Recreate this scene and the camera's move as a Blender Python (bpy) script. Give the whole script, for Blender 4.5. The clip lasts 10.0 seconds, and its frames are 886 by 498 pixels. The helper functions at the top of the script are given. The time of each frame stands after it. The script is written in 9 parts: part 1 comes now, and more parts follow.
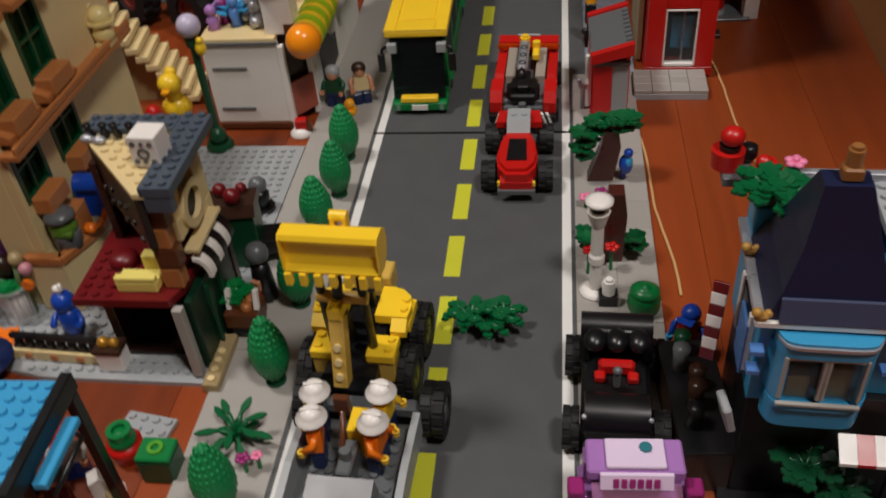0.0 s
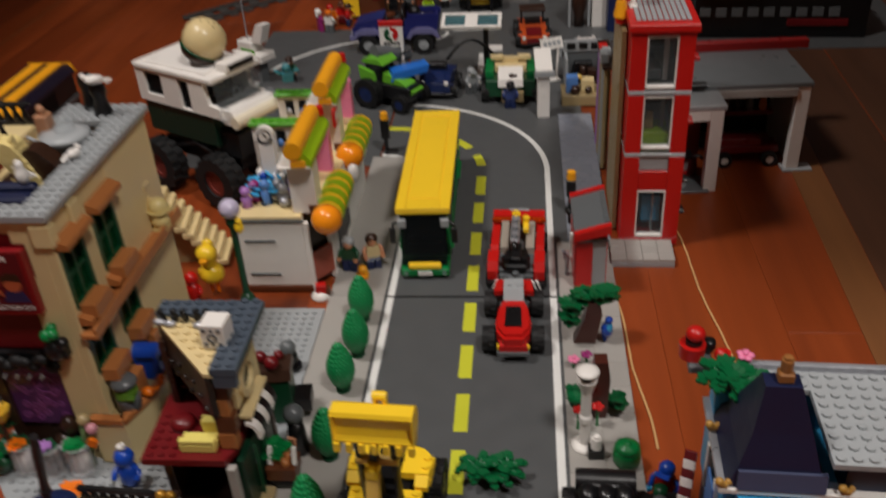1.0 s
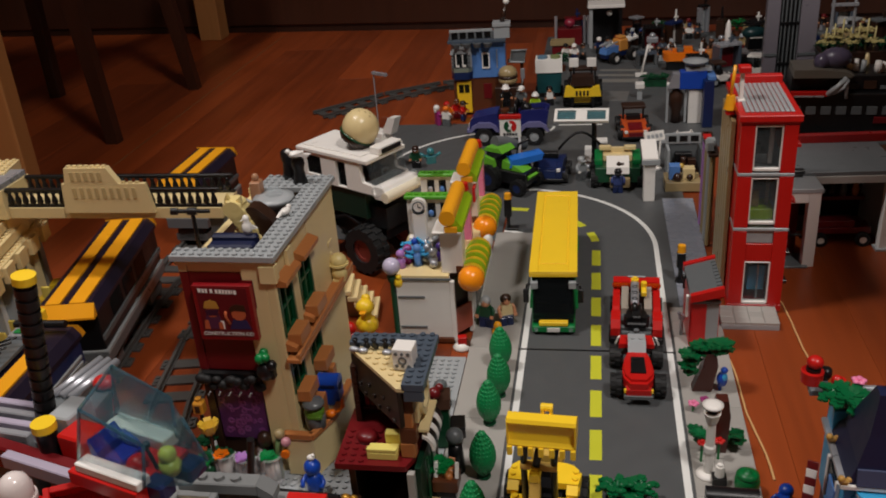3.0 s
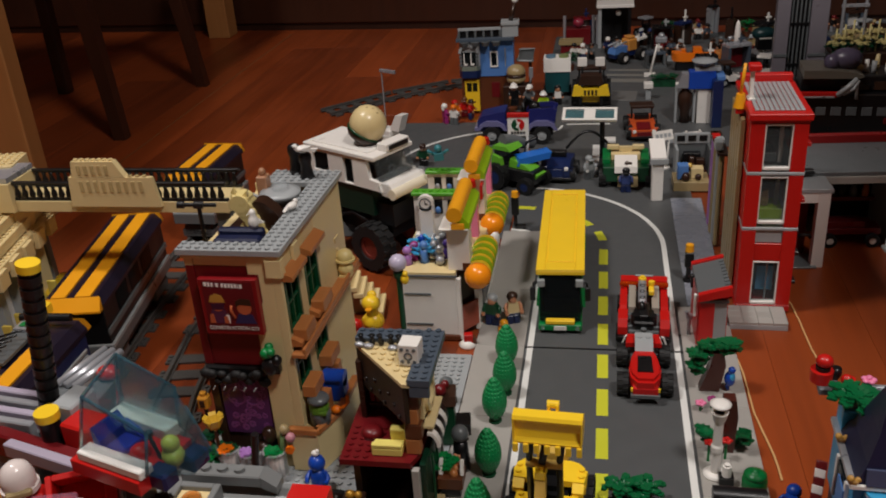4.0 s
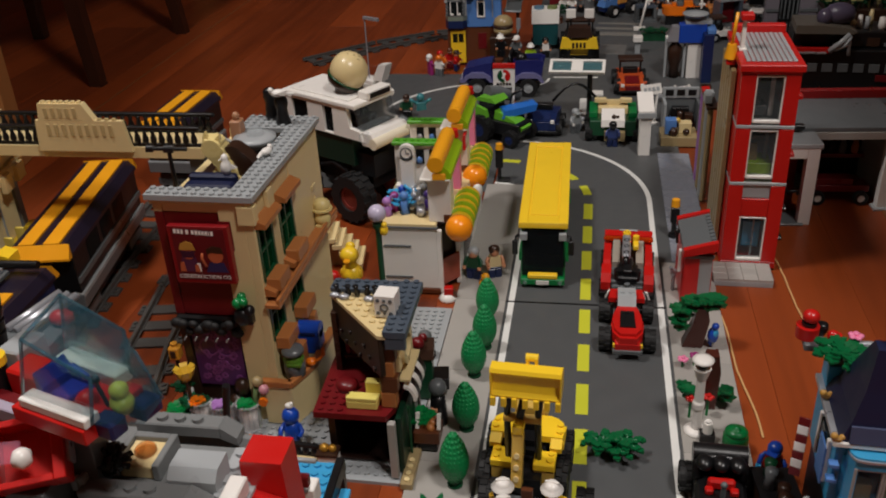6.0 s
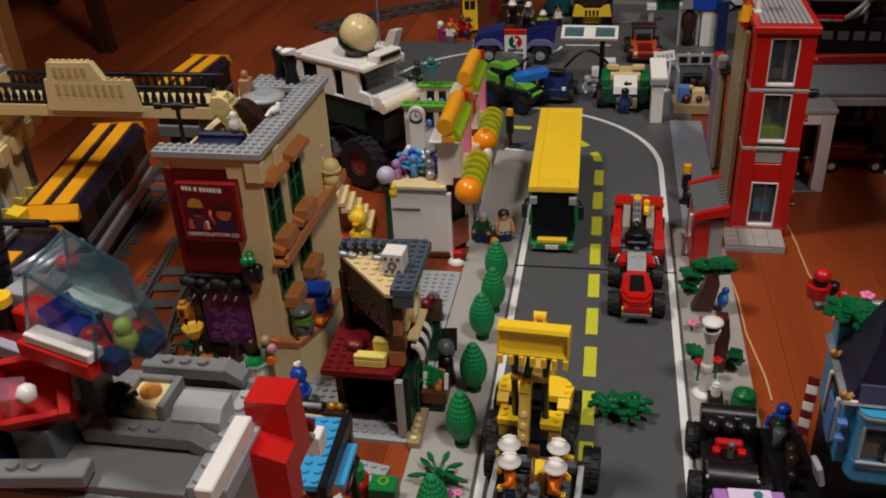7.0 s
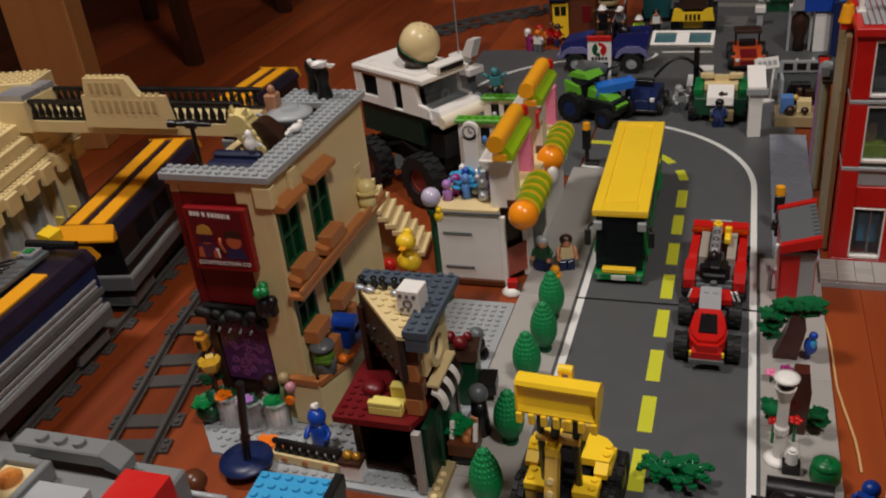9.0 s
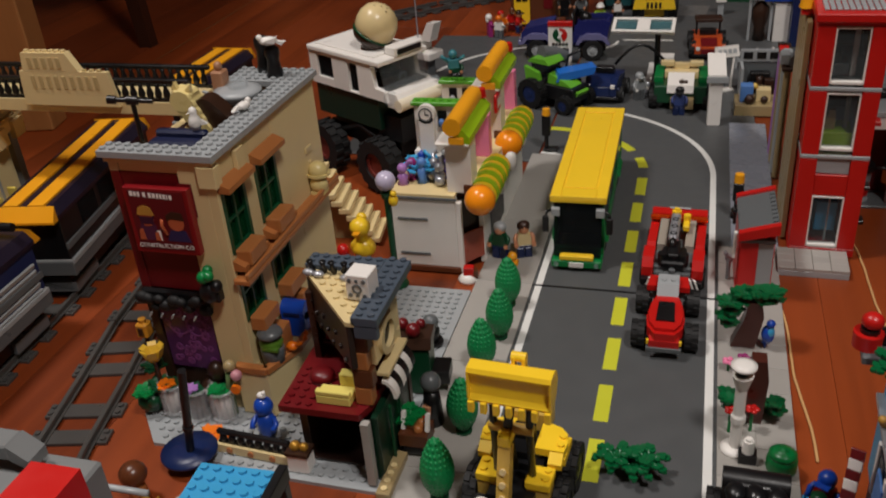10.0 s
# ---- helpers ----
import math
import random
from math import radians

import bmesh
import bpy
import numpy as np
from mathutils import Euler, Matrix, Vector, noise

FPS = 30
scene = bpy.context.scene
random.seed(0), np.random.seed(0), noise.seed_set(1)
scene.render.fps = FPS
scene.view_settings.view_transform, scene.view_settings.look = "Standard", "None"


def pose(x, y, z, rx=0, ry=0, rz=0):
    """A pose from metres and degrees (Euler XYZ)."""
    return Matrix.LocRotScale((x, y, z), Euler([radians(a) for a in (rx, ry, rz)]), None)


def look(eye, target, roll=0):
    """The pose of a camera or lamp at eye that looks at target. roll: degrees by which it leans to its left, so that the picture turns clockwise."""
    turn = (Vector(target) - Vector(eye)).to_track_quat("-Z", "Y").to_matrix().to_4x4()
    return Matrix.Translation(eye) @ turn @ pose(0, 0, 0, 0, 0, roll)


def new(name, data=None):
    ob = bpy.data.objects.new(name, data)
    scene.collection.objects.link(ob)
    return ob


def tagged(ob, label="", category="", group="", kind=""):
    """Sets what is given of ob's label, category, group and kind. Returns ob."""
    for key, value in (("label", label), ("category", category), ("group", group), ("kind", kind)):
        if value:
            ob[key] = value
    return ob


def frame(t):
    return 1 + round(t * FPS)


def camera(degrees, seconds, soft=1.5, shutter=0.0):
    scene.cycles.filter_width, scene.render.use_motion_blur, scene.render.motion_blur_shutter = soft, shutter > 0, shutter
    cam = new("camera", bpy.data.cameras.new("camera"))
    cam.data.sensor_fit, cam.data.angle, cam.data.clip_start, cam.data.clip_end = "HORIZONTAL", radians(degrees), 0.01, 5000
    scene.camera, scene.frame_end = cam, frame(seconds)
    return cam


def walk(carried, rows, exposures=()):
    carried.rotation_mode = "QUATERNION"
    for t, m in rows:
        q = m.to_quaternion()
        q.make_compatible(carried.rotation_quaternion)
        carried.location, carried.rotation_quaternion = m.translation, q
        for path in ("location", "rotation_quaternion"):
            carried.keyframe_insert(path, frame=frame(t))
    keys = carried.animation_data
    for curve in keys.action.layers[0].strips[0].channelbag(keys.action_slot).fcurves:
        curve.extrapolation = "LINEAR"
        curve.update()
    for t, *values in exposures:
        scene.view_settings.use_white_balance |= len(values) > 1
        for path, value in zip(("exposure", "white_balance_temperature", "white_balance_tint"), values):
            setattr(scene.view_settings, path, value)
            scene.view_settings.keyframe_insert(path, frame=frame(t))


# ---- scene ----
cam = camera(52.9, 10.0, soft=1.9, shutter=0.5)
METRES, EYE, TILT, LEAN, TURN = 8.0, 1.5, 0.0, 0.0, 0.0
PATH = [
    (0, (0.069, -0.634, 0.4), (-0.178, 0.893, -0.869), -5.3),
    (0.3, (0.084, -0.633, 0.413), (-0.213, 0.912, -0.822), -9.2),
    (0.5, (0.079, -0.64, 0.429), (-0.157, 0.942, -0.771), -6.5),
    (0.6, (0.078, -0.649, 0.441), (-0.124, 0.954, -0.738), -5.8),
    (0.8, (0.065, -0.672, 0.476), (-0.094, 0.973, -0.651), -3.5),
    (1, (0.052, -0.694, 0.498), (-0.133, 0.984, -0.574), -3.6),
    (1.2, (0.045, -0.72, 0.523), (-0.161, 0.987, -0.498), -4.2),
    (1.5, (0.037, -0.763, 0.543), (-0.194, 0.979, -0.411), -4.4),
    (1.8, (0.02, -0.786, 0.547), (-0.255, 0.963, -0.382), -5.2),
    (2, (0.012, -0.8, 0.534), (-0.275, 0.946, -0.4), -4.7),
    (2.5, (-0.001, -0.83, 0.53), (-0.324, 0.938, -0.348), -4.4),
    (4, (-0.003, -0.828, 0.524), (-0.353, 0.94, -0.343), -4.1),
    (4.5, (-0.005, -0.832, 0.519), (-0.357, 0.917, -0.384), -3.7),
    (5, (-0.003, -0.829, 0.518), (-0.322, 0.916, -0.406), -3.1),
    (5.5, (-0.002, -0.83, 0.511), (-0.326, 0.912, -0.417), -2.6),
    (6, (-0.001, -0.81, 0.507), (-0.318, 0.92, -0.445), -3.0),
    (7.3, (0.001, -0.814, 0.492), (-0.35, 0.882, -0.508), -3.3),
    (7.5, (0.002, -0.81, 0.498), (-0.36, 0.91, -0.457), -4.2),
    (8, (0.022, -0.778, 0.499), (-0.408, 0.942, -0.425), -4.2),
    (8.5, (0.046, -0.743, 0.483), (-0.505, 0.931, -0.464), -6.6),
    (9, (0.051, -0.721, 0.466), (-0.553, 0.925, -0.496), -6.4),
    (9.3, (0.054, -0.704, 0.454), (-0.502, 0.924, -0.566), -6.5),
    (9.5, (0.058, -0.701, 0.45), (-0.479, 0.926, -0.581), -6.2),
    (10, (0.052, -0.704, 0.451), (-0.47, 0.955, -0.536), -4.7),
]
walk(cam, [(t, look(eye, target, roll)) for t, eye, target, roll in PATH])

# ---- light: one warm ceiling lamp in a dim room, at evening ----
world = bpy.data.worlds.new("room_night")
scene.world = world
world.use_nodes = True
world.node_tree.nodes["Background"].inputs[0].default_value = (0.10, 0.075, 0.055, 1)
world.node_tree.nodes["Background"].inputs[1].default_value = 0.12
scene.view_settings.exposure = 0.0


def area_lamp(name, eye, target, size, watts, colour):
    data = bpy.data.lights.new(name, "AREA")
    data.shape, data.size, data.energy, data.color = "DISK", size, watts, colour
    ob = new(name, data)
    ob.matrix_world = look(eye, target)
    return ob


area_lamp("ceiling_lamp_light", (-0.95, -0.30, 2.30), (-0.2, 0.1, 0), 0.35, 27, (1.0, 0.94, 0.90))
area_lamp("ceiling_lamp_light", (0.70, -1.05, 2.20), (0.0, 0.0, 0), 0.35, 27, (1.0, 0.94, 0.90))


# ---- mesh tools; all lengths below are in millimetres ----
MM = 0.001


class Mesh:
    """Collects vertices and faces in millimetres."""

    def __init__(self, m=None):
        self.v, self.f, self.s, self.m = [], [], [], m or Matrix()
        self.k, self.mats, self.now = [], [], 0

    def paint(self, material):
        """The faces that follow get this material."""
        if material not in self.mats:
            self.mats.append(material)
        self.now = self.mats.index(material)
        return self

    def at(self, x=0, y=0, z=0, rx=0, ry=0, rz=0):
        self.m = Matrix.LocRotScale((x, y, z), Euler([radians(a) for a in (rx, ry, rz)]), None)
        return self

    def add(self, verts, faces, smooth=False):
        n = len(self.v)
        self.v += [self.m @ Vector(p) for p in verts]
        self.f += [tuple(n + i for i in f) for f in faces]
        self.s += [smooth] * len(faces)
        self.k += [self.now] * len(faces)
        return self

    def box(self, x0, x1, y0, y1, z0, z1, b=0.35):
        b = min(b, 0.3 * min(x1 - x0, y1 - y0, z1 - z0))
        lo, hi = (x0, y0, z0), (x1, y1, z1)
        verts, index = [], {}
        for i in (0, 1):
            for j in (0, 1):
                for k in (0, 1):
                    c = (i, j, k)
                    for a in range(3):
                        p = []
                        for q in range(3):
                            e = (hi if c[q] else lo)[q]
                            p.append(e if q == a else e + (-b if c[q] else b))
                        index[c, a] = len(verts)
                        verts.append(p)
        faces = []
        for a in range(3):
            u, w = (a + 1) % 3, (a + 2) % 3
            for s in (0, 1):
                loop = []
                for p, q in ((0, 0), (1, 0), (1, 1), (0, 1)):
                    c = [0, 0, 0]
                    c[a], c[u], c[w] = s, p, q
                    loop.append(index[tuple(c), a])
                faces.append(loop if s else loop[::-1])
            for p in (0, 1):
                for q in (0, 1):
                    c0, c1 = [0, 0, 0], [0, 0, 0]
                    c0[u] = c1[u] = p
                    c0[w] = c1[w] = q
                    c0[a], c1[a] = 0, 1
                    c0, c1 = tuple(c0), tuple(c1)
                    loop = [index[c0, u], index[c1, u], index[c1, w], index[c0, w]]
                    faces.append(loop if p != q else loop[::-1])
        for c in [(i, j, k) for i in (0, 1) for j in (0, 1) for k in (0, 1)]:
            loop = [index[c, a] for a in range(3)]
            faces.append(loop if sum(c) % 2 else loop[::-1])
        return self.add(verts, faces)

    def cyl(self, x, y, z0, z1, r, r2=None, n=12, axis="z", smooth=True):
        r2 = r if r2 is None else r2
        put = {"z": lambda a, b, c: (x + a, y + b, c), "x": lambda a, b, c: (c, x + a, y + b), "y": lambda a, b, c: (y + b, c, x + a)}[axis]
        ring = [(math.cos(2 * math.pi * i / n), math.sin(2 * math.pi * i / n)) for i in range(n)]
        lo = [put(r * a, r * b, z0) for a, b in ring]
        hi = [put(r2 * a, r2 * b, z1) for a, b in ring]
        self.add(lo + hi, [(i, (i + 1) % n, n + (i + 1) % n, n + i) for i in range(n)], smooth)
        self.add(hi, [tuple(range(n))])
        return self.add(lo, [tuple(range(n))[::-1]])

    def ring(self, x, y, z0, z1, r, hole, n=16, axis="z"):
        put = {"z": lambda a, b, c: (x + a, y + b, c), "x": lambda a, b, c: (c, x + a, y + b), "y": lambda a, b, c: (y + b, c, x + a)}[axis]
        ring = [(math.cos(2 * math.pi * i / n), math.sin(2 * math.pi * i / n)) for i in range(n)]
        loops = [[put(q * a, q * b, z) for a, b in ring] for q, z in ((r, z0), (r, z1), (hole, z1), (hole, z0))]
        for k in range(4):
            self.add(loops[k] + loops[(k + 1) % 4], [(i, (i + 1) % n, n + (i + 1) % n, n + i) for i in range(n)], k in (0, 2))
        return self

    def lathe(self, x, y, profile, n=14, smooth=True):
        verts = []
        for r, z in profile:
            verts += [(x + r * math.cos(2 * math.pi * i / n), y + r * math.sin(2 * math.pi * i / n), z) for i in range(n)]
        faces = []
        for k in range(len(profile) - 1):
            faces += [(k * n + i, k * n + (i + 1) % n, (k + 1) * n + (i + 1) % n, (k + 1) * n + i) for i in range(n)]
        faces += [tuple(range(n))[::-1], tuple(range((len(profile) - 1) * n, len(profile) * n))]
        return self.add(verts, faces, smooth)

    def ball(self, x, y, z, r, sx=1, sy=1, sz=1, n=14):
        m = max(5, n // 2 + 1)
        verts = [(x, y, z - r * sz)]
        for k in range(1, m):
            a = math.pi * k / m
            for i in range(n):
                t = 2 * math.pi * i / n
                verts.append((x + r * sx * math.sin(a) * math.cos(t), y + r * sy * math.sin(a) * math.sin(t), z - r * sz * math.cos(a)))
        verts.append((x, y, z + r * sz))
        last = len(verts) - 1
        faces = [(0, 1 + (i + 1) % n, 1 + i) for i in range(n)]
        for k in range(m - 2):
            faces += [(1 + k * n + i, 1 + k * n + (i + 1) % n, 1 + (k + 1) * n + (i + 1) % n, 1 + (k + 1) * n + i) for i in range(n)]
        faces += [(last, 1 + (m - 2) * n + i, 1 + (m - 2) * n + (i + 1) % n) for i in range(n)]
        return self.add(verts, faces, True)

    def prism(self, points, a0, a1, axis="x"):
        """Extrudes a polygon from a0 to a1 along an axis; points are (y, z), (x, z) or (x, y)."""
        put = {"x": lambda p, a: (a, p[0], p[1]), "y": lambda p, a: (p[0], a, p[1]), "z": lambda p, a: (p[0], p[1], a)}[axis]
        n = len(points)
        area = sum(points[i][0] * points[(i + 1) % n][1] - points[(i + 1) % n][0] * points[i][1] for i in range(n))
        if (area < 0) != (axis == "y"):
            points = points[::-1]
        lo, hi = [put(p, a0) for p in points], [put(p, a1) for p in points]
        return self.add(lo + hi, [tuple(range(n))[::-1], tuple(range(n, 2 * n))] + [(i, (i + 1) % n, n + (i + 1) % n, n + i) for i in range(n)])

    def tube(self, points, r, n=8):
        pts = [Vector(p) for p in points]
        verts = []
        for i, p in enumerate(pts):
            d = (pts[min(i + 1, len(pts) - 1)] - pts[max(i - 1, 0)]).normalized()
            u = d.cross((0, 0, 1) if abs(d.z) < 0.9 else (1, 0, 0)).normalized()
            w = d.cross(u)
            verts += [p + r * (math.cos(2 * math.pi * k / n) * u + math.sin(2 * math.pi * k / n) * w) for k in range(n)]
        faces = [(i * n + k, i * n + (k + 1) % n, (i + 1) * n + (k + 1) % n, (i + 1) * n + k) for i in range(len(pts) - 1) for k in range(n)]
        return self.add(verts, [f[::-1] for f in faces] + [tuple(range(n)), tuple(range(len(verts) - n, len(verts)))[::-1]], True)

    def studs(self, x0, x1, y0, y1, z, skip=None, n=8):
        """Studs every 8 mm over a rectangle whose sides are whole studs."""
        for i in range(round((x1 - x0) / 8)):
            for j in range(round((y1 - y0) / 8)):
                x, y = x0 + 4 + 8 * i, y0 + 4 + 8 * j
                if not (skip and skip(x, y)):
                    self.cyl(x, y, z, z + 1.7, 2.4, n=n)
        return self

    def plate(self, x0, x1, y0, y1, z0, z1, skip=None):
        self.box(x0, x1, y0, y1, z0, z1, 0.25)
        return self.studs(x0, x1, y0, y1, z1, skip)

    def data(self, name, material=None):
        me = bpy.data.meshes.new(name)
        me.from_pydata([p * MM for p in self.v], [], self.f)
        me.polygons.foreach_set("use_smooth", self.s)
        for mat in self.mats or [material]:
            me.materials.append(mat)
        if self.mats:
            me.polygons.foreach_set("material_index", self.k)
        me.update()
        return me


def rounded(points, r, n=5):
    """The polygon with its corners rounded off."""
    out = []
    for i, p in enumerate(points):
        p, a, c = Vector(p), Vector(points[i - 1]), Vector(points[(i + 1) % len(points)])
        u = p + (a - p).normalized() * min(r, 0.45 * (a - p).length)
        w = p + (c - p).normalized() * min(r, 0.45 * (c - p).length)
        for k in range(n + 1):
            t = k / n
            q = u * (1 - t) ** 2 + p * 2 * t * (1 - t) + w * t * t
            out.append((q.x, q.y))
    return out


def thing(name, label, category, x=0, y=0, z=0, rz=0, group="", kind=""):
    """A top-level thing: an Empty at its base."""
    ob = new(name)
    ob.empty_display_size = 0.01
    ob.matrix_world = pose(x * MM, y * MM, z * MM, 0, 0, rz)
    return tagged(ob, label, category, group, kind)


def part(name, mesh, material, parent, label="", m=None):
    ob = new(name, mesh.data(name, material))
    ob.parent = parent
    if m:
        ob.matrix_basis = m
    return tagged(ob, label)


def single(name, mesh, material, label, category, x=0, y=0, z=0, rz=0, group="", kind=""):
    """A thing of one mesh."""
    ob = new(name, mesh.data(name, material))
    ob.matrix_world = pose(x * MM, y * MM, z * MM, 0, 0, rz)
    return tagged(ob, label, category, group, kind)


# ---- materials ----
def linear(c):
    c /= 255
    return c / 12.92 if c <= 0.04045 else ((c + 0.055) / 1.055) ** 2.4


def nodes_of(name):
    mat = bpy.data.materials.new(name)
    mat.use_nodes = True
    t = mat.node_tree
    return mat, t, t.nodes["Principled BSDF"]


def plastic(name, r, g, b, rough=0.28, vary=0.10, metal=0.0):
    """Moulded plastic: faint mottling, dust and scuffs, fine relief, and a small shade shift from piece to piece."""
    mat, t, p = nodes_of(name)
    col = [linear(c) for c in (r, g, b)]
    coord = t.nodes.new("ShaderNodeTexCoord")
    n1, n2 = t.nodes.new("ShaderNodeTexNoise"), t.nodes.new("ShaderNodeTexNoise")
    n1.inputs["Scale"].default_value, n1.inputs["Detail"].default_value = 45, 3
    n2.inputs["Scale"].default_value, n2.inputs["Detail"].default_value = 600, 4
    for n in (n1, n2):
        t.links.new(coord.outputs["Object"], n.inputs["Vector"])
    info = t.nodes.new("ShaderNodeObjectInfo")
    add = t.nodes.new("ShaderNodeMath")
    add.operation = "ADD"
    t.links.new(n1.outputs["Fac"], add.inputs[0])
    t.links.new(info.outputs["Random"], add.inputs[1])
    ramp = t.nodes.new("ShaderNodeMapRange")
    ramp.inputs["From Max"].default_value = 2
    ramp.inputs["To Min"].default_value, ramp.inputs["To Max"].default_value = 1 - vary, 1 + vary
    t.links.new(add.outputs[0], ramp.inputs["Value"])
    hsv = t.nodes.new("ShaderNodeHueSaturation")
    hsv.inputs["Color"].default_value = (*col, 1)
    t.links.new(ramp.outputs[0], hsv.inputs["Value"])
    t.links.new(hsv.outputs[0], p.inputs["Base Color"])
    rr = t.nodes.new("ShaderNodeMapRange")
    rr.inputs["To Min"].default_value, rr.inputs["To Max"].default_value = max(0.05, rough - 0.1), rough + 0.22
    t.links.new(n1.outputs["Fac"], rr.inputs["Value"])
    t.links.new(rr.outputs[0], p.inputs["Roughness"])
    bump = t.nodes.new("ShaderNodeBump")
    bump.inputs["Strength"].default_value, bump.inputs["Distance"].default_value = 0.08, 0.0003
    t.links.new(n2.outputs["Fac"], bump.inputs["Height"])
    t.links.new(bump.outputs[0], p.inputs["Normal"])
    p.inputs["Metallic"].default_value = metal
    return mat


def clear(name, r, g, b, rough=0.05, alpha=0.35):
    """Tinted see-through plastic."""
    mat, t, p = nodes_of(name)
    p.inputs["Base Color"].default_value = (*[linear(c) for c in (r, g, b)], 1)
    p.inputs["Roughness"].default_value = rough
    p.inputs["Transmission Weight"].default_value = 0.6
    p.inputs["IOR"].default_value = 1.12
    p.inputs["Alpha"].default_value = alpha
    return mat


def wood(name, dark, light, rough=0.35, scale=1.0, along="y"):
    mat, t, p = nodes_of(name)
    coord = t.nodes.new("ShaderNodeTexCoord")
    info = t.nodes.new("ShaderNodeObjectInfo")
    shift = t.nodes.new("ShaderNodeVectorMath")
    shift.operation = "ADD"
    t.links.new(coord.outputs["Object"], shift.inputs[0])
    times = t.nodes.new("ShaderNodeVectorMath")
    times.operation = "SCALE"
    times.inputs[0].default_value = (7, 13, 3)
    t.links.new(info.outputs["Random"], times.inputs["Scale"])
    t.links.new(times.outputs[0], shift.inputs[1])
    stretch = t.nodes.new("ShaderNodeMapping")
    s = {"x": (2, 40, 40), "y": (40, 2, 40), "z": (40, 40, 2)}[along]
    stretch.inputs["Scale"].default_value = [a * scale for a in s]
    t.links.new(shift.outputs[0], stretch.inputs["Vector"])
    grain, blot = t.nodes.new("ShaderNodeTexNoise"), t.nodes.new("ShaderNodeTexNoise")
    grain.inputs["Scale"].default_value, grain.inputs["Detail"].default_value = 1.6, 6
    blot.inputs["Scale"].default_value, blot.inputs["Detail"].default_value = 5, 3
    t.links.new(stretch.outputs[0], grain.inputs["Vector"])
    t.links.new(shift.outputs[0], blot.inputs["Vector"])
    mixf = t.nodes.new("ShaderNodeMath")
    mixf.operation = "MULTIPLY_ADD"
    mixf.inputs[1].default_value = 0.45
    t.links.new(info.outputs["Random"], mixf.inputs[0])
    half = t.nodes.new("ShaderNodeMath")
    half.operation = "MULTIPLY_ADD"
    half.inputs[1].default_value = 0.6
    t.links.new(grain.outputs["Fac"], half.inputs[0])
    third = t.nodes.new("ShaderNodeMath")
    third.operation = "MULTIPLY"
    third.inputs[1].default_value = 0.3
    t.links.new(blot.outputs["Fac"], third.inputs[0])
    t.links.new(third.outputs[0], half.inputs[2])
    t.links.new(half.outputs[0], mixf.inputs[2])
    ramp = t.nodes.new("ShaderNodeValToRGB")
    ramp.color_ramp.elements[0].position, ramp.color_ramp.elements[1].position = 0.25, 1.0
    ramp.color_ramp.elements[0].color = (*[linear(c) for c in dark], 1)
    ramp.color_ramp.elements[1].color = (*[linear(c) for c in light], 1)
    t.links.new(mixf.outputs[0], ramp.inputs[0])
    t.links.new(ramp.outputs[0], p.inputs["Base Color"])
    rr = t.nodes.new("ShaderNodeMapRange")
    rr.inputs["To Min"].default_value, rr.inputs["To Max"].default_value = rough - 0.08, rough + 0.2
    t.links.new(blot.outputs["Fac"], rr.inputs["Value"])
    t.links.new(rr.outputs[0], p.inputs["Roughness"])
    bump = t.nodes.new("ShaderNodeBump")
    bump.inputs["Strength"].default_value, bump.inputs["Distance"].default_value = 0.25, 0.0006
    t.links.new(grain.outputs["Fac"], bump.inputs["Height"])
    t.links.new(bump.outputs[0], p.inputs["Normal"])
    return mat


YELLOW = plastic("yellow_plastic", 248, 206, 44)
DEEPYELLOW = plastic("deep_yellow_plastic", 240, 165, 30)
ORANGE = plastic("orange_plastic", 238, 120, 20)
RED = plastic("red_plastic", 190, 24, 20)
DARKRED = plastic("dark_red_plastic", 104, 16, 22)
BLUE = plastic("blue_plastic", 24, 70, 172)
DARKBLUE = plastic("dark_blue_plastic", 22, 38, 82)
AZURE = plastic("azure_plastic", 62, 160, 210)
MEDBLUE = plastic("medium_blue_plastic", 84, 128, 192)
GREEN = plastic("green_plastic", 6, 118, 58)
TREEGREEN = plastic("tree_green_plastic", 10, 132, 72, 0.42)
LEAF = plastic("leaf_green_plastic", 4, 92, 50)
DARKGREEN = plastic("dark_green_plastic", 14, 70, 42)
LIME = plastic("lime_plastic", 152, 190, 24)
BRIGHTGREEN = plastic("bright_green_plastic", 86, 160, 46)
WHITE = plastic("white_plastic", 236, 232, 226)
GREY = plastic("light_grey_plastic", 160, 164, 166)
STONE = plastic("pavement_grey_plastic", 164, 160, 154, 0.4)
DARKGREY = plastic("dark_grey_plastic", 96, 100, 102)
SLATE = plastic("slate_grey_plastic", 74, 84, 96)
ROAD = plastic("road_grey_plastic", 83, 85, 86, 0.42, 0.06)
NAVY = plastic("navy_plastic", 20, 28, 62, 0.4)
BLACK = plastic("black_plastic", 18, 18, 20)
RUBBER = plastic("black_rubber", 13, 13, 14, 0.6)
TAN = plastic("tan_plastic", 222, 200, 148)
SHADETAN = plastic("shaded_tan_plastic", 186, 164, 116)
DARKTAN = plastic("dark_tan_plastic", 160, 140, 100)
BROWN = plastic("reddish_brown_plastic", 92, 50, 28)
DARKBROWN = plastic("dark_brown_plastic", 52, 32, 22)
# brown deepened to carry shade in the bookshop
SHADEBROWN = plastic("very_dark_brown_plastic", 36, 22, 18)
NOUGAT = plastic("medium_nougat_plastic", 178, 112, 62)
PURPLE = plastic("purple_plastic", 82, 56, 140)
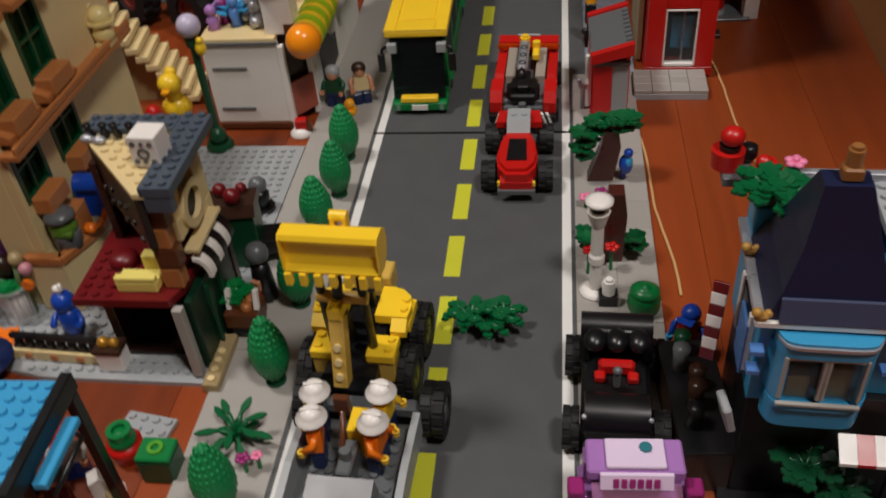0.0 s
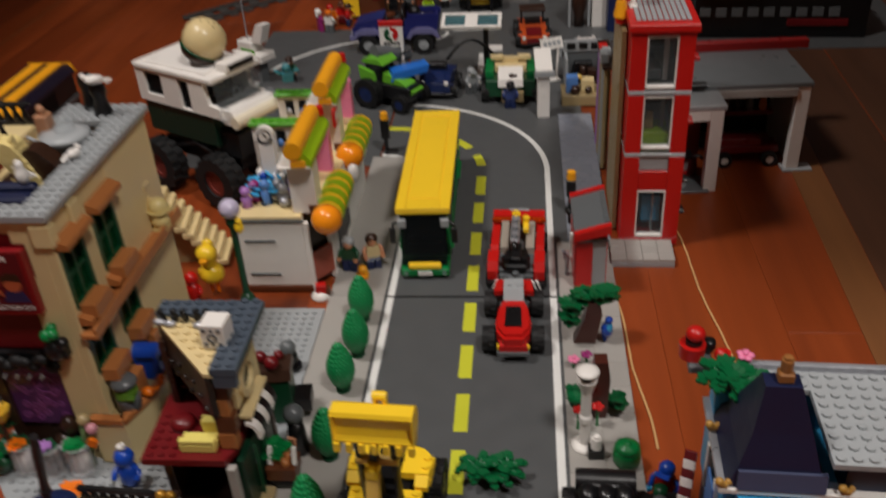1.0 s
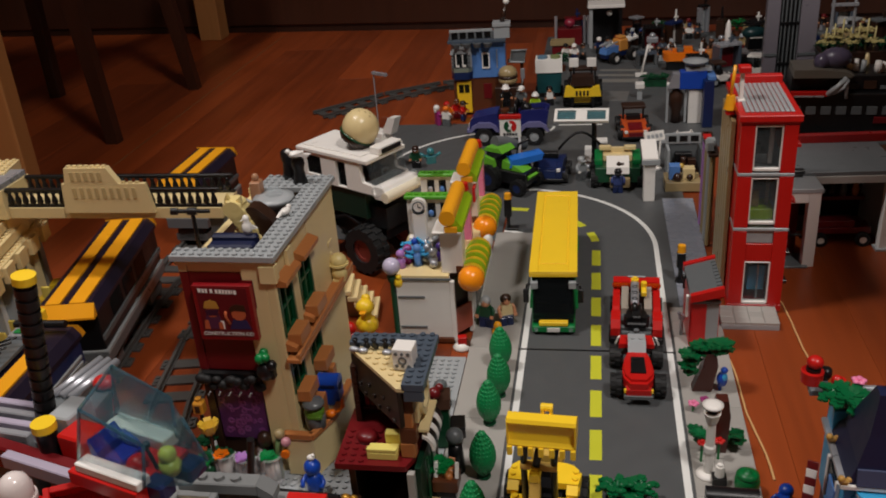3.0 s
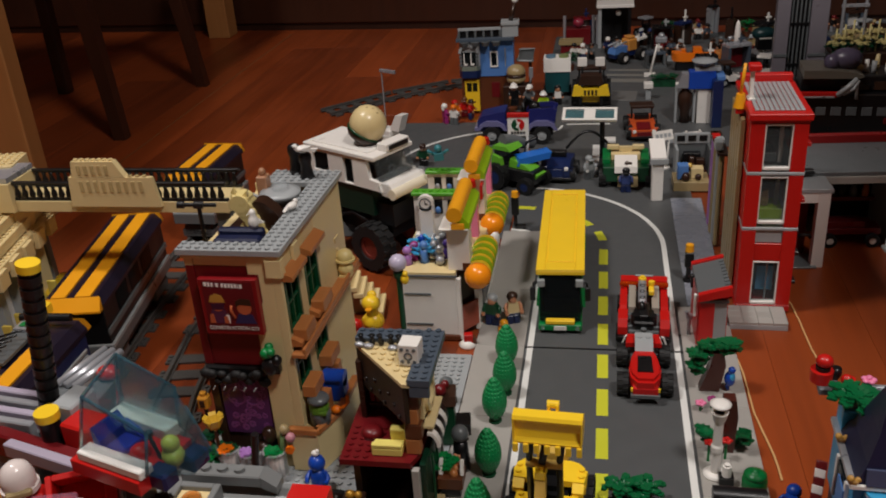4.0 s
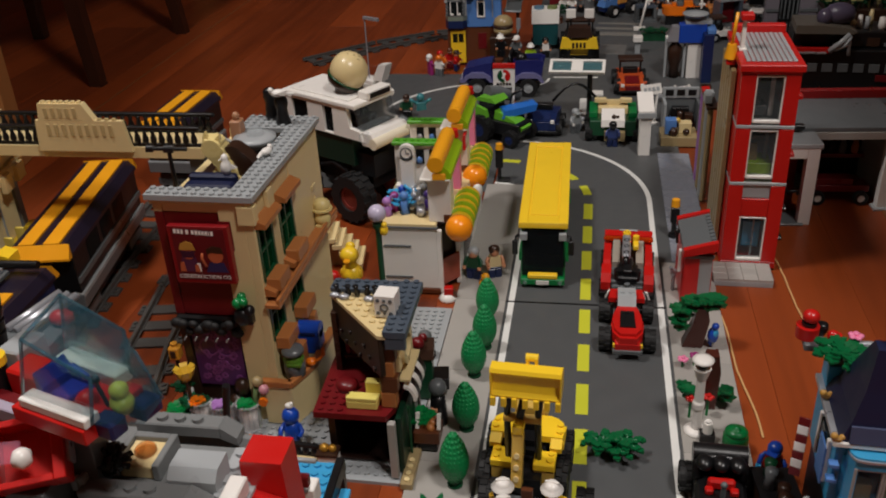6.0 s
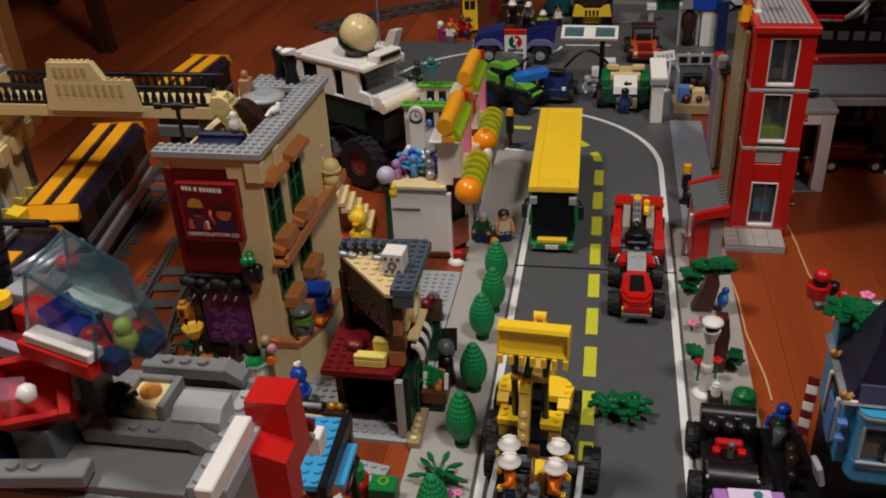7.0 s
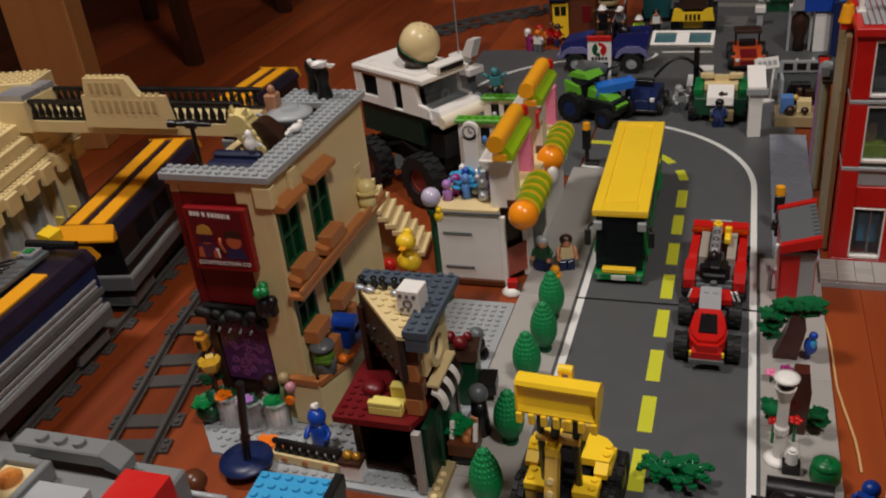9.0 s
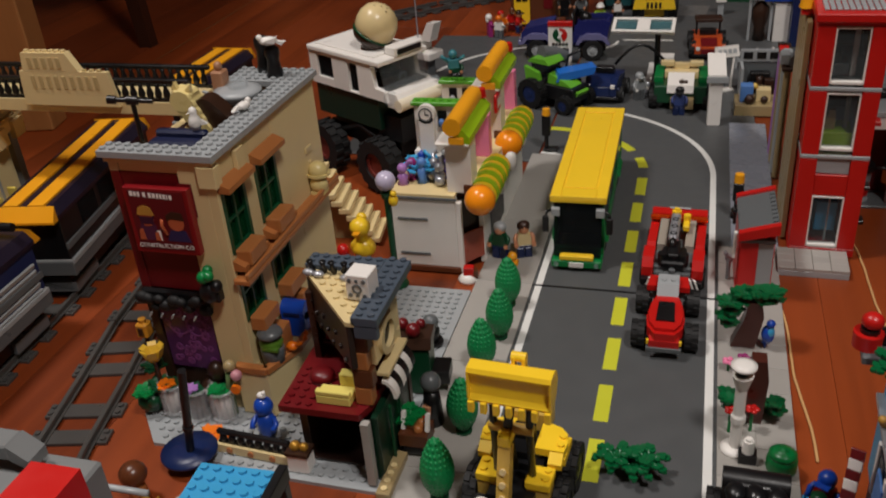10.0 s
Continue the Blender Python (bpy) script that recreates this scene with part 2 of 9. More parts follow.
LAVENDER = plastic("lavender_plastic", 168, 118, 186)
MAGENTA = plastic("magenta_plastic", 150, 40, 110)
PINK = plastic("pink_plastic", 236, 130, 170)
PEARL = plastic("pearl_silver_plastic", 176, 178, 184, 0.25, 0.08, 0.5)
GOLD = plastic("pearl_gold_plastic", 190, 140, 50, 0.3, 0.1, 0.5)
TEAL = plastic("teal_plastic", 50, 120, 130)
PAINTWHITE = plastic("printed_white_line", 226, 226, 222, 0.45, 0.05)
PAINTYELLOW = plastic("printed_yellow_line", 204, 206, 52, 0.45, 0.06)
FLESH = plastic("yellow_head_plastic", 240, 196, 60)
SKIN = plastic("nougat_head_plastic", 204, 142, 106)
GLASS = clear("clear_plastic", 225, 235, 240, alpha=0.28)
SMOKE = clear("smoke_clear_plastic", 40, 44, 46, alpha=0.75)
BLUEGLASS = clear("light_blue_clear_plastic", 120, 190, 205, alpha=0.17)
PINKGLASS = clear("pink_clear_plastic", 236, 170, 200, alpha=0.3)
ORANGEGLASS = clear("orange_clear_plastic", 240, 130, 20, alpha=0.55)
FLOORWOOD = wood("varnished_floor_wood", (96, 39, 15), (157, 71, 29), 0.34)
FILLER = wood("floor_joint_wood", (74, 32, 14), (108, 50, 24), 0.5)
FILLERPALE = wood("floor_strip_wood", (102, 62, 34), (132, 84, 46), 0.45)
TWINE = plastic("beige_twine", 206, 160, 104, 0.8)
PALEWOOD = wood("pale_furniture_wood", (150, 98, 52), (186, 130, 76), 0.4, along="z")
DARKWOOD = wood("dark_chair_wood", (36, 18, 10), (60, 30, 16), 0.35, along="z")
WALLPAINT = plastic("wall_paint", 120, 96, 74, 0.8)
CEILPAINT = plastic("ceiling_paint", 200, 190, 176, 0.85)

# ---- the room ----
FLOOR_Z = -2.4


def floor():
    base = single("floor", Mesh().box(-2600, 2600, -2200, 3000, FLOOR_Z - 60, FLOOR_Z - 1.0, 0), FILLER,
                  "varnished reddish brown wooden floor boards", "floor", kind="structure")
    rnd = random.Random(4)
    kinds = {}
    width = 110.0
    for i in range(-24, 23):
        y = -2150
        while y < 2949:
            n = min(rnd.choice((900, 1200, 1500)), 2950 - y)
            if n not in kinds:
                kinds[n] = Mesh().box(0, width - 0.25, 0, n - 0.25, FLOOR_Z - 8, FLOOR_Z, 0.2).data("plank", FLOORWOOD)
            p = new("plank", kinds[n])
            p.parent = base
            p.location = ((i * width + 62) * MM, y * MM, 0)
            y += n
    return base


floor()
for nm, b in (("wall_north", (-2600, 2600, 2950, 3000, 0, 2400)), ("wall_south", (-2600, 2600, -2200, -2150, 0, 2400)),
              ("wall_west", (-2600, -2550, -2150, 2950, 0, 2400)), ("wall_east", (2550, 2600, -2150, 2950, 0, 2400))):
    single(nm, Mesh().box(*b, 0).at(), WALLPAINT, "plain painted wall of the dim room", "wall", z=FLOOR_Z, kind="structure")
single("ceiling", Mesh().box(-2600, 2600, -2200, 3000, 2400, 2440, 0), CEILPAINT, "plain pale ceiling above the floor", "ceiling", kind="structure")


# ---- road ----
def arc(cx, cy, r, w, a0, a1, z0, z1, n=28):
    """A flat band along an arc, as a mesh."""
    m = Mesh()
    for i in range(n):
        a, b = radians(a0 + (a1 - a0) * i / n), radians(a0 + (a1 - a0) * (i + 1) / n)
        q = [(cx + (r + s * w / 2) * math.cos(t), cy + (r + s * w / 2) * math.sin(t)) for s, t in ((-1, a), (1, a), (1, b), (-1, b))]
        m.prism(q, z0, z1, "z")
    return m


def road():
    r = thing("road", "dark grey toy road plates with white edge lines and yellow dashes", "road", kind="structure")
    for x, y, h in ((-128, -768, 768), (-128, 0, 1024), (-386, 279, 256), (-386, 537, 256)):
        part("road_plate", Mesh().box(x + 0.4, x + 255.6, y + 0.5, y + h - 0.5, FLOOR_Z, 0, 0.5), ROAD, r)
    part("plate_seam", Mesh().box(-146, 92, -1.3, 1.0, 0.02, 0.5, 0), BLACK, r, "dark seam between two road plates")
    for s in (-1, 1):
        part("edge_line", Mesh().box(s * 78 - 3.2, s * 78 + 3.2, -768, 256, 0, 0.12, 0), PAINTWHITE, r, "white edge line")
    part("edge_line", arc(-128, 256, 206, 6.4, 0, 90, 0, 0.12), PAINTWHITE, r, "curved white edge line")
    part("edge_line", arc(-128, 256, 50, 6.4, 0, 90, 0, 0.12), PAINTWHITE, r, "curved white edge line")
    part("edge_line", arc(-145, 535, 210, 6.4, 92, 200, 0, 0.12), PAINTWHITE, r, "curved white edge line")
    part("edge_line", Mesh().box(-70, 10, 772, 778, 0, 0.12, 0), PAINTWHITE, r, "white edge line")
    part("edge_line", arc(-128, 512 + 256, 50, 5, -90, 0, 0, 0.12), PAINTWHITE, r, "curved white edge line")
    for k in range(-12, 4):
        y0 = k * 64 + 10
        part("lane_dash", Mesh().box(-5.6, 5.6, y0, y0 + 44, 0, 0.12, 0), PAINTYELLOW, r)
    for a in (4, 27, 50, 73):
        part("lane_dash", arc(-128, 256, 128, 11, a + 4, a + 17, 0, 0.12, 6), PAINTYELLOW, r)
    part("patch", Mesh().box(-20, 16, 560, 660, 0, 0.14, 0), PAINTWHITE, r, "pale printed patch on the road")


road()


def pavement(name, x0, x1, y0, y1, cols, size, label, face=STONE):
    p = single(name, Mesh().box(x0, x1, y0, y1, FLOOR_Z, 0.6, 0.2), face, label, "pavement", kind="structure")
    w = (x1 - x0) / cols
    data = Mesh().box(0.15, w - 0.15, 0.15, size - 0.15, 0.6, 1.2, 0.2).data("tile", face)
    for i in range(cols):
        for j in range(int((y1 - y0) / size)):
            t = new("tile", data)
            t.parent = p
            t.location = ((x0 + i * w) * MM, (y0 + j * size) * MM, 0)


pavement("pavement_west", -138, -84, -512, 300, 1, 128, "smooth light grey toy pavement beside the road")
pavement("pavement_east", 84, 138, -512, 96, 2, 32, "light grey tiled toy pavement beside the road")
pavement("pavement_north", 96, 140, 100, 420, 1, 64, "bluish grey toy pavement at the road's bend", plastic("bluish_paving_plastic", 134, 138, 148, 0.22))


# floor wood with the shadow on the right side put into its colour
SHADEDBOARD = wood("shaded_board", (58, 34, 22), (92, 58, 38), 0.5)


def threshold():
    """A pale strip set in the floor, and the twine that lies on the boards."""
    single("floor_strip", Mesh().at(366, 0, 0, 0, 0, -2.5).box(-18, 18, -900, 900, FLOOR_Z, FLOOR_Z + 1.2, 0.4), FILLERPALE, "pale brown wooden strip across the floor boards", "floor strip", kind="structure")
    for k in range(9):
        single("floor_board", Mesh().at(384, 0, 0, 0, 0, -2.5).box(1 + 92 * k, 91 + 92 * k, -900, 1700, FLOOR_Z, FLOOR_Z + 0.5, 0.3), SHADEDBOARD, "wooden floor board beyond the strip, darkened for shade", "floor board", group="dark floor boards", kind="structure")
    # thin pale strip that paints the light glinting along a board joint
    single("floor_joint", Mesh().at(-880, 1100, 0, 0, 0, 0.75).box(-1.6, 1.6, -620, 530, FLOOR_Z, FLOOR_Z + 0.4, 0.1), FILLERPALE, "pale line painting the glint on a floor board joint", "floor joint", kind="structure")
    rnd = random.Random(9)
    for a, c in (((208, 140), (228, -110)), ((136, 6), (151, -196))):
        pts = []
        for i in range(25):
            u = i / 24
            pts.append((a[0] + (c[0] - a[0]) * u + 1.6 * math.sin(u * 9) + rnd.uniform(-0.3, 0.3), a[1] + (c[1] - a[1]) * u, FLOOR_Z + 1.0 + rnd.uniform(0, 0.3)))
        single("twine", Mesh().tube(pts, 1.15, 6), TWINE, "pale beige twine lying on the floor boards", "twine", group="twine on the floor")


threshold()


# ---- kinds of things ----
def wheel(parent, x, y, z, r, w, rim=GREY, tread=10, blocks=False):
    """A tyre with a rim; its axle lies along x."""
    m = Mesh().at(x, y, z)
    m.ring(0, 0, -w / 2, w / 2, r * 0.94, r * 0.55, 18, "x")
    lugs = []
    for i in range(tread):
        a = 360 * i / tread
        for turn, x0, x1 in ((a, -w / 2, -w * 0.05), (a + 180 / tread, w * 0.05, w / 2)):
            lug = Mesh() if blocks else m
            lugs.append(lug.at(x, y, z, turn).box(x0, x1, -r * 0.16, r * 0.16, r * 0.85, r, 0.2))
    tyre = part("wheel", m, RUBBER, parent, "black rubber tyre")
    if blocks:
        for lug in lugs:
            part("tread_block", lug, RUBBER, tyre)
    q = Mesh().at(x, y, z)
    q.cyl(0, 0, -w * 0.42, w * 0.42, r * 0.56, n=16, axis="x").cyl(0, 0, -w * 0.47, w * 0.47, r * 0.2, n=10, axis="x")
    part("rim", q, rim, tyre)
    return tyre


def figure(name, label, x, y, z, rz=0, torso=BLUE, legs=DARKBLUE, head=FLESH, arms=None, hat=None, hatkind="cap", group="", sit=False):
    """A small block-shaped toy figure, one plain mesh."""
    m = Mesh().paint(legs)
    if sit:
        m.box(-7.6, -0.3, -13, 3, 0, 7, 0.6).box(0.3, 7.6, -13, 3, 0, 7, 0.6)
        z1 = 7
    else:
        m.box(-7.6, -0.3, -3.6, 3.6, 0, 11, 0.6).box(0.3, 7.6, -3.6, 3.6, 0, 11, 0.6).box(-7.6, 7.6, -3.6, 3.6, 11.2, 14, 0.5)
        z1 = 14
    m.paint(torso).prism([(-7.6, z1), (7.6, z1), (5.6, z1 + 13), (-5.6, z1 + 13)], -3.6, 3.6, "y")
    m.paint(arms or torso)
    for s in (-1, 1):
        m.tube([(s * 6.6, 0, z1 + 11.5), (s * 9.2, -0.5, z1 + 7.5), (s * 8.8, -5.5, z1 + 3.5)], 2.1)
        m.paint(head).ring(s * 8.8, -7.4, z1 + 1, z1 + 4, 2.2, 1.1, 8).paint(arms or torso)
    m.paint(head).lathe(0, 0, [(3, z1 + 13), (4.4, z1 + 13.6), (5.1, z1 + 15), (5.1, z1 + 20), (4.4, z1 + 21.6), (2.4, z1 + 22), (2.4, z1 + 23.4)], 12)
    if hat:
        m.paint(hat)
        if hatkind == "brim":
            m.lathe(0, 0, [(8.2, z1 + 18.5), (8.4, z1 + 19.3), (6.2, z1 + 20.2), (5.9, z1 + 23), (4.0, z1 + 25.2), (0.5, z1 + 26)], 16)
            m.box(-0.9, 0.9, -5, 5, z1 + 23.5, z1 + 26.6, 0.4)
        elif hatkind == "hair":
            m.ball(0, 1.2, z1 + 19.6, 6.6, 1, 0.95, 0.85).ball(0, 4.2, z1 + 15, 4.2, 1.15, 0.7, 1.3)
        else:
            m.lathe(0, 0, [(5.6, z1 + 18), (5.9, z1 + 19), (5.7, z1 + 21.5), (4.2, z1 + 24), (0.5, z1 + 25)], 14)
            m.box(-4.6, 4.6, -10, -3, z1 + 18.2, z1 + 19.4, 0.4)
    return single(name, m, None, label, "toy figure", x, y, z, rz, group)


def cypress(x, y, z=1.2, h=50, r=12.4, rz=0):
    """A moulded toy tree: a pointed oval crown with rows of pimples on a short stem."""
    t = thing("toy_tree", "glossy green moulded plastic toy tree on the pavement", "toy tree", x, y, z, rz, "toy trees along the road")
    part("stem", Mesh().cyl(0, 0, 0, 6, 4.2, 3.6, 10).cyl(0, 0, 0, 1.6, 6.5, n=12), DARKGREEN, t)
    prof = [(2.2, 3)]
    for i in range(1, 13):
        u = i / 13
        prof.append((r * math.sin(math.pi * u ** 0.88) ** 0.72 * (1 - 0.22 * u * u), 3 + u * (h - 3)))
    prof.append((0.5, h))
    m = Mesh().lathe(0, 0, prof, 16)
    rnd = random.Random(int(x * 7 + y))
    for i in range(1, 13):
        q, zz = prof[i]
        n = max(6, int(q * 1.9))
        for k in range(n):
            a = 2 * math.pi * (k + 0.5 * (i % 2)) / n
            m.ball(q * 0.9 * math.cos(a), q * 0.9 * math.sin(a), zz + rnd.uniform(-0.2, 0.2), 1.5, 1, 1, 1.25, 6)
    part("crown", m, TREEGREEN, t)


def blade(m, p, a, ln, lift):
    """A small thick leaf lobe that points along the angle a."""
    c, s = math.cos(a), math.sin(a)
    out = [(0, -0.8), (0.45, -2.3), (0.8, -1.6), (1, 0), (0.8, 1.6), (0.45, 2.3), (0, 0.8)]
    top = [(p[0] + u * ln * c - w * s, p[1] + u * ln * s + w * c, p[2] + 0.9 + lift * u) for u, w in out]
    low = [(q[0], q[1], q[2] - 1.6) for q in top]
    n = len(out)
    m.add(low + top, [tuple(range(n, 2 * n)), tuple(range(n))[::-1]] + [(i, (i + 1) % n, n + (i + 1) % n, n + i) for i in range(n)])


def leaf_cluster(m, x, y, z, size, arms=6, seed=0, flat=0.25):
    """A moulded plant: arms that branch from a hub, with knobbed lobes."""
    rnd = random.Random(seed)
    m.cyl(x, y, z, z + 3, 3.4, 2.6, 8)
    for k in range(arms):
        a = 2 * math.pi * (k + rnd.uniform(-0.15, 0.15)) / arms
        ln = size * rnd.uniform(0.75, 1.0)
        lift = flat * ln
        pts = [(x + ln * u * math.cos(a + 0.25 * u), y + ln * u * math.sin(a + 0.25 * u), z + 2 + lift * math.sin(u * 2.2)) for u in (0, 0.35, 0.7, 1.0)]
        m.tube(pts, 1.2, 5)
        for u in range(1, 4):
            p = pts[u]
            for s in (-1, 1):
                b = a + s * 0.95
                blade(m, p, b, 6.2 * rnd.uniform(0.8, 1.1), rnd.uniform(0, 2.2))
        blade(m, pts[-1], a + 0.2, 6.5, 1.0)
    return m


# ---- vehicles on the road ----
def bus():
    b = thing("toy_bus", "yellow and green brick-built toy bus with black windows on the road", "toy bus", -49, 156, 0, 1)
    L0, L1 = -115, 115
    low = Mesh().box(-24, 24, L0 + 6, L1, 7, 17, 0.6).box(-24, 24, L0 - 12, L0 + 6, 4, 12, 1.2).box(-20, 20, L0, L1, 4, 7)
    part("lower_body", low, GREEN, b, "green lower body")
    part("bumper", Mesh().box(-16, 16, L0 - 12, L0 - 5, 12.1, 17, 0.8).box(-14, 14, L0 - 10, L0 - 7, 17, 18, 0.4), YELLOW, b, "yellow studded bumper")
    part("number_plate", Mesh().box(-7, 7, L0 - 13.2, L0 - 12.1, 5.5, 10.5, 0.2), WHITE, b)
    for s in (-1, 1):
        part("headlight", Mesh().at().cyl(8, s * 19, L0 - 13.2, L0 - 12.1, 2.4, axis="y", n=10), GLASS, b)
        for k in range(4):
            y0 = L0 + 14 + k * 54
            part("side_window", Mesh().box(s * 23.2 - 0.6, s * 23.2 + 0.6, y0 + 3, y0 + 49, 19, 60, 0.2), SMOKE, b, "dark side window")
            part("pillar", Mesh().box(s * 22.5 - 1.5, s * 22.5 + 1.5, y0 - 4, y0 + 2, 17, 63), GREEN, b)
        part("side_panel", Mesh().box(s * 23.6 - 0.8, s * 23.6 + 0.8, L0 + 8, L1, 17, 27), GREEN, b)
        for y0 in (-78, 70):
            part("wheel_arch", Mesh().prism([(y0 - 17, 17), (y0 - 13, 25), (y0 + 13, 25), (y0 + 17, 17)], s * 25 - 2.5, s * 25 + 2.5, "x"), GREEN, b)
        mm = Mesh().tube([(s * 22, L0 + 4, 59), (s * 29, L0 - 2, 59), (s * 30, L0 - 3, 51)], 1.6)
        part("mirror", mm.box(s * 30 - 3, s * 30 + 3, L0 - 5, L0 - 2, 38, 55, 0.8), BLACK, b)
        part("mirror_mount", Mesh().box(s * 21 - 4, s * 21 + 4, L0 - 2, L0 + 4, 54, 62, 0.4), GREY, b)
    wind = Mesh().prism([(L0 - 6, 14), (L0 - 3, 14), (L0 + 6, 66), (L0 + 3, 66)], -22.5, 22.5, "x")
    part("windscreen", wind, SMOKE, b, "dark see-through windscreen")
    inside = Mesh().box(-22, 22, L0 + 8, L1 - 2, 17, 18).box(-18, 18, L0 + 10, L0 + 16, 17, 30)
    part("interior", inside, BLACK, b)
    for k in range(5):
        part("seat", Mesh().box(-18, 18, L0 + 40 + 38 * k, L0 + 44 + 38 * k, 18, 38).box(-18, 18, L0 + 28 + 38 * k, L0 + 44 + 38 * k, 18, 26), DARKGREY, b)
    part("rear_wall", Mesh().box(-24, 24, L1 - 4, L1, 17, 66.5), GREEN, b)
    roof = Mesh().box(-26.5, 26.5, L0 + 1, L1 + 2, 67, 72.6, 0.8)
    roof = part("roof", roof, YELLOW, b, "yellow roof with a raised border")
    for s in (-1, 1):
        part("roof_border", Mesh().box(s * 21.6 - 4.9, s * 21.6 + 4.9, L0 + 1, L1 + 2, 72.7, 73.8, 0.7), YELLOW, roof)
    part("roof_border", Mesh().box(-16.5, 16.5, L0 + 1, L0 + 20, 72.7, 73.8, 0.7), YELLOW, roof)
    part("roof_border", Mesh().box(-16.5, 16.5, L1 - 12, L1 + 2, 72.7, 73.8, 0.7), YELLOW, roof)
    part("roof_panel", Mesh().box(-14.5, 14.5, L0 + 22.5, L1 - 14.5, 72.7, 73.5, 0.5), YELLOW, roof)
    for y in (-78, 70):
        for s in (-1, 1):
            wheel(b, s * 20, y, 9.5, 9.5, 8)


BEDGREY = plastic("warm_grey_plastic", 158, 148, 136)


def red_truck():
    """A red buggy that pulls a red trailer with a grey bed."""
    b = thing("toy_tow_truck", "red toy off-road buggy with black tyres on the road", "toy truck", 41, -51, 0, 0)
    part("chassis", Mesh().box(-13, 13, -38, 36, 9, 16).box(-18, 18, -30, -22, 10, 15).box(-18, 18, 22, 30, 10, 15), DARKGREY, b)
    shape = [(-8, -46), (8, -46), (14, -36), (15.5, -22), (13, -2), (9, 10), (-9, 10), (-13, -2), (-15.5, -22), (-14, -36)]
    part("hood", Mesh().prism(shape, 16, 25, "z").prism([(x * 0.9, y * 0.92) for x, y in shape], 25, 28, "z"), RED, b)
    part("hood_nose", Mesh().prism([(-46.5, 10), (-46.5, 18), (-40, 20), (-40, 10)], -12, 12, "x"), RED, b)
    part("hood_panel", Mesh().prism([(-7.5, -32), (7.5, -32), (6.5, -4), (-6.5, -4)], 28.1, 29.3, "z"), BLACK, b, "black hood panel")
    part("windscreen", Mesh().prism([(6, 28), (9, 28), (16, 36), (13, 36)], -9, 9, "x").box(-9, 9, 16, 30, 34.2, 36, 0.6), GREY, b, "grey cross bar")
    part("roof", Mesh().box(-9, 9, 16, 30, 30, 34, 0.8).prism([(-18, 20), (18, 20), (16, 38), (-16, 38)], 24, 29, "z"), RED, b)
    part("engine", Mesh().box(-8, 8, 12, 30, 16, 30).cyl(-4, 20, 30, 37, 2.4).cyl(4, 20, 30, 37, 2.4), GREY, b)
    for s in (-1, 1):
        part("headlight", Mesh().box(s * 11 - 3, s * 11 + 3, -46, -43, 14, 18), YELLOW, b, "amber headlight")
        wheel(b, s * 21.5, -27, 11.5, 11.5, 11, DARKGREY)
        wheel(b, s * 21.5, 25, 11.5, 11.5, 11, DARKGREY)
    part("bumper", Mesh().box(-14, 14, -48, -43, 8, 12), DARKGREY, b)

    t = thing("toy_flatbed_trailer", "red toy flatbed truck with grey panels and a lifting arm", "toy truck", 44, 51, 0, -2)
    part("bed", Mesh().box(-16, 16, -44, 44, 13, 20).box(-17, 17, -40, 40, 20, 24, 0.8), DARKGREY, t)
    for s in (-1, 1):
        part("side_panel", Mesh().prism([(-16, 12), (-16, 26), (-6, 30), (34, 30), (46, 26), (46, 12)], s * 22 - 4, s * 22 + 4, "x"), RED, t)
        part("corner_block", Mesh().prism([(-44, 14), (-44, 24), (-38, 32), (-20, 33), (-16.2, 28), (-16.2, 14)], s * 22 - 5, s * 22 + 5, "x"), RED, t, "rounded red corner block")
        part("grey_panel", Mesh().prism([(-12, 24.2), (30, 24.2), (30, 36), (-12, 31)], s * 12.5 - 4, s * 12.5 + 4, "x"), BEDGREY, t, "warm grey sloped panel")
        part("stripe_bar", Mesh().box(s * 18 - 9, s * 18 + 9, -51, -45, 9, 16), BLACK, t)
        st = Mesh().at(s * 18, -51, 9)
        for k in range(4):
            x0 = (-8 + 4.2 * k) * s
            st.prism([(x0, 0.6), (x0 + 1.9, 0.6), (x0 + 1.9 - 2.2 * s, 6.6), (x0 - 2.2 * s, 6.6)], -0.5, 0.1, "y")
            st.prism([(x0 - 2.2 * s, 0.6), (x0 + 1.9 - 2.2 * s, 0.6), (x0 + 1.9 - 4.4 * s, 5.4), (x0 - 4.4 * s, 5.4)], 7.2, 7.5, "z")
        part("stripe", st, WHITE, t, "pale warning stripes")
        for y in (-30, 34):
            wheel(t, s * 25, y, 9.5, 9.5, 8, DARKGREY)
    part("hitch", Mesh().box(-8, 8, -52, -44.2, 12, 22, 1).cyl(0, -48, 22, 26, 3), DARKGREY, t)
    part("roof", Mesh().prism([(36, 30), (37, 38), (46, 40), (53, 36), (54, 30)], -26, 26, "x").box(-24, 24, 46, 52, 14, 30, 1), RED, t, "red cab roof")
    part("light_bar", Mesh().box(-27, 27, 31, 35.8, 33, 38, 1.2), ORANGEBAR, t, "orange clear light bar")
    # grey sliver in place of the gloss highlight on the red roof
    part("roof_glint", Mesh().box(-10, 10, 44, 47, 40, 41, 0.4), GREY, t, "painted glint on the cab roof")
    part("engine", Mesh().box(-11, 11, -44, -14, 24.2, 31, 1.5).cyl(-9, -36, 24, 36, 4.6).cyl(9, -36, 24, 36, 4.6).box(-5, 5, -40, -12, 31, 37, 1), BLACK, t)
    part("arm_post", Mesh().tube([(-2, -26, 36), (-2, -16, 42)], 3.4), BLACK, t)
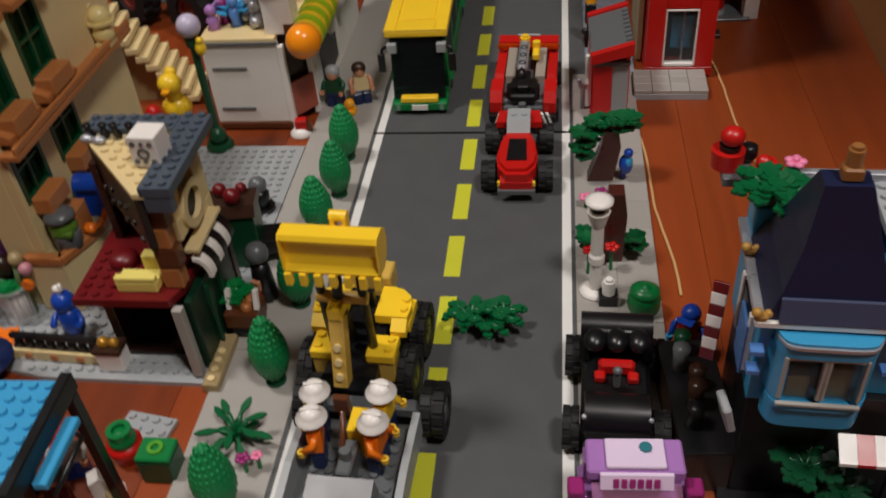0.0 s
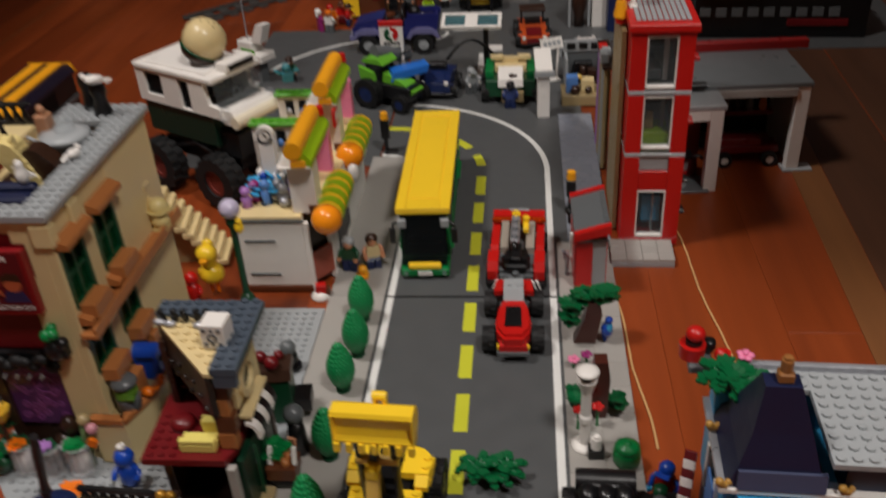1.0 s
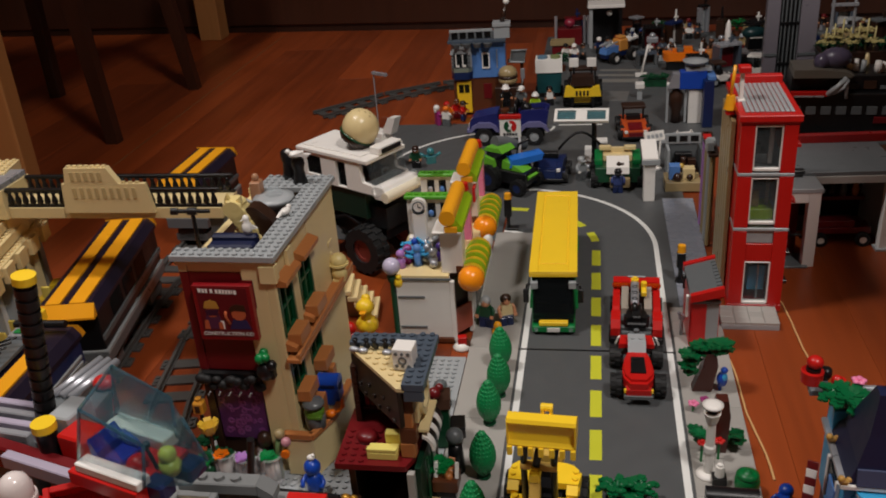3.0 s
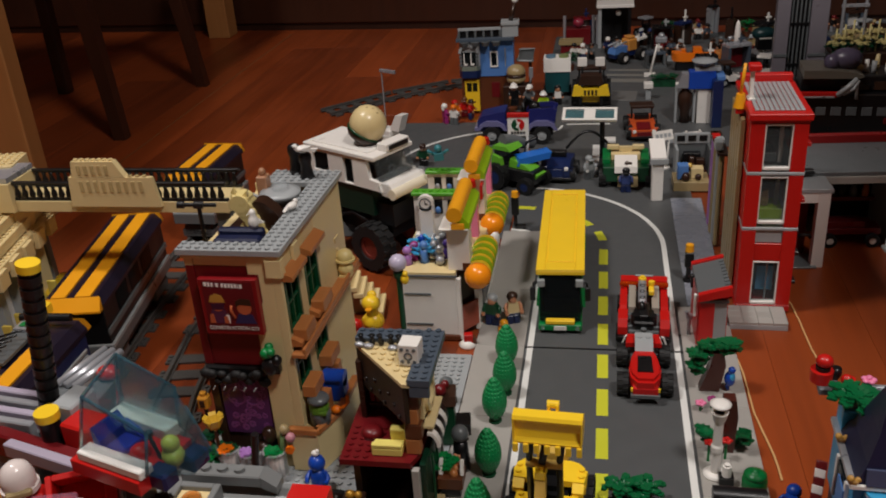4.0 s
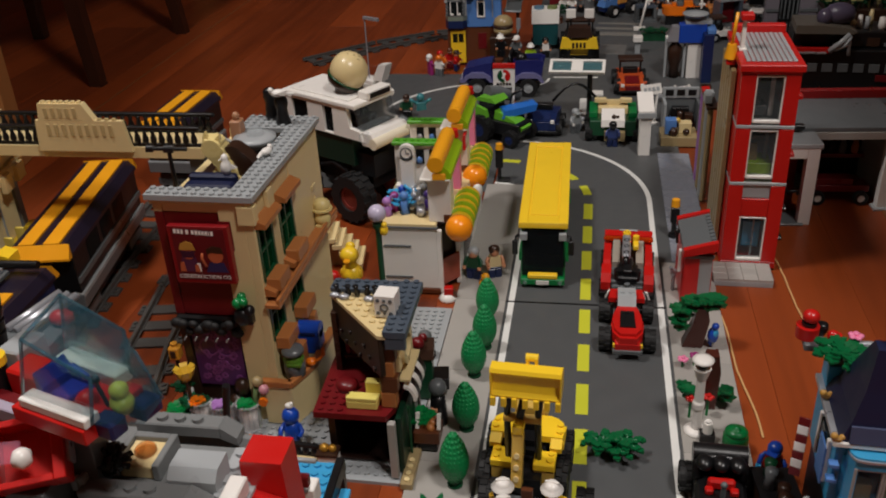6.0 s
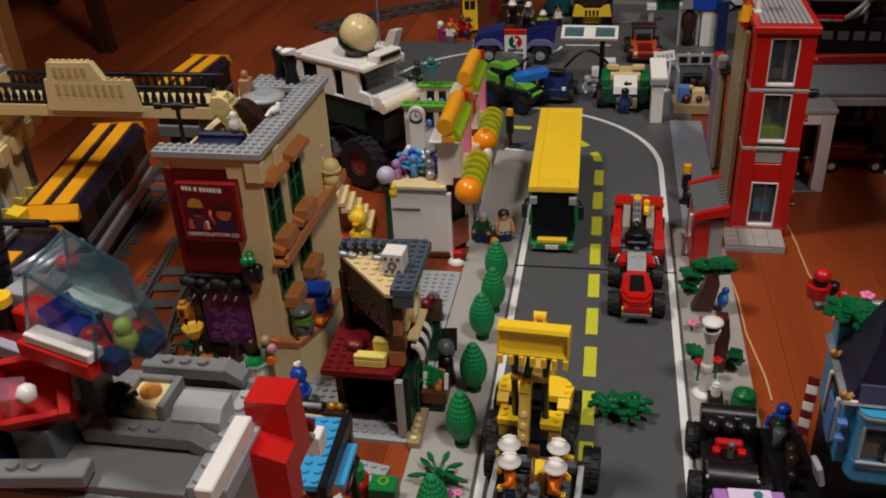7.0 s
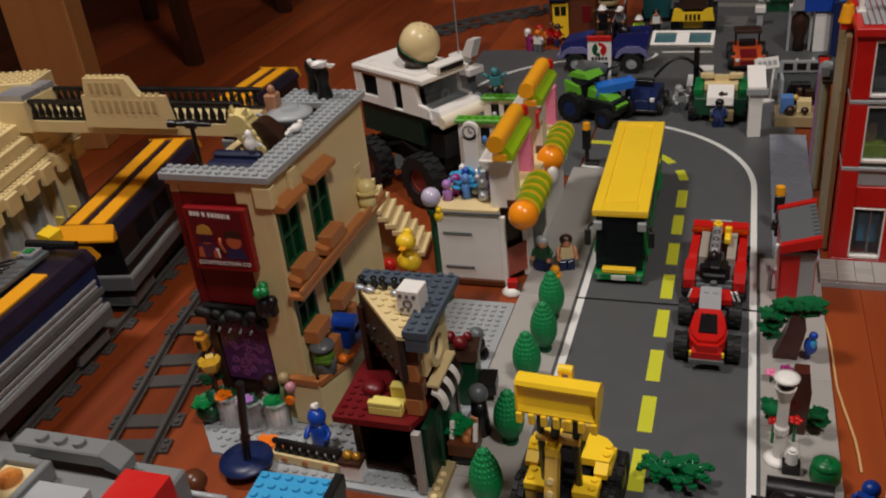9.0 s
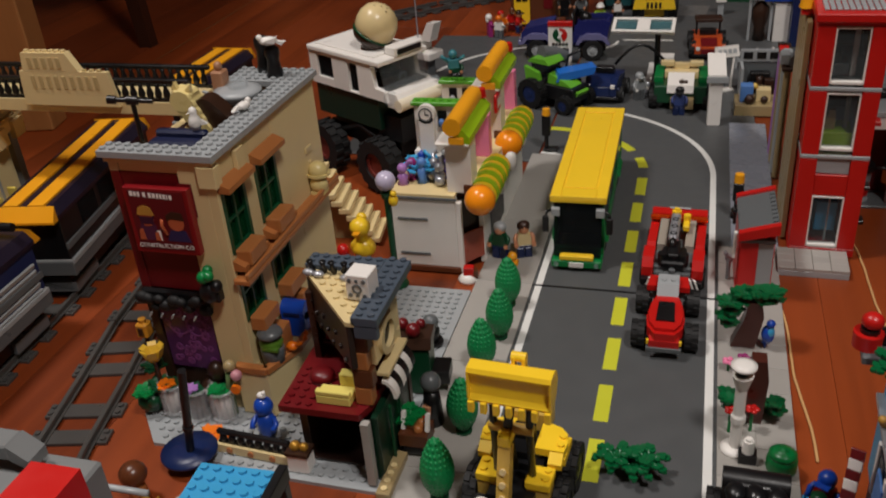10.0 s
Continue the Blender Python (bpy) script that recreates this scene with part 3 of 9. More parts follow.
    arm = part("lifting_arm", Mesh().at(-2, 2, 39, 4).box(-4.4, 4.4, -22, 22, 0, 7.4, 2.4), PEARL, t, "pale grey lifting arm with holes")
    for k in range(3):
        part("arm_hole", Mesh().at(-2, 2, 39, 4).ring(0, -16 + 12 * k, 7.3, 7.7, 3, 1.9, 12), BLACK, arm)
    part("yellow_pin", Mesh().at(-2, 24, 41).cyl(0, 0, -2, 8, 4.4, n=12).cyl(0, 0, 8, 10, 2.6, n=10), YELLOW, t, "yellow pin at the arm's end")
    part("yellow_lever", Mesh().box(5, 11, 6, 24, 36, 42, 1).cyl(8, 20, 42, 47, 3.4), YELLOW, t, "yellow lever")


ORANGEBAR = clear("orange_bar_plastic", 226, 92, 26, 0.1, alpha=0.8)
DULLYELLOW = plastic("dull_yellow_plastic", 214, 176, 84)


def loader():
    b = thing("toy_wheel_loader", "yellow toy wheel loader with its toothed bucket raised", "toy loader", -43, -292, 0, -4)
    part("chassis", Mesh().box(-15, 15, -12, 58, 10, 33.8).box(-26, 26, 4, 12, 13, 21).box(-26, 26, 40, 48, 13, 21), BLACK, b)
    for s in (-1, 1):
        f = (lambda pts: [(s * x, y) for x, y in (pts if s > 0 else reversed(pts))])
        cowl = Mesh().prism(f([(9, 20), (28, 20), (29, 30), (27, 38), (22, 43), (16, 45), (9, 45)]), 30.2, 36, "z")
        x0, x1 = (21, 29) if s > 0 else (-29, -21)
        cowl.box(x0, x1, 20, 42, 24, 30.1).studs(x0 + 0, x1, 22, 30, 36).studs(x0, x1, 30, 38, 36)
        part("rear_cowl", cowl, YELLOW, b, "rounded yellow cowl")
        x0, x1 = (19, 28) if s > 0 else (-28, -19)
        part("side_panel", Mesh().prism([(13, 30.2), (19.8, 30.2), (19.8, 35), (13, 30.6)], x0, x1, "x").box(x0, x1, 13.2, 19.8, 26, 30), YELLOW, b)
        x0, x1 = (8, 24.6) if s > 0 else (-24.6, -8)
        part("front_fender", Mesh().box(x0, x1, -4, 13, 22, 28, 0.6).studs(x0 + 8.6 if s > 0 else x0, x1 if s > 0 else x1 - 8.6, -3, 13, 28), YELLOW, b)
        part("front_step", Mesh().box(x0 + 0.6, x1 - 0.6, -3, 10, 6, 21.8, 0.6), DULLYELLOW, b)
        part("lift_arm", Mesh().tube([(s * 11.5, 4, 24), (s * 11.5, 0, 72), (s * 11.5 + 4, -9, 106)], 2.6), BLACK, b)
        wheel(b, s * 29.6, 8, 17, 17, 9, BLACK, 14)
        wheel(b, s * 29.6, 44, 17, 17, 9, BLACK, 14)
    part("inner_deck", Mesh().box(-15.5, 15.5, 14, 56, 20.2, 26), BLACK, b)
    part("seat", Mesh().box(-7, 7, 18, 32, 26.2, 32).box(-7, 7, 30, 34, 32, 44), BLACK, b)
    part("rear_engine", Mesh().box(-13, 13, 46, 62, 26.2, 42, 1), DULLYELLOW, b)
    part("boom", Mesh().prism([(-22, 20), (-13, 18), (-3, 58), (-11, 61)], -6, 2, "x"), DULLYELLOW, b, "dull yellow boom")
    for k in range(3):
        part("boom_pin", Mesh().at(-2, -20.8 + 2.4 * k, 27 + 9 * k, -14).cyl(0, 0, -1.0, 1.6, 2.2, axis="y", n=10), TAN, b, "tan pin in the boom")
    part("boom_block", Mesh().box(-6, 2, -12, 2, 61.2, 69, 0.6).cyl(-2, -6, 69, 71, 2.6), YELLOW, b)
    part("cross_tube", Mesh().cyl(0, 68, -14, 14, 3.6, n=14, axis="x"), DULLYELLOW, b, "dull yellow cross tube")
    part("cylinder_arm", Mesh().tube([(-2, 10, 26), (-2, -2, 68), (4, -10, 104)], 3), BLACK, b)
    # the bucket is open towards the front: a lip above, a hollow face, side plates, and teeth below
    shell = [(-20, 121.6), (-18.6, 124.2), (-10, 124.4), (-5, 121), (-3, 114), (-6, 106), (-12, 102), (-19.4, 100.6), (-20, 102.4), (-17.6, 105.4), (-16.4, 111), (-16.8, 117), (-18, 120)]
    part("bucket", Mesh().prism(shell, -19, 29, "x"), YELLOW, b, "scoop of the raised bucket")
    for x in (-20.1, 28.9):
        part("bucket_side", Mesh().prism([(-20.4, 103), (-20.2, 122), (-18.6, 124.4), (-10, 124.6), (-4.8, 121), (-2.8, 114), (-6, 105.8), (-12, 101.6)], x, x + 1.2, "x"), YELLOW, b)
    for i in range(7):
        x = -18.2 + 7.7 * i
        part("tooth", Mesh().box(x - 1.9, x + 1.9, -21.4, -17.4, 93.4, 101.4, 0.5), YELLOW, b)
    part("bucket_knob", Mesh().box(3.6, 5.8, -8, -1, 118, 128, 0.8).box(9.8, 12, -8, -1, 118, 128, 0.8).at(0, -4.5, 126.5).cyl(0, 0, 3.4, 12.2, 3, n=14, axis="x"), YELLOW, b, "yellow hinge above the bucket")
    for piece in b.children:
        if not piece.name.startswith(("wheel", "chassis")):
            piece.location.z += 13.9 * MM


def work_cart():
    b = thing("toy_work_cart", "grey toy work trailer with black tyres behind the loader", "toy cart", -34, -356, 0, -3)
    part("deck", Mesh().box(-28, 28, -48, 30, 10, 17).box(-30, 30, 42, 50, 12, 18).box(-8, 8, 30, 42, 11, 16).plate(-24, 24, -48, 24, 17, 20), DARKGREY, b)
    for s in (-1, 1):
        part("side_rail", Mesh().prism([(-48, 17), (-48, 27), (-10, 34), (28, 34), (28, 17)], s * 30 - 2, s * 30 + 2, "x"), GREY, b)
        wheel(b, s * 36, 46, 16, 16, 13, DARKGREY, 14, True)
    part("control_panel", Mesh().prism([(-46, 20.2), (-46, 28), (-18, 36), (-14, 20.2)], -17, 17, "x"), plastic("mid_grey_plastic", 122, 122, 124), b)
    for x in (-8, 8):
        part("lever", Mesh().tube([(x, -40, 30), (x, -44, 48)], 1.2), BLACK, b)
    part("tool_box", Mesh().box(-3, 6, 8, 24, 20, 40), YELLOW, b)
    part("dark_gear", Mesh().box(-4, 4, -16, 6, 20, 36, 1).cyl(0, -6, 36, 42, 3), DARKGREY, b)
    part("shovel", Mesh().tube([(-2, -14, 24), (-2, 8, 58)], 1.6).box(-6, 2, 6, 10, 56, 66), BROWN, b)
    for x, y, torso, rz in ((-20, 22, DARKBLUE, -80), (15, 23, YELLOW, 80), (-18, 5, ORANGE, -80), (14, 3, ORANGE, 80)):
        figure("toy_figure", "toy worker figure with a white brimmed helmet", -34 + x, -356 + y, 20, rz, torso, DARKBLUE, FLESH, None, WHITE, "brim", "toy workers on the cart")


bus()
red_truck()
loader()
work_cart()
for x, y in ((-99, -38), (-96, -89), (-101, -135), (-98, -212), (-98, -281), (-104, -372)):
    cypress(x, y, 1.2, 54 if y < -250 else 50)


# ---- fire station: tower, step, booth, hall ----
def window_frame(parent, x, z0, z1, y, w=32, glass=GLASS, rot=0):
    f = Mesh()
    f.box(x - w / 2, x - w / 2 + 1.7, y - 2, y + 4, z0, z1).box(x + w / 2 - 1.7, x + w / 2, y - 2, y + 4, z0, z1)
    f.box(x - w / 2 + 1.7, x + w / 2 - 1.7, y - 3, y + 4, z0, z0 + 3).box(x - w / 2 + 1.7, x + w / 2 - 1.7, y - 2, y + 4, z1 - 1.7, z1)
    w_ = part("window", f, WHITE, parent, "white window frame")
    part("pane", Mesh().box(x - w / 2 + 1.7, x + w / 2 - 1.7, y + 0.4, y + 1.4, z0 + 3, z1 - 1.7, 0), glass, w_)


TOWERGLASS = clear("dim_clear_plastic", 120, 128, 130, alpha=0.34)


def fire_tower():
    t = thing("toy_fire_tower", "tall red brick-built toy tower with white framed windows", "toy tower", 176.5, 93, 0, -1)
    t.scale = (0.91, 1, 1)
    D = 120
    for z0, z1, wz0, wz1 in ((8, 100, 9, 62), (104, 164, 108, 162), (168, 221, 170, 220)):
        for s in (-1, 1):
            part("front_column", Mesh().box(s * 23.5 - 8, s * 23.5 + 8, 0, 12, z0, z1), RED, t)
            part("side_wall", Mesh().box(s * 29 - 2.5, s * 29 + 2.5, 12.2, 40, z0, z1), RED, t)
            part("side_wall", Mesh().box(s * 29 - 2.5, s * 29 + 2.5, 70, D - 0.2, z0, z1), RED, t)
            part("side_window", Mesh().box(s * 29 - 1, s * 29 + 1, 40.2, 69.8, z0 + 4, z1 - 2, 0), SMOKE, t)
        window_frame(t, 0, wz0, wz1, 3, 31, TOWERGLASS)
        part("back_wall", Mesh().box(-31, 31, D, D + 6, z0, z1), DARKGREY, t)
    part("front_panel", Mesh().box(-15.4, 15.4, 1, 8, 63, 84), RED, t, "red panel above the door")
    part("front_band", Mesh().box(-15.4, 15.4, 2, 8, 85, 100), GREY, t)
    part("window_inner", Mesh().box(-14, 14, 9, 40, 105, 122), LIME, t, "lime furniture behind the window")
    part("door_inner", Mesh().box(-8, 12, 14, 40, 20, 50), AZURE, t)
    part("inner_post", Mesh().box(6, 10, 22, 26, 108, 162, 0.4), GREY, t, "grey post inside the tower")
    part("inner_post", Mesh().box(4, 9, 18, 22, 172, 219, 0.4), WHITE, t, "white post inside the tower")
    part("inner_shelf", Mesh().box(-13, 3, 20, 44, 172, 182, 0.6).box(-12, -4, 24, 36, 182, 192, 0.6), DARKGREY, t)
    part("inner_chair", Mesh().box(-12, -2, 16, 28, 122.2, 136, 0.8).box(-10, -3, 14, 18, 136, 142, 0.6), DARKTAN, t)
    part("door_bar", Mesh().box(2, 4, 8, 10, 12, 60, 0.3), PEARL, t, "pale bar behind the door")
    for z in (100.4, 164.4):
        part("floor_plate", Mesh().box(-31.9, 31.9, -0.4, D + 6, z, z + 3.2), GREY, t, "grey floor plate")
    part("base", Mesh().box(-32, 32, 0, D + 6, 0, 8), RED, t)
    part("roof_edge", Mesh().box(-34.5, 34.5, -3, D + 8, 224.6, 232, 0.8).box(-32, 32, 0, D + 4, 221.2, 224.4), RED, t)
    r = Mesh()
    for k in range(10):
        r.box(-27 + 5.5 * k, -22.6 + 5.5 * k, 8, D - 6, 232, 233.8, 0.5)
    part("roof_slats", r, GREY, t, "grey ribbed roof tiles")
    part("roof_back_edge", Mesh().box(-30, 32, D - 3, D + 8, 232.2, 241, 0.8), RED, t)
    part("siren_post", Mesh().prism([(48, 232), (56, 232), (53, 264), (49, 264)], -29, -24.6, "x").box(-31, -22, 45, 59, 232, 234.4), WHITE, t)
    part("siren", Mesh().box(-32, -18, 43, 57, 264, 271, 1), RED, t)
    part("fire_bell", Mesh().cyl(-39, 46, 225, 229, 8, 7).cyl(-39, 46, 229, 240, 7, 5).tube([(-39, 46, 240), (-36, 48, 272)], 2), DEEPYELLOW, t, "orange lamp on a bracket")
    part("bracket", Mesh().box(-44, -34.6, 40, 52, 219, 224.8), RED, t)
    col = Mesh()
    for i in range(5):
        col.box(-38.5, -33, 30 + 18 * i, 44 + 18 * i, 0, 216, 0.6)
    part("rear_column", col, DARKTAN, t, "tan and grey ribbed columns along the side")
    for z in (26, 62, 126, 190):
        part("hose_fitting", Mesh().box(33, 40, 18, 30, z, z + 4), BLACK if z < 100 else RED, t)
    s = thing("toy_doorstep", "light grey tiled step before the red tower", "toy step", 168, 74, FLOOR_Z, -1)
    for i in range(4):
        for j in range(3):
            part("tile", Mesh().box(-31 + 15.6 * i, -15.8 + 15.6 * i, -20 + 12.6 * j, -7.6 + 12.6 * j, 6, 9.4, 0.3), STONE, s)
    part("slab", Mesh().box(-31, 31, -20, 17.6, 0, 6), GREY, s)


def booth():
    b = thing("toy_booth", "small red toy booth with a dark grey roof sloping sideways", "toy booth", 113, 8, 1.2, 1)
    part("front_wall", Mesh().box(-14, 1, 2, 6, 0, 54), RED, b)
    part("front_panel", Mesh().box(1.2, 14, 4, 6, 0, 52), GREY, b, "grey panel beside the red wall")
    part("front_bar", Mesh().box(-15, 15, 0, 4, 54.2, 58, 0.6), DARKGREY, b)
    for x0, z in ((-15, 56), (11, 62)):
        part("side_wall", Mesh().box(x0, x0 + 4, 6.2, 64, 0, z), RED, b)
    part("back_panel", Mesh().box(-15, 15, 64.2, 68, 0, 58), GREY, b)
    slope = [(-16, 58.8), (16, 68), (16, 73.6), (-16, 64.4)]
    part("roof", Mesh().prism(slope, 2, 67, "y"), DARKGREY, b, "sideways sloping dark grey roof")
    for y0 in (-5, 67.2):
        part("roof_edge", Mesh().prism([(-16.6, 58), (16.6, 66), (16.6, 75.6), (-16.6, 66)], y0, y0 + 6.8, "y"), RED, b, "red roof edge")
    for k in range(8):
        part("roof_ridge", Mesh().at(0, 6 + 7.6 * k, 0).prism([(11, 71.6), (15.6, 73), (15.6, 75), (11, 73.6)], 0, 3, "y"), DARKGREY, b)
    part("microphone", Mesh().tube([(-18, 44, 50), (-19, 40, 62), (-20, 34, 68)], 1.6).ball(-20, 33, 69, 3), BLACK, b, "black bracket")
    part("pale_clip", Mesh().box(-20, -17.2, 4, 8, 36, 62, 0.6), WHITE, b, "white clip")
    p = thing("toy_signal_post", "black toy signal post with an orange lamp", "toy signal", 101, 160, 1.2)
    part("post", Mesh().cyl(0, 0, 0, 40, 3).cyl(0, 0, 0, 4, 6).box(-5, 5, -5, 5, 20, 40, 1), BLACK, p)
    part("lamp", Mesh().cyl(0, 0, 40.2, 49, 5.2, 4.6, 16), DEEPYELLOW, p, "orange lamp")
    q = thing("toy_hydrant_tap", "small silver toy tap beside the kerb", "toy tap", 92, 36, 1.2)
    part("pipe", Mesh().tube([(0, 0, 0), (0, 0, 20), (-4, -4, 30)], 2).ball(0, 0, 22, 4), PEARL, q)


def fire_hall():
    h = thing("toy_fire_station", "grey toy fire station hall with a wide dark garage opening", "toy building", 288, 306, FLOOR_Z, 3)
    h.scale = (1, 1, 1.08)
    # roof grey taken darker to carry the shade over the far right
    part("roof", Mesh().box(-96, 78, -55, 62, 96, 101), DARKGREY, h, "flat roof, dark grey to stand for shade")
    part("annex_roof", Mesh().box(-96, -26, -97, -55.2, 92, 97), GREY, h, "pale grey annex roof")
    part("annex_cap", Mesh().box(-70, -40, -62, -52, 101.2, 106, 0.6), BLACK, h)
    part("parapet", Mesh().box(-70, 104, 50, 61, 101.2, 111), plastic("deep_red_plastic", 140, 18, 18), h, "deep red parapet")
    part("pillar", Mesh().box(-42, -28, -96, -84, 0, 91.8), WHITE, h, "white door pillar")
    part("annex_wall", Mesh().box(-34, -28, -83.8, -56, 0, 91.8), GREY, h)
    part("pillar", Mesh().box(62, 76, -54, -42, 0, 95.8), WHITE, h, "white door pillar")
    part("side_wall", Mesh().box(70, 76, -41.8, 60, 0, 95.8), GREY, h)
    part("lintel", Mesh().box(-26, 61.8, -56, -46, 87, 95.8), STONE, h)
    part("annex_lintel", Mesh().box(-94, -42.2, -96, -88, 80, 91.8), WHITE, h)
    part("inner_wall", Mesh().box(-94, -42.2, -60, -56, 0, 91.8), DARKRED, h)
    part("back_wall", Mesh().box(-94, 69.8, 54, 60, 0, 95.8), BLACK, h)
    part("red_shelf", Mesh().box(-20, 60, 10, 20, 40, 45), DARKRED, h)
    for k in range(5):
        part("stored_tool", Mesh().lathe(-12 + 15 * k, 14, [(4, 45.2), (5, 52), (3, 60)], 8), (GREY, BROWN, BLACK, DARKGREY, NOUGAT)[k], h)
    part("footing", Mesh().box(58, 92, -58, -40, 0, 3), GREY, h)
    part("base", Mesh().box(-96, 57.8, 10, 62, 0, 2.6), DARKGREY, h)
    part("annex_floor", Mesh().box(-92, -36, -100, -62, 0, 2.6, 0.4), DARKGREY, h)
    hy = thing("toy_pump", "red toy pump with a black ring and silver taps", "toy pump", 222, 222, FLOOR_Z + 2.6, 6)
    part("base", Mesh().cyl(0, 0, 0, 6, 13, 11, 16), GREY, hy)
    part("drum", Mesh().cyl(0, 0, 6.2, 22, 12, n=16), RED, hy)
    part("collar", Mesh().cyl(0, 0, 22.2, 34, 12.5, n=16), PEARL, hy)
    part("ring", Mesh().ring(0, 0, 34.2, 40, 15, 9, 18), BLACK, hy)
    part("tap", Mesh().tube([(12, -6, 37), (24, -8, 38), (26, -8, 34)], 2.2), BLACK, hy)
    part("top", Mesh().cyl(0, 0, 34.4, 50, 8.8), RED, hy)
    t = thing("toy_fire_trailer", "dark red toy trailer with grey wheels in the garage", "toy trailer", 310, 284, FLOOR_Z, 3)
    part("body", Mesh().box(-36, 36, -12, 12, 16, 24).box(-32, 16, -9, 9, 24, 32), DARKRED, t)
    for x in (-26, 26):
        tt = part("wheel", Mesh().at(x).ring(9, 0, -19, -12, 9, 4.5, 16, "y"), RUBBER, t)
        part("rim", Mesh().at(x).cyl(9, 0, -18.4, -12.6, 4.6, axis="y"), WHITE, tt)


fire_tower()
booth()
fire_hall()


# ---- corner house with the poster ----
PLUM = plastic("plum_plastic", 84, 40, 92)
PLUMPALE = plastic("pale_plum_plastic", 122, 66, 124)


GREENPANE = clear("green_clear_plastic", 16, 92, 52, 0.2, alpha=0.85)
CREAM = plastic("cream_plastic", 226, 206, 140)


def corner_house():
    b = thing("toy_corner_house", "tan toy street house with brown sills and green windows", "toy building", -300.8, -130.5, 0, -0.8)
    b.scale = (0.945, 0.98, 1.004)
    X0, X1, Y0, Y1 = -44, 44, -88, 88
    # street side, in the plane x = X1
    wins = ((-84, -50), (-34, 2))
    for z0, z1 in ((82, 128), (140, 190)):
        for a, c in wins:
            gw = DARKGREEN
            w = part("window", Mesh().box(X1 - 5, X1 + 0.5, a, c, z0, z0 + 3), gw, b, "green window frame")
            part("top_bar", Mesh().box(X1 - 5, X1 + 0.5, a, c, z1 - 3, z1), gw, w)
            for y in (a, c - 4):
                part("side_bar", Mesh().box(X1 - 5, X1 + 0.5, y, y + 4, z0 + 3.1, z1 - 3.1), gw, w)
            part("mullion", Mesh().box(X1 - 4, X1 - 0.5, (a + c) / 2 - 1.2, (a + c) / 2 + 1.2, z0 + 3.1, z1 - 3.1), gw, w)
            part("cross_bar", Mesh().box(X1 - 3.8, X1 - 0.7, a + 4.1, c - 4.1, (z0 + z1) / 2 - 1, (z0 + z1) / 2 + 1), gw, w)
            part("pane", Mesh().box(X1 - 3.4, X1 - 2.8, a + 4, c - 4, z0 + 3, z1 - 3, 0), GREENPANE, w, "dark green pane")
            part("sill", Mesh().box(X1, X1 + 13, a + 3, c - 5, z0 - 9, z0 + 3, 0.8), NOUGAT, b, "brown flower box sill")
            part("lintel", Mesh().prism([(X1, z1 + 1), (X1 + 10, z1 + 1), (X1 + 10, z1 + 5), (X1, z1 + 9)], a - 3, c + 3, "y"), NOUGAT, b, "brown sloped lintel")
    for y0, y1 in ((-88, -84), (-50, -34), (2, 88)):
        part("wall_column", Mesh().box(X1 - 8, X1, y0, y1, 0, 212), TAN, b)
    for y0, y1 in ((-84, -50), (-34, 2)):
        for z0, z1 in ((0, 82), (128, 140), (190, 212)):
            part("wall_panel", Mesh().box(X1 - 8, X1 - 0.4, y0 + 0.1, y1 - 0.1, z0, z1), TAN, b)
    part("ledge", Mesh().box(X1, X1 + 14, -92, 86, 120, 124.5, 0.8), NOUGAT, b, "brown ledge along the wall")
    part("ledge_rail", Mesh().box(X1 + 11, X1 + 14, -92, 86, 124.7, 130, 0.8), NOUGAT, b)
    for k in range(3):
        part("wall_vent", Mesh().box(X1, X1 + 1.5, 54 + 4 * k, 66 - 3 * k, 160 - 13 * k, 165 - 13 * k), TAN, b)
    # front, in the plane y = Y0
    part("front_column", Mesh().box(14, X1 - 8.2, Y0 + 0.2, Y0 + 9, 0, 212), TAN, b)
    part("front_edge", Mesh().box(X0, X0 + 8, Y0 + 1, Y0 + 9, 108, 204), DARKRED, b)
    part("front_edge", Mesh().box(X0, X0 + 8, Y0 + 1, Y0 + 9, 204.2, 212), TAN, b)
    part("front_edge", Mesh().box(X0, X0 + 8, Y0 + 1, Y0 + 9, 0, 107.8), DARKBROWN, b)
    part("front_wall", Mesh().box(X0 + 8.2, 13.8, Y0 + 2, Y0 + 9, 108, 204), DARKRED, b, "dark red front wall")
    part("front_wall_top", Mesh().box(X0 + 8.2, 13.8, Y0 + 2, Y0 + 9, 204.2, 212), TAN, b)
    part("wall_offset", Mesh().box(13, 24, Y0 - 1.5, Y0 + 0.1, 172, 198), DARKRED, b)
    part("shop_front", Mesh().box(X0 + 8.2, 13.8, Y0 + 5, Y0 + 9, 0, 107.8), DARKBROWN, b)
    part("shelf", Mesh().box(X0 + 1, 16, Y0 - 3, Y0 + 1.9, 94, 108, 2), BLACK, b, "black awning box below the wall")
    rnd = random.Random(17)
    for k in range(12):
        part("hanging_lump", Mesh().ball(X0 + 3 + 5 * k, Y0 - 5 + rnd.uniform(-2, 1), 97 + rnd.uniform(-4, 8), rnd.uniform(3.6, 5.4), 1.3, 0.8, 0.9, n=8), RUBBER, b)
    for k in range(5):
        part("pale_tag", Mesh().at(-34 + 10 * k, Y0 - 10, 90, 0, 35).box(-0.7, 0.7, 0, 1, -2.6, 2.6), GREY, b)
    part("mural", Mesh().box(X0 + 9, 12, Y0 + 2.6, Y0 + 4.8, 34, 93, 0.2), PLUM, b, "purple printed shop window")
    art = Mesh()
    for k in range(34):
        x, z = rnd.uniform(X0 + 13, 8), rnd.uniform(38, 88)
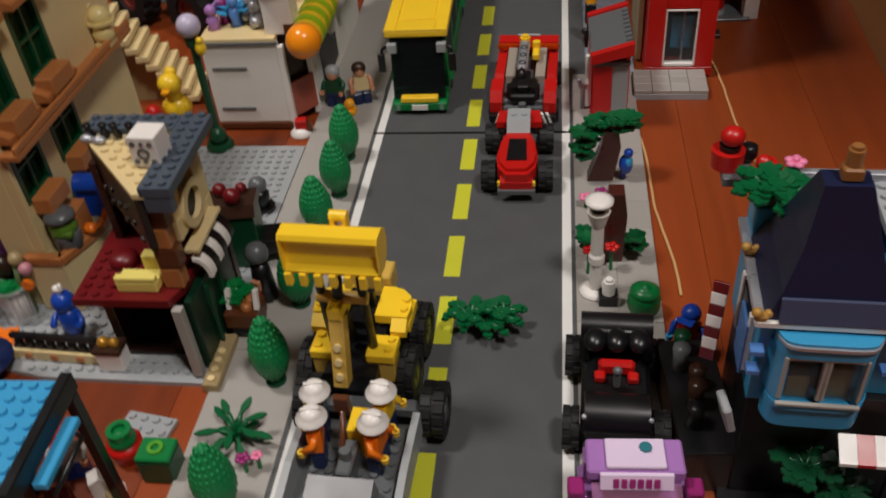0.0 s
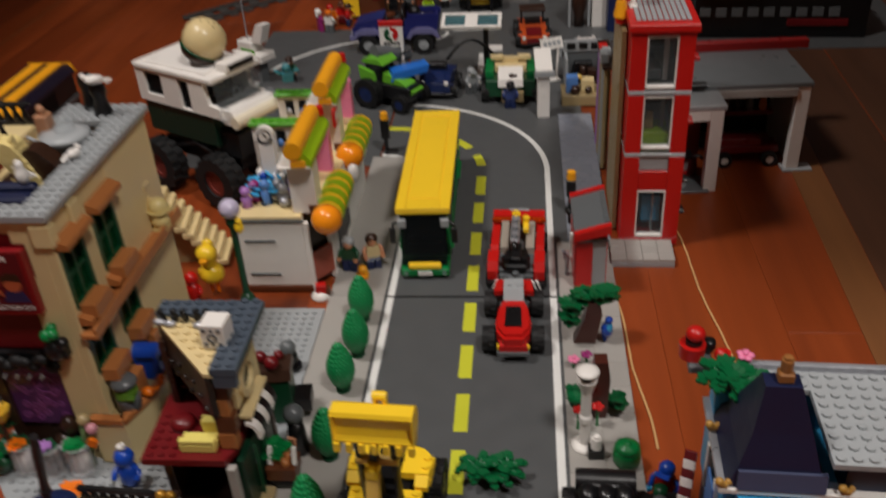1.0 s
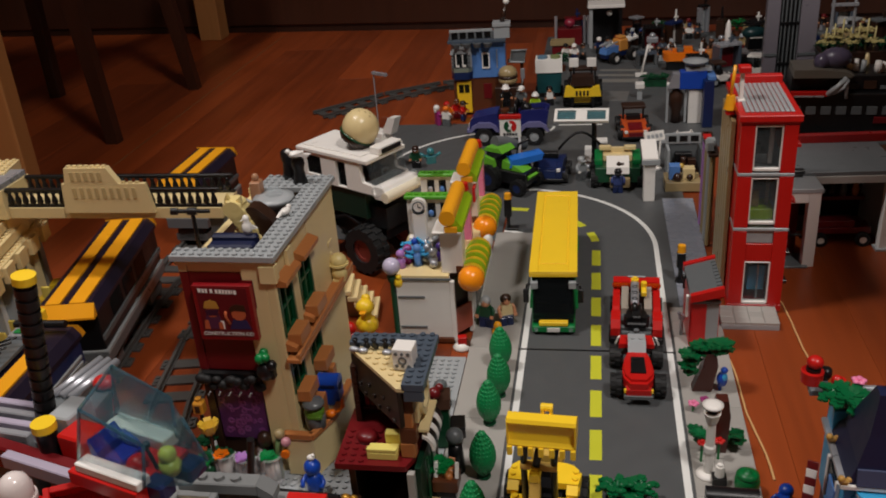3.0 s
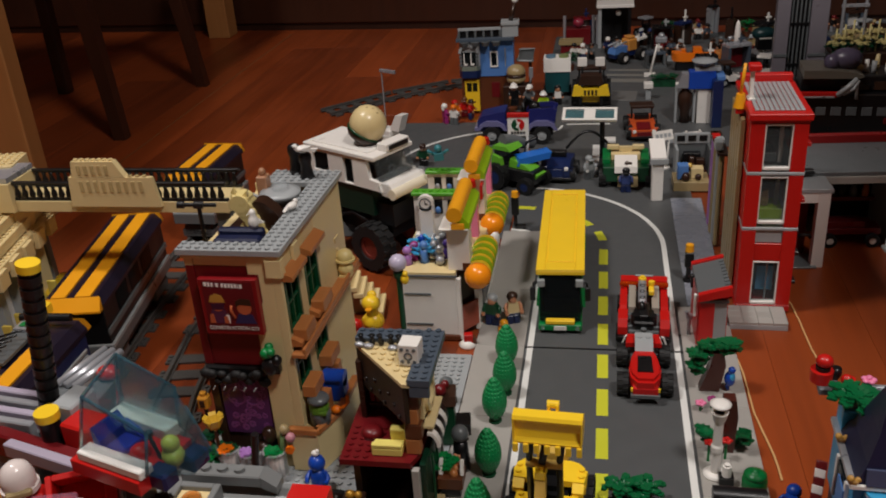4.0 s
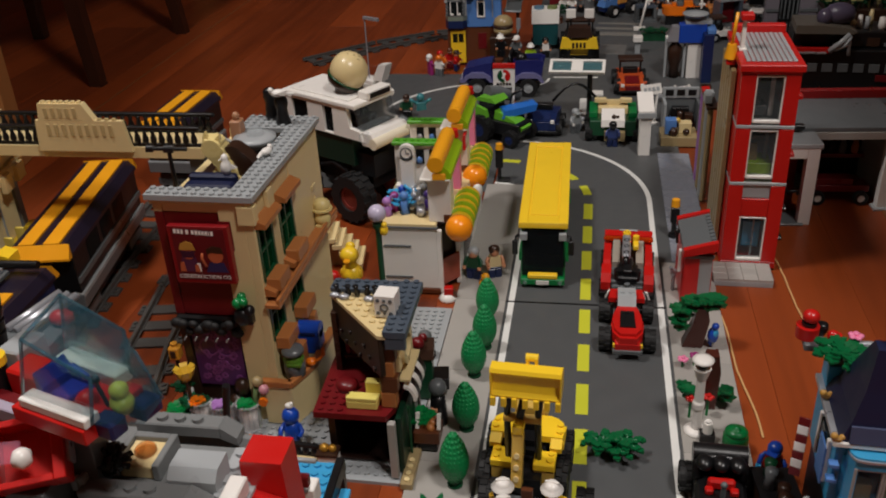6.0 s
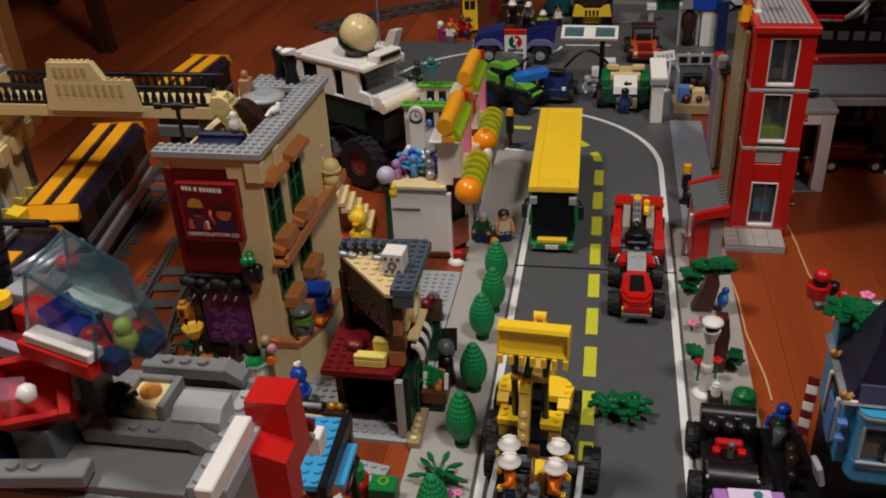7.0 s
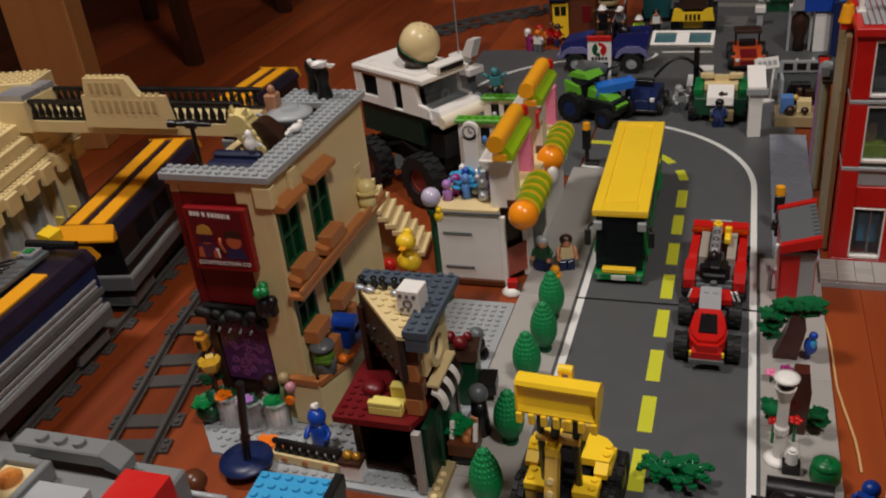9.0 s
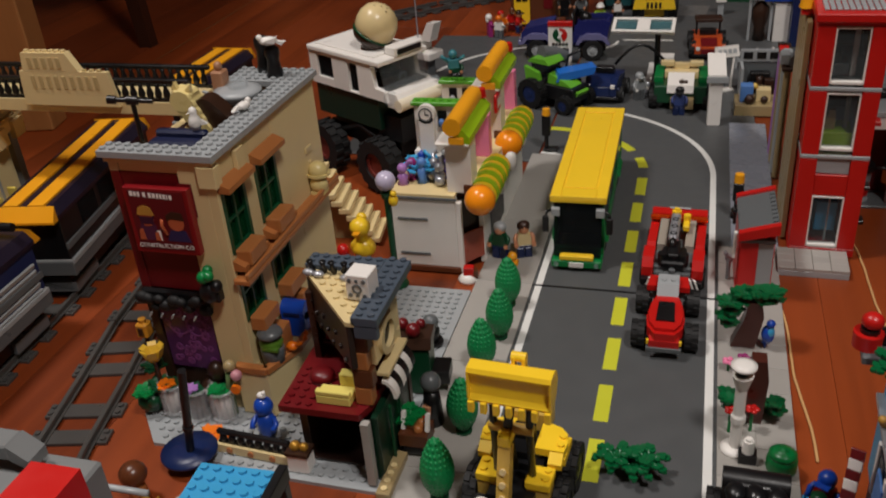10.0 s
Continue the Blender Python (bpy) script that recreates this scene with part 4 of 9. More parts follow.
        art.ring(z, x, Y0 + 2.1, Y0 + 2.55, rnd.uniform(2, 4.2), 1.2, 9, "y")
    for s in (-1, 1):
        art.ring(74, -12 + s * 8, Y0 + 2.0, Y0 + 2.55, 9.5, 8, 16, "y")
    part("mural_print", art, PLUMPALE, b, "pale swirls on the plum panel")
    # back and far side
    part("back_wall", Mesh().box(X0, X1 - 8.2, Y1 - 8, Y1, 0, 212), TAN, b)
    part("upper_floor", Mesh().box(X0 + 8, X1 - 8.2, Y0 + 9.2, Y1 - 8.2, 196, 200), DARKBLUE, b)
    part("lower_floor", Mesh().box(X0 + 8, X1 - 8.2, Y0 + 9.2, Y1 - 8.2, 96, 100), DARKTAN, b)
    # roof rim
    z = 216
    rim = Mesh().plate(-48, 48, -92, -76, z, z + 5).plate(24, 48, -76, 60, z, z + 5).plate(-24, 48, 60, 92, z, z + 5)
    part("roof_rim", rim, GREY, b, "studded light grey roof rim")
    part("cornice", Mesh().box(-45, 45, -90, -78, 212, 215.8).box(35, 45, -77.8, 90, 212, 215.8), TAN, b)
    part("corner_bracket", Mesh().box(32, 47, -91, -82, 196, 211.8), TAN, b)
    part("corner_bracket", Mesh().box(44.2, 48, -60, -48, 196, 211.8), TAN, b)
    part("roof_terrace", Mesh().box(-36, 35.8, -78, 79.8, 200.2, 204), DARKBROWN, b)
    part("left_wall", Mesh().box(-44, -36.2, -78.8, 79.8, 0, 204), TAN, b)
    return b


corner_house()


def poster():
    p = thing("toy_poster", "red toy advertising poster with two drawn workers", "poster", -305.5, -219.5, 145, 0)
    part("board", Mesh().box(-25.5, 25.5, -4.5, 1.5, 0, 52, 0.4), plastic("poster_red", 128, 18, 24), p, "dark red printed board")
    pr = Mesh()
    y0, y1 = -5.0, -4.6
    bars = Mesh()
    for x0, w in ((-20, 2.6), (-16.6, 2.0), (-13.8, 2.0), (-9.6, 2.4), (-5, 2.2), (-2, 2.4), (1.2, 1.8), (3.8, 1.8), (6.4, 2.0), (9.2, 0.8), (11, 2.2)):
        bars.box(x0, x0 + w, y0, y1, 44.8 - 0.05 * x0, 48.4 - 0.05 * x0, 0)
    part("printed_bar", bars, WHITE, p, "pale bars of lettering")
    INK = plastic("poster_maroon", 96, 16, 26)
    part("printed_panel", Mesh().box(-22, 22, y0 + 0.2, y1, 3, 50, 0), INK, p, "maroon printed field")
    skin = plastic("poster_skin", 190, 96, 60)
    f = Mesh().paint(plastic("poster_plum", 84, 40, 70)).prism([(-20, 11), (-3, 11), (-5, 24), (-17, 24)], y0 - 0.1, y0 + 0.1, "y")
    f.paint(skin).cyl(28, -11, y0 - 0.2, y0, 5.8, axis="y", n=14).prism([(-20, 11), (-15, 11), (-16, 20), (-19, 19)], y0 - 0.3, y0, "y").prism([(-7, 11), (-3, 11), (-4, 18), (-7, 17)], y0 - 0.3, y0, "y")
    f.paint(plastic("poster_plum_dark", 60, 24, 50)).prism([(-16, 24), (-6, 24), (-5, 30), (-17, 30)], y0 - 0.4, y0 - 0.1, "y")
    f.paint(plastic("poster_gold", 190, 140, 60)).prism([(-18, 31), (-4, 31), (-6, 37), (-11, 39), (-16, 37)], y0 - 0.5, y0 - 0.2, "y")
    part("printed_figure", f, None, p, "plain drawn worker with a gold hat")
    f = Mesh().paint(plastic("poster_navy", 40, 40, 84)).prism([(2, 11), (21, 11), (18, 20), (6, 20)], y0 - 0.1, y0 + 0.1, "y")
    f.paint(skin).cyl(26, 12, y0 - 0.2, y0, 6.4, axis="y", n=14).tube([(3, y0, 16), (0, y0, 23), (1, y0, 28)], 1.2)
    f.paint(DARKBROWN).prism([(5, 27), (9, 29), (19, 28), (18, 34), (10, 35), (5, 32)], y0 - 0.4, y0 - 0.1, "y")
    f.paint(WHITE).box(-5, -2, y0 - 0.2, y0, 11, 19, 0)
    part("printed_figure", f, None, p, "plain drawn worker with dark hair")
    txt = bpy.data.curves.new("lettering", "FONT")
    txt.body, txt.size, txt.align_x, txt.extrude = "CONSTRUCTION CO", 0.0046, "CENTER", 0.0001
    o = new("lettering", txt)
    o.data.materials.append(WHITE)
    o.parent = p
    o.matrix_basis = pose(0, -5.1 * MM, 5.0 * MM, 90, 0, 0)


poster()


def flower(m, x, y, z, col, r=4):
    m.paint(col)
    for k in range(5):
        a = 2 * math.pi * k / 5
        m.ball(x + r * 0.7 * math.cos(a), y + r * 0.7 * math.sin(a), z, r * 0.55, 1, 1, 0.6, 7)
    m.ball(x, y, z + 1, r * 0.4, n=6)


def planter(name, label, x, y, z, cols, box=DARKGREY, seed=1, w=26, d=14, h=10, group=""):
    t = thing(name, label, "planter", x, y, z, 0, group)
    part("tub", Mesh().box(-w / 2, w / 2, -d / 2, d / 2, 0, h, 0.6), box, t)
    m = Mesh()
    rnd = random.Random(seed)
    for k in range(3):
        leaf_cluster(m, -w / 3 + k * w / 3, 0, h - 2, 11, 5, seed + k, 0.6)
    part("leaves", m, LEAF, t)
    f = Mesh()
    for k, c in enumerate(cols):
        flower(f, -w / 2 + w * (k + 0.5) / len(cols), rnd.uniform(-4, 4), h + rnd.uniform(6, 15), c, 5)
    part("flowers", f, None, t)


def tall_plant(x, y, h, head, label, r=7, shape="blossom"):
    t = thing("toy_tall_plant", label, "toy plant", x, y, 2)
    part("stem", Mesh().cyl(0, 0, 0, h, 1.8, n=8).cyl(0, 0, 0, 4, 6, n=10), DARKBROWN, t)
    part("leaves", leaf_cluster(Mesh(), 2, -2, h * 0.45, 6, 4, int(-x), 0.3), DARKGREEN, t)
    m = Mesh().paint(head)
    if shape == "lantern":
        part("lantern", m.box(-r, r, -r, r, h - 4, h + 9, 1.5).cyl(0, 0, h + 9, h + 12, r * 0.6), None, t)
        part("lantern_opening", Mesh().box(-r * 0.45, r * 0.45, -r - 0.6, -r + 0.4, h - 1, h + 6, 0.3), DARKBROWN, t)
        return
    if shape == "cup":
        for k in range(6):
            a = 1.047 * k
            m.at(0, 0, h - 4, 0, 0, math.degrees(a)).prism([(1.5, 0), (r * 0.8, 5), (r * 1.15, 13), (r * 0.75, 11), (1.5, 3)], -r * 0.42, r * 0.42, "y")
        part("blossom", m, None, t)
        return
    for k in range(5):
        a = 1.257 * k
        m.ball(r * 0.55 * math.cos(a), r * 0.55 * math.sin(a), h + 1.5, r * 0.5, 1, 1, 0.9, 8)
    m.ball(0, 0, h + 4, r * 0.5, n=8)
    part("blossom", m, None, t)


tall_plant(-352, -216, 64, plastic("amber_plastic", 190, 130, 40), "toy plant with a dull amber blossom beside the corner house", 5, "lantern")
tall_plant(-340, -229, 50, plastic("mustard_plastic", 205, 165, 50), "toy plant with a mustard yellow cup blossom", 8, "cup")
gp = thing("toy_green_bush", "dark green rounded toy bush by the corner house", "toy plant", -350, -234, 2)
part("bush", Mesh().ball(0, 0, 9, 9, 1.2, 1, 1).ball(6, -4, 14, 6), DARKGREEN, gp)
part("leaves", leaf_cluster(Mesh(), 0, -2, 17, 6, 5, 4, 0.4), GREEN, gp)
single("toy_dark_bush", Mesh().ball(0, 0, 14, 10, 1, 1, 1.5).ball(5, 3, 34, 7, 1, 1, 1.3), DARKBROWN, "dark brown rounded toy plant by the corner house", "toy plant", -300, -221, 2)
hp = thing("toy_hanging_basket", "black toy basket with green leaves on the house corner", "toy plant", -279, -223, 107)
part("basket", Mesh().ball(0, -3, 8, 7, 1.1, 0.8, 1.2).ball(6, -2, 14, 5).box(-6, 8, -4, 4, 0, 10, 1), BLACK, hp)
part("leaves", Mesh().ball(-2, -3, 21, 5).ball(3, -4, 23, 4).ball(0, 1, 25, 4), GREEN, hp)


MILKGLASS = clear("milky_clear_plastic", 250, 250, 252, 0.04, alpha=0.42)


def glass_pots():
    for i, (x, y, rz) in enumerate(((-331, -229, 8), (-309, -232, -4), (-287, -229, -14))):
        t = thing("toy_glass_jar", ("clear fluted toy planter with orange blossoms", "clear fluted toy planter with lilac blossoms", "clear fluted toy planter with green leaves")[i], "toy planter", x, y, 2.5, rz, "clear planters by the flower bed")
        part("soil", Mesh().lathe(0, 0, [(7, 0), (7.6, 18), (6, 20)], 12), DARKBROWN if i == 1 else WHITE, t)
        for k in range(8):
            a = math.pi * (1.0 + k / 7)
            part("flute", Mesh().cyl(9.2 * math.cos(a), 9.2 * math.sin(a), 2, 25, 1.9, 2.2, 8), MILKGLASS, t)
        for z in (0.4, 25.2):
            rim = [(10.6 * math.cos(math.pi * (1 + k / 10)), 10.6 * math.sin(math.pi * (1 + k / 10)), z + 0.8) for k in range(11)]
            part("rim", Mesh().tube(rim, 1.2, 6), MILKGLASS, t)
        part("leaves", leaf_cluster(Mesh(), 1, -2, 22, 3.5, 4, 30 + i, 0.2), DARKGREEN if i < 2 else GREEN, t)
        part("blossom", leaf_cluster(Mesh(), -2, -4, 24, 2, 3, 60 + i, 0.2), (ORANGE, LAVENDER, GREEN)[i], t)
    c = thing("toy_bead_stalk", "green toy stalk with tan and pink beads and an orange coin", "toy plant", -277, -227, 2, 0)
    part("stalk", Mesh().tube([(-4, 0, 0), (-3, 0, 28), (0, 0, 44)], 3), plastic("sage_green_plastic", 96, 118, 76), c)
    part("bead", Mesh().ball(1, 0, 48, 5), DARKTAN, c, "tan bead")
    part("bead", Mesh().ball(7, -3, 42, 4.6), plastic("dusty_pink_plastic", 190, 130, 140), c, "dusty pink bead")
    part("coin", Mesh().at(6, -6, 31).cyl(0, 0, -1.5, 1.5, 4, n=16, axis="y"), ORANGE, c, "orange coin")


glass_pots()


# ---- grey base plates of the street ----
def base_plate():
    pts = [(-366, -226), (-330, -268), (-322, -268), (-250, -283), (-139, -285), (-139, -20), (-262, -20), (-262, -40), (-350, -40), (-366, -100)]
    m = Mesh().prism(pts, FLOOR_Z, 0.8, "z")
    def inside(x, y):
        n, c = len(pts), False
        for i in range(n):
            (x0, y0), (x1, y1) = pts[i], pts[(i + 1) % n]
            if (y0 > y) != (y1 > y) and x < (x1 - x0) * (y - y0) / (y1 - y0) + x0:
                c = not c
        return c
    plate = single("toy_base_plate", m, GREY, "studded light grey toy base plate under the street houses", "toy plate", kind="structure")
    stud = Mesh().cyl(0, 0, 0.8, 2.5, 2.4, n=8).data("stud", GREY)
    rest = Mesh()
    for i in range(30):
        for j in range(36):
            x, y = -364 + 8 * i, -284 + 8 * j
            if all(inside(x + a, y + c) for a in (-3, 3) for c in (-3, 3)) and not (-345 < x < -257 and -217 < y < -41):
                if y < -250 or (x > -200 and y > -120):
                    t = new("stud", stud)
                    t.parent = plate
                    t.location = (x * MM, y * MM, 0)
                else:
                    rest.cyl(x, y, 0.8, 2.5, 2.4, n=8)
    tagged(part("studs", rest, GREY, plate), kind="stuff")


base_plate()


# ---- porch, bin, mailbox, steps beside the corner house ----
def porch():
    p = thing("toy_porch", "tan toy porch with a brown rim beside the house", "toy porch", 0, 0, 2.5, 0)
    pts = [(-274, -223), (-247, -224), (-234, -190), (-233, -136), (-256, -136)]
    part("body", Mesh().prism(pts, 0, 40, "z"), TAN, p)
    part("floor", Mesh().prism([(x + (2 if x < -250 else -3), y + (3 if y < -200 else -3)) for x, y in pts], 40.1, 41, "z"), DARKTAN, p)
    for a, c in zip(pts[:-2], pts[1:-1]):
        d = math.hypot(c[0] - a[0], c[1] - a[1])
        part("rim", Mesh().at(a[0], a[1], 40.1, 0, 0, math.degrees(math.atan2(c[1] - a[1], c[0] - a[0]))).box(0, d, -1.5, 5, 0, 6, 0.6), NOUGAT, p, "brown rim")
    part("side_box", Mesh().box(-257, -244, -196, -180, 41.2, 62, 0.8), NOUGAT, p, "brown box against the wall")
    part("side_box", Mesh().box(-257, -246, -148, -138, 41.2, 66, 0.8), NOUGAT, p, "brown box against the wall")
    t = thing("toy_bin", "grey toy bin holding a plain green toy head", "toy bin", -248, -207, 43.6)
    part("can", Mesh().lathe(0, 0, [(7, 0), (9, 2), (9.5, 12), (9, 15)], 14), DARKGREY, t)
    part("green_ball", Mesh().ball(0, 0, 18, 9.4, 1, 1, 0.85).box(-4, 9, -9.5, -5, 15, 18), plastic("olive_green_plastic", 88, 128, 40), t, "plain green rounded head")
    part("lid", Mesh().lathe(0, 0, [(10, 25), (10, 27), (9, 29), (3, 31)], 14), DARKGREY, t)
    m = thing("toy_mailbox", "blue rounded toy mailbox on the porch", "toy mailbox", -245, -166, 43.6)
    part("box", Mesh().box(-10, 10, -8, 8, 0, 22, 1).at(0, 0, 22).cyl(0, 0, -10, 10, 8, n=18, axis="x"), BLUE, m)
    part("slot", Mesh().box(-7, 7, -8.8, -8.1, 20, 23), DARKBLUE, m)
    single("toy_crab", Mesh().ball(0, 0, 4, 4.4, 1.1, 1, 0.9).tube([(3, -1, 5), (8, 0, 7), (11, 3, 10)], 1.3, 6).tube([(3, 2, 4), (8, 5, 6), (9, 9, 10)], 1.3, 6).ball(11, 3, 11, 2, 1, 1, 1.4, 8).ball(9, 9, 11, 2, 1, 1, 1.4, 8), ORANGE, "small orange toy crab on the porch rim", "toy", -236, -198, 48.8)


porch()


def stone_steps():
    s = thing("toy_stairs", "tan toy stairs going down beside the houses", "toy stairs", -262, 78, FLOOR_Z, 8)
    for k in range(13):
        part("step", Mesh().box(-8 - 7 * k, 4 - 7 * k, -24, 22, 4 + 8.4 * k, 10 + 8.4 * k, 0.6), TAN, s)
    part("support", Mesh().prism([(-89, 0), (2, 0), (2, 3), (-89, 103)], -6, 14, "y"), DARKTAN, s)


stone_steps()


def fist_shape(name, label, x, y, z, col, s=1.0, rz=0):
    """A plain rounded toy: body, head and two arms in one mesh."""
    m = Mesh().paint(col).lathe(0, 0, [(5 * s, 0), (7.5 * s, 4 * s), (7 * s, 14 * s), (5 * s, 20 * s)], 12).ball(0, 0, 26 * s, 7.6 * s, 1, 1, 1.05, 12)
    for q in (-1, 1):
        m.tube([(q * 6 * s, 0, 17 * s), (q * 9.5 * s, -3 * s, 12 * s), (q * 8.5 * s, -8 * s, 10 * s)], 2.2 * s)
    return single(name, m, None, label, "toy figure", x, y, z, rz)


fist_shape("toy_figure", "plain rounded blue toy figure on the base plate", -244, -243, 2.5, BLUE)
single("toy_white_tuft", Mesh().ball(0, 0, 2.6, 2.8, 1.3, 1, 1).ball(2, 0, 5, 1.8), WHITE, "small white tuft on the blue toy figure", "toy part", -244, -243, 36.2)
tall = Mesh().paint(ORANGE).cyl(-3, 0, 0, 12, 1.8).cyl(3, 0, 0, 12, 1.8).paint(YELLOW).ball(0, 0, 22, 11.5, 1.1, 1, 1).ball(-9, -3, 24, 4, 0.8, 1, 1.4).ball(9, -3, 24, 4, 0.8, 1, 1.4).lathe(0, -1, [(7, 28), (6, 38), (7, 42)], 12).ball(0, -3, 46, 9.6, 1.1, 1, 0.95)
tall.ball(0, 4, 53, 5.5, 1, 0.8, 0.9).paint(DEEPYELLOW).prism([(-3.4, 45), (3.4, 45), (0, 42)], -18, -9, "y")
single("toy_figure", tall, None, "tall plain yellow bird-shaped toy figure", "toy figure", -253, 6, 2.5)
fist_shape("toy_figure", "plain red toy figure with a white cap by the stairs", -270, -6, 2.5, RED, 0.9)
tn = Mesh().ball(0, 0, 8, 8, 1, 0.9, 1).ball(0, 2, 20, 8.4).ring(0, 2, 16, 18, 10, 7, 16).box(-6, 6, -6, 6, 0, 3)
single("toy_bust", tn, CREAM, "tan toy statue on the ledge of the house", "toy statue", -251, -76, 124.7)
lp = thing("toy_street_lamp", "dark green toy street lamp with a pale round globe", "toy street lamp", -212, -21, 2.5)
part("post", Mesh().cyl(0, 0, 0, 98, 3.2).cyl(0, 0, 0, 8, 6.5, 5).cyl(0, 0, 92, 98, 5, 6), DARKGREEN, lp)
part("globe", Mesh().ball(0, 0, 109, 9.5, n=18), plastic("pale_lavender_plastic", 192, 184, 208, 0.15), lp, "pale lavender globe")
part("foot", Mesh().cyl(0, 0, 0, 5, 12, 10, 16).lathe(0, 0, [(8, 5), (7, 12), (4, 18)], 14), DARKGREEN, lp)
part("perched_bird", Mesh().ball(7, -4, 92, 4.6, 1, 1, 1.3).ball(8, -5, 99, 3.2), YELLOW, lp, "small yellow toy bird")


def roof_things():
    d = thing("toy_dish", "light grey round toy dish with a clear dome", "toy dish", -295, -104, 216)
    part("dish", Mesh().lathe(0, 0, [(8, 0), (16, 4), (19, 8), (19, 10), (12, 11), (3, 11.5)], 26), GREY, d)
    part("stem", Mesh().cyl(0, 0, -12, -0.1, 7), DARKGREY, d)
    part("dome", Mesh().ball(0, 2, 13, 8, 1, 1, 0.9, 16), GLASS, d, "clear dome")
    part("block", Mesh().box(-24, -14, 4, 16, 0, 22, 1), SAND, d, "sand coloured block")
    part("pointer", Mesh().at(-16, -12, 8, 0, 0, -35).box(-14, 12, -1.5, 1.5, 0, 2), GREY, d)
    k = single("toy_bird", Mesh().ball(0, 0, 3, 3.4, 1, 1, 1.2), SAND, "small peach rounded toy top on the sand block", "toy bird", -314, -94, 238.2)
    c = thing("toy_chimney_pair", "black toy chimneys with a white gull perched on them", "toy chimney", -288, -52, 221.2)
    for x, y, h in ((-10, 6, 28), (5, -7, 24)):
        part("chimney", Mesh().lathe(x, y, [(8, 0), (6, 6), (5, h * 0.6), (6.4, h * 0.8), (6, h), (4, h + 2)], 12), BLACK, c)
    part("link", Mesh().tube([(-10, 6, 2), (5, -7, 2)], 2.4), BLACK, c)
    g = Mesh().ball(0, 0, 0, 4, 2.0, 1, 0.9).ball(-7, 0, 3, 2.6).prism([(4, 0), (14, -1), (10, -4)], -2, 2, "y").prism([(-4, 1), (8, 4), (6, -1)], -7, -2, "y")
    single("toy_gull", g, WHITE, "white toy gull on the black chimney", "toy bird", -283, -62, 252, 15)
    single("toy_gull", Mesh().ball(0, 0, 4, 4, 1.5, 1, 0.8).ball(5, 0, 6.5, 2.4).prism([(-5, 3), (-12, 2.5), (-6, 6)], -1.5, 1.5, "y"), WHITE, "white toy gull sitting on the grey roof", "toy bird", -272, -139, 222.7, 70)
    seg = thing("toy_cream_creature", "blocky cream toy beast with a dark brown back", "toy animal", -310, -147, 204.2, 0)
    part("head", Mesh().at(-4, 0, 28, 0, 10, 0).box(-9, 7, -6, 8, 0, 10, 2).prism([(-9, 9.6), (-4, 9.6), (-7, 15)], -5, -1, "y").prism([(1, 9.6), (6, 9.6), (5, 15)], -5, -1, "y"), CREAM, seg)
    for k in range(2):
        part("brow", Mesh().at(-7 + 5 * k, -6.4, 34, 0, 30).box(-1.6, 1.6, -0.4, 0.4, -0.5, 0.5, 0.1), BLACK, seg)
    for k in range(7):
        part("ridge", Mesh().at(-4 + 3.0 * k, 0, 30 - 4.4 * k - 0.3 * k * k).cyl(0, 0, -8.4 + 0.25 * k, 8.4 - 0.25 * k, 8.2 - 0.35 * k, n=14, axis="y"), CREAM, seg)
    part("foot", Mesh().box(3, 12, -9, 6, -0.2, 6, 1.5).box(-7, 1, -6, 6, 0, 10, 1.2), CREAM, seg)
    part("back_plate", Mesh().prism(rounded([(4, 30), (14, 32), (28, 18), (30, 6), (24, 0), (10, 0)], 6), -4, 11, "y"), DARKBROWN, seg, "dark brown rounded back")
    gull = Mesh().lathe(0, 0, [(3.6, 0), (4.8, 4), (4, 9), (2.6, 11), (3, 13), (2.6, 15.5), (0.6, 17)], 12).prism([(-1, 12.8), (-5, 12.2), (-1, 14)], -0.8, 0.8, "y").prism([(3, 8), (9, 3), (4, 3)], -2, 2, "y")
    single("toy_gull", gull, WHITE, "white toy gull sitting on the navy sofa", "toy bird", -298, -167, 218.4, 30)
    seg.scale = (1.05, 1, 1)
    tel = thing("toy_telescope", "black toy telescope on a stand at the roof edge", "toy telescope", -344, -170, 204.2)
    part("stand", Mesh().cyl(0, 0, 0, 34, 1.8), BLACK, tel)
    part("tube", Mesh().at(0, 0, 36, 0, 6, 14).cyl(0, 0, -15, 15, 1.8, n=10, axis="x").cyl(0, 0, -18, -12, 3.2, n=10, axis="x").cyl(0, 0, -4, 4, 3.4, n=10, axis="x"), BLACK, tel)
    sofa = thing("toy_sofa", "low navy blue toy sofa on the roof terrace", "toy sofa", -311, -176, 204.2)
    part("back", Mesh().box(-20, 22, 4, 12, 0, 14, 2), NAVY, sofa)
    part("seat", Mesh().box(-20, 22, -8, 3.8, 0, 10, 2), NAVY, sofa)


SAND = plastic("sand_plastic", 176, 128, 96)
roof_things()


# ---- lamp dish, bench, blue table in front ----
dl = thing("toy_dark_lamp", "black toy pole on a round dark blue dish", "toy pole", -291, -279, 2)
part("base", Mesh().lathe(0, 0, [(6, 0), (16, 3), (21, 6), (21, 8), (8, 8.5)], 24), DARKBLUE, dl)
part("pole", Mesh().at(0, 0, 0, 3, 10).cyl(0, 0, 8, 88, 3.1).cyl(0, 0, 30, 34, 4), BLACK, dl)


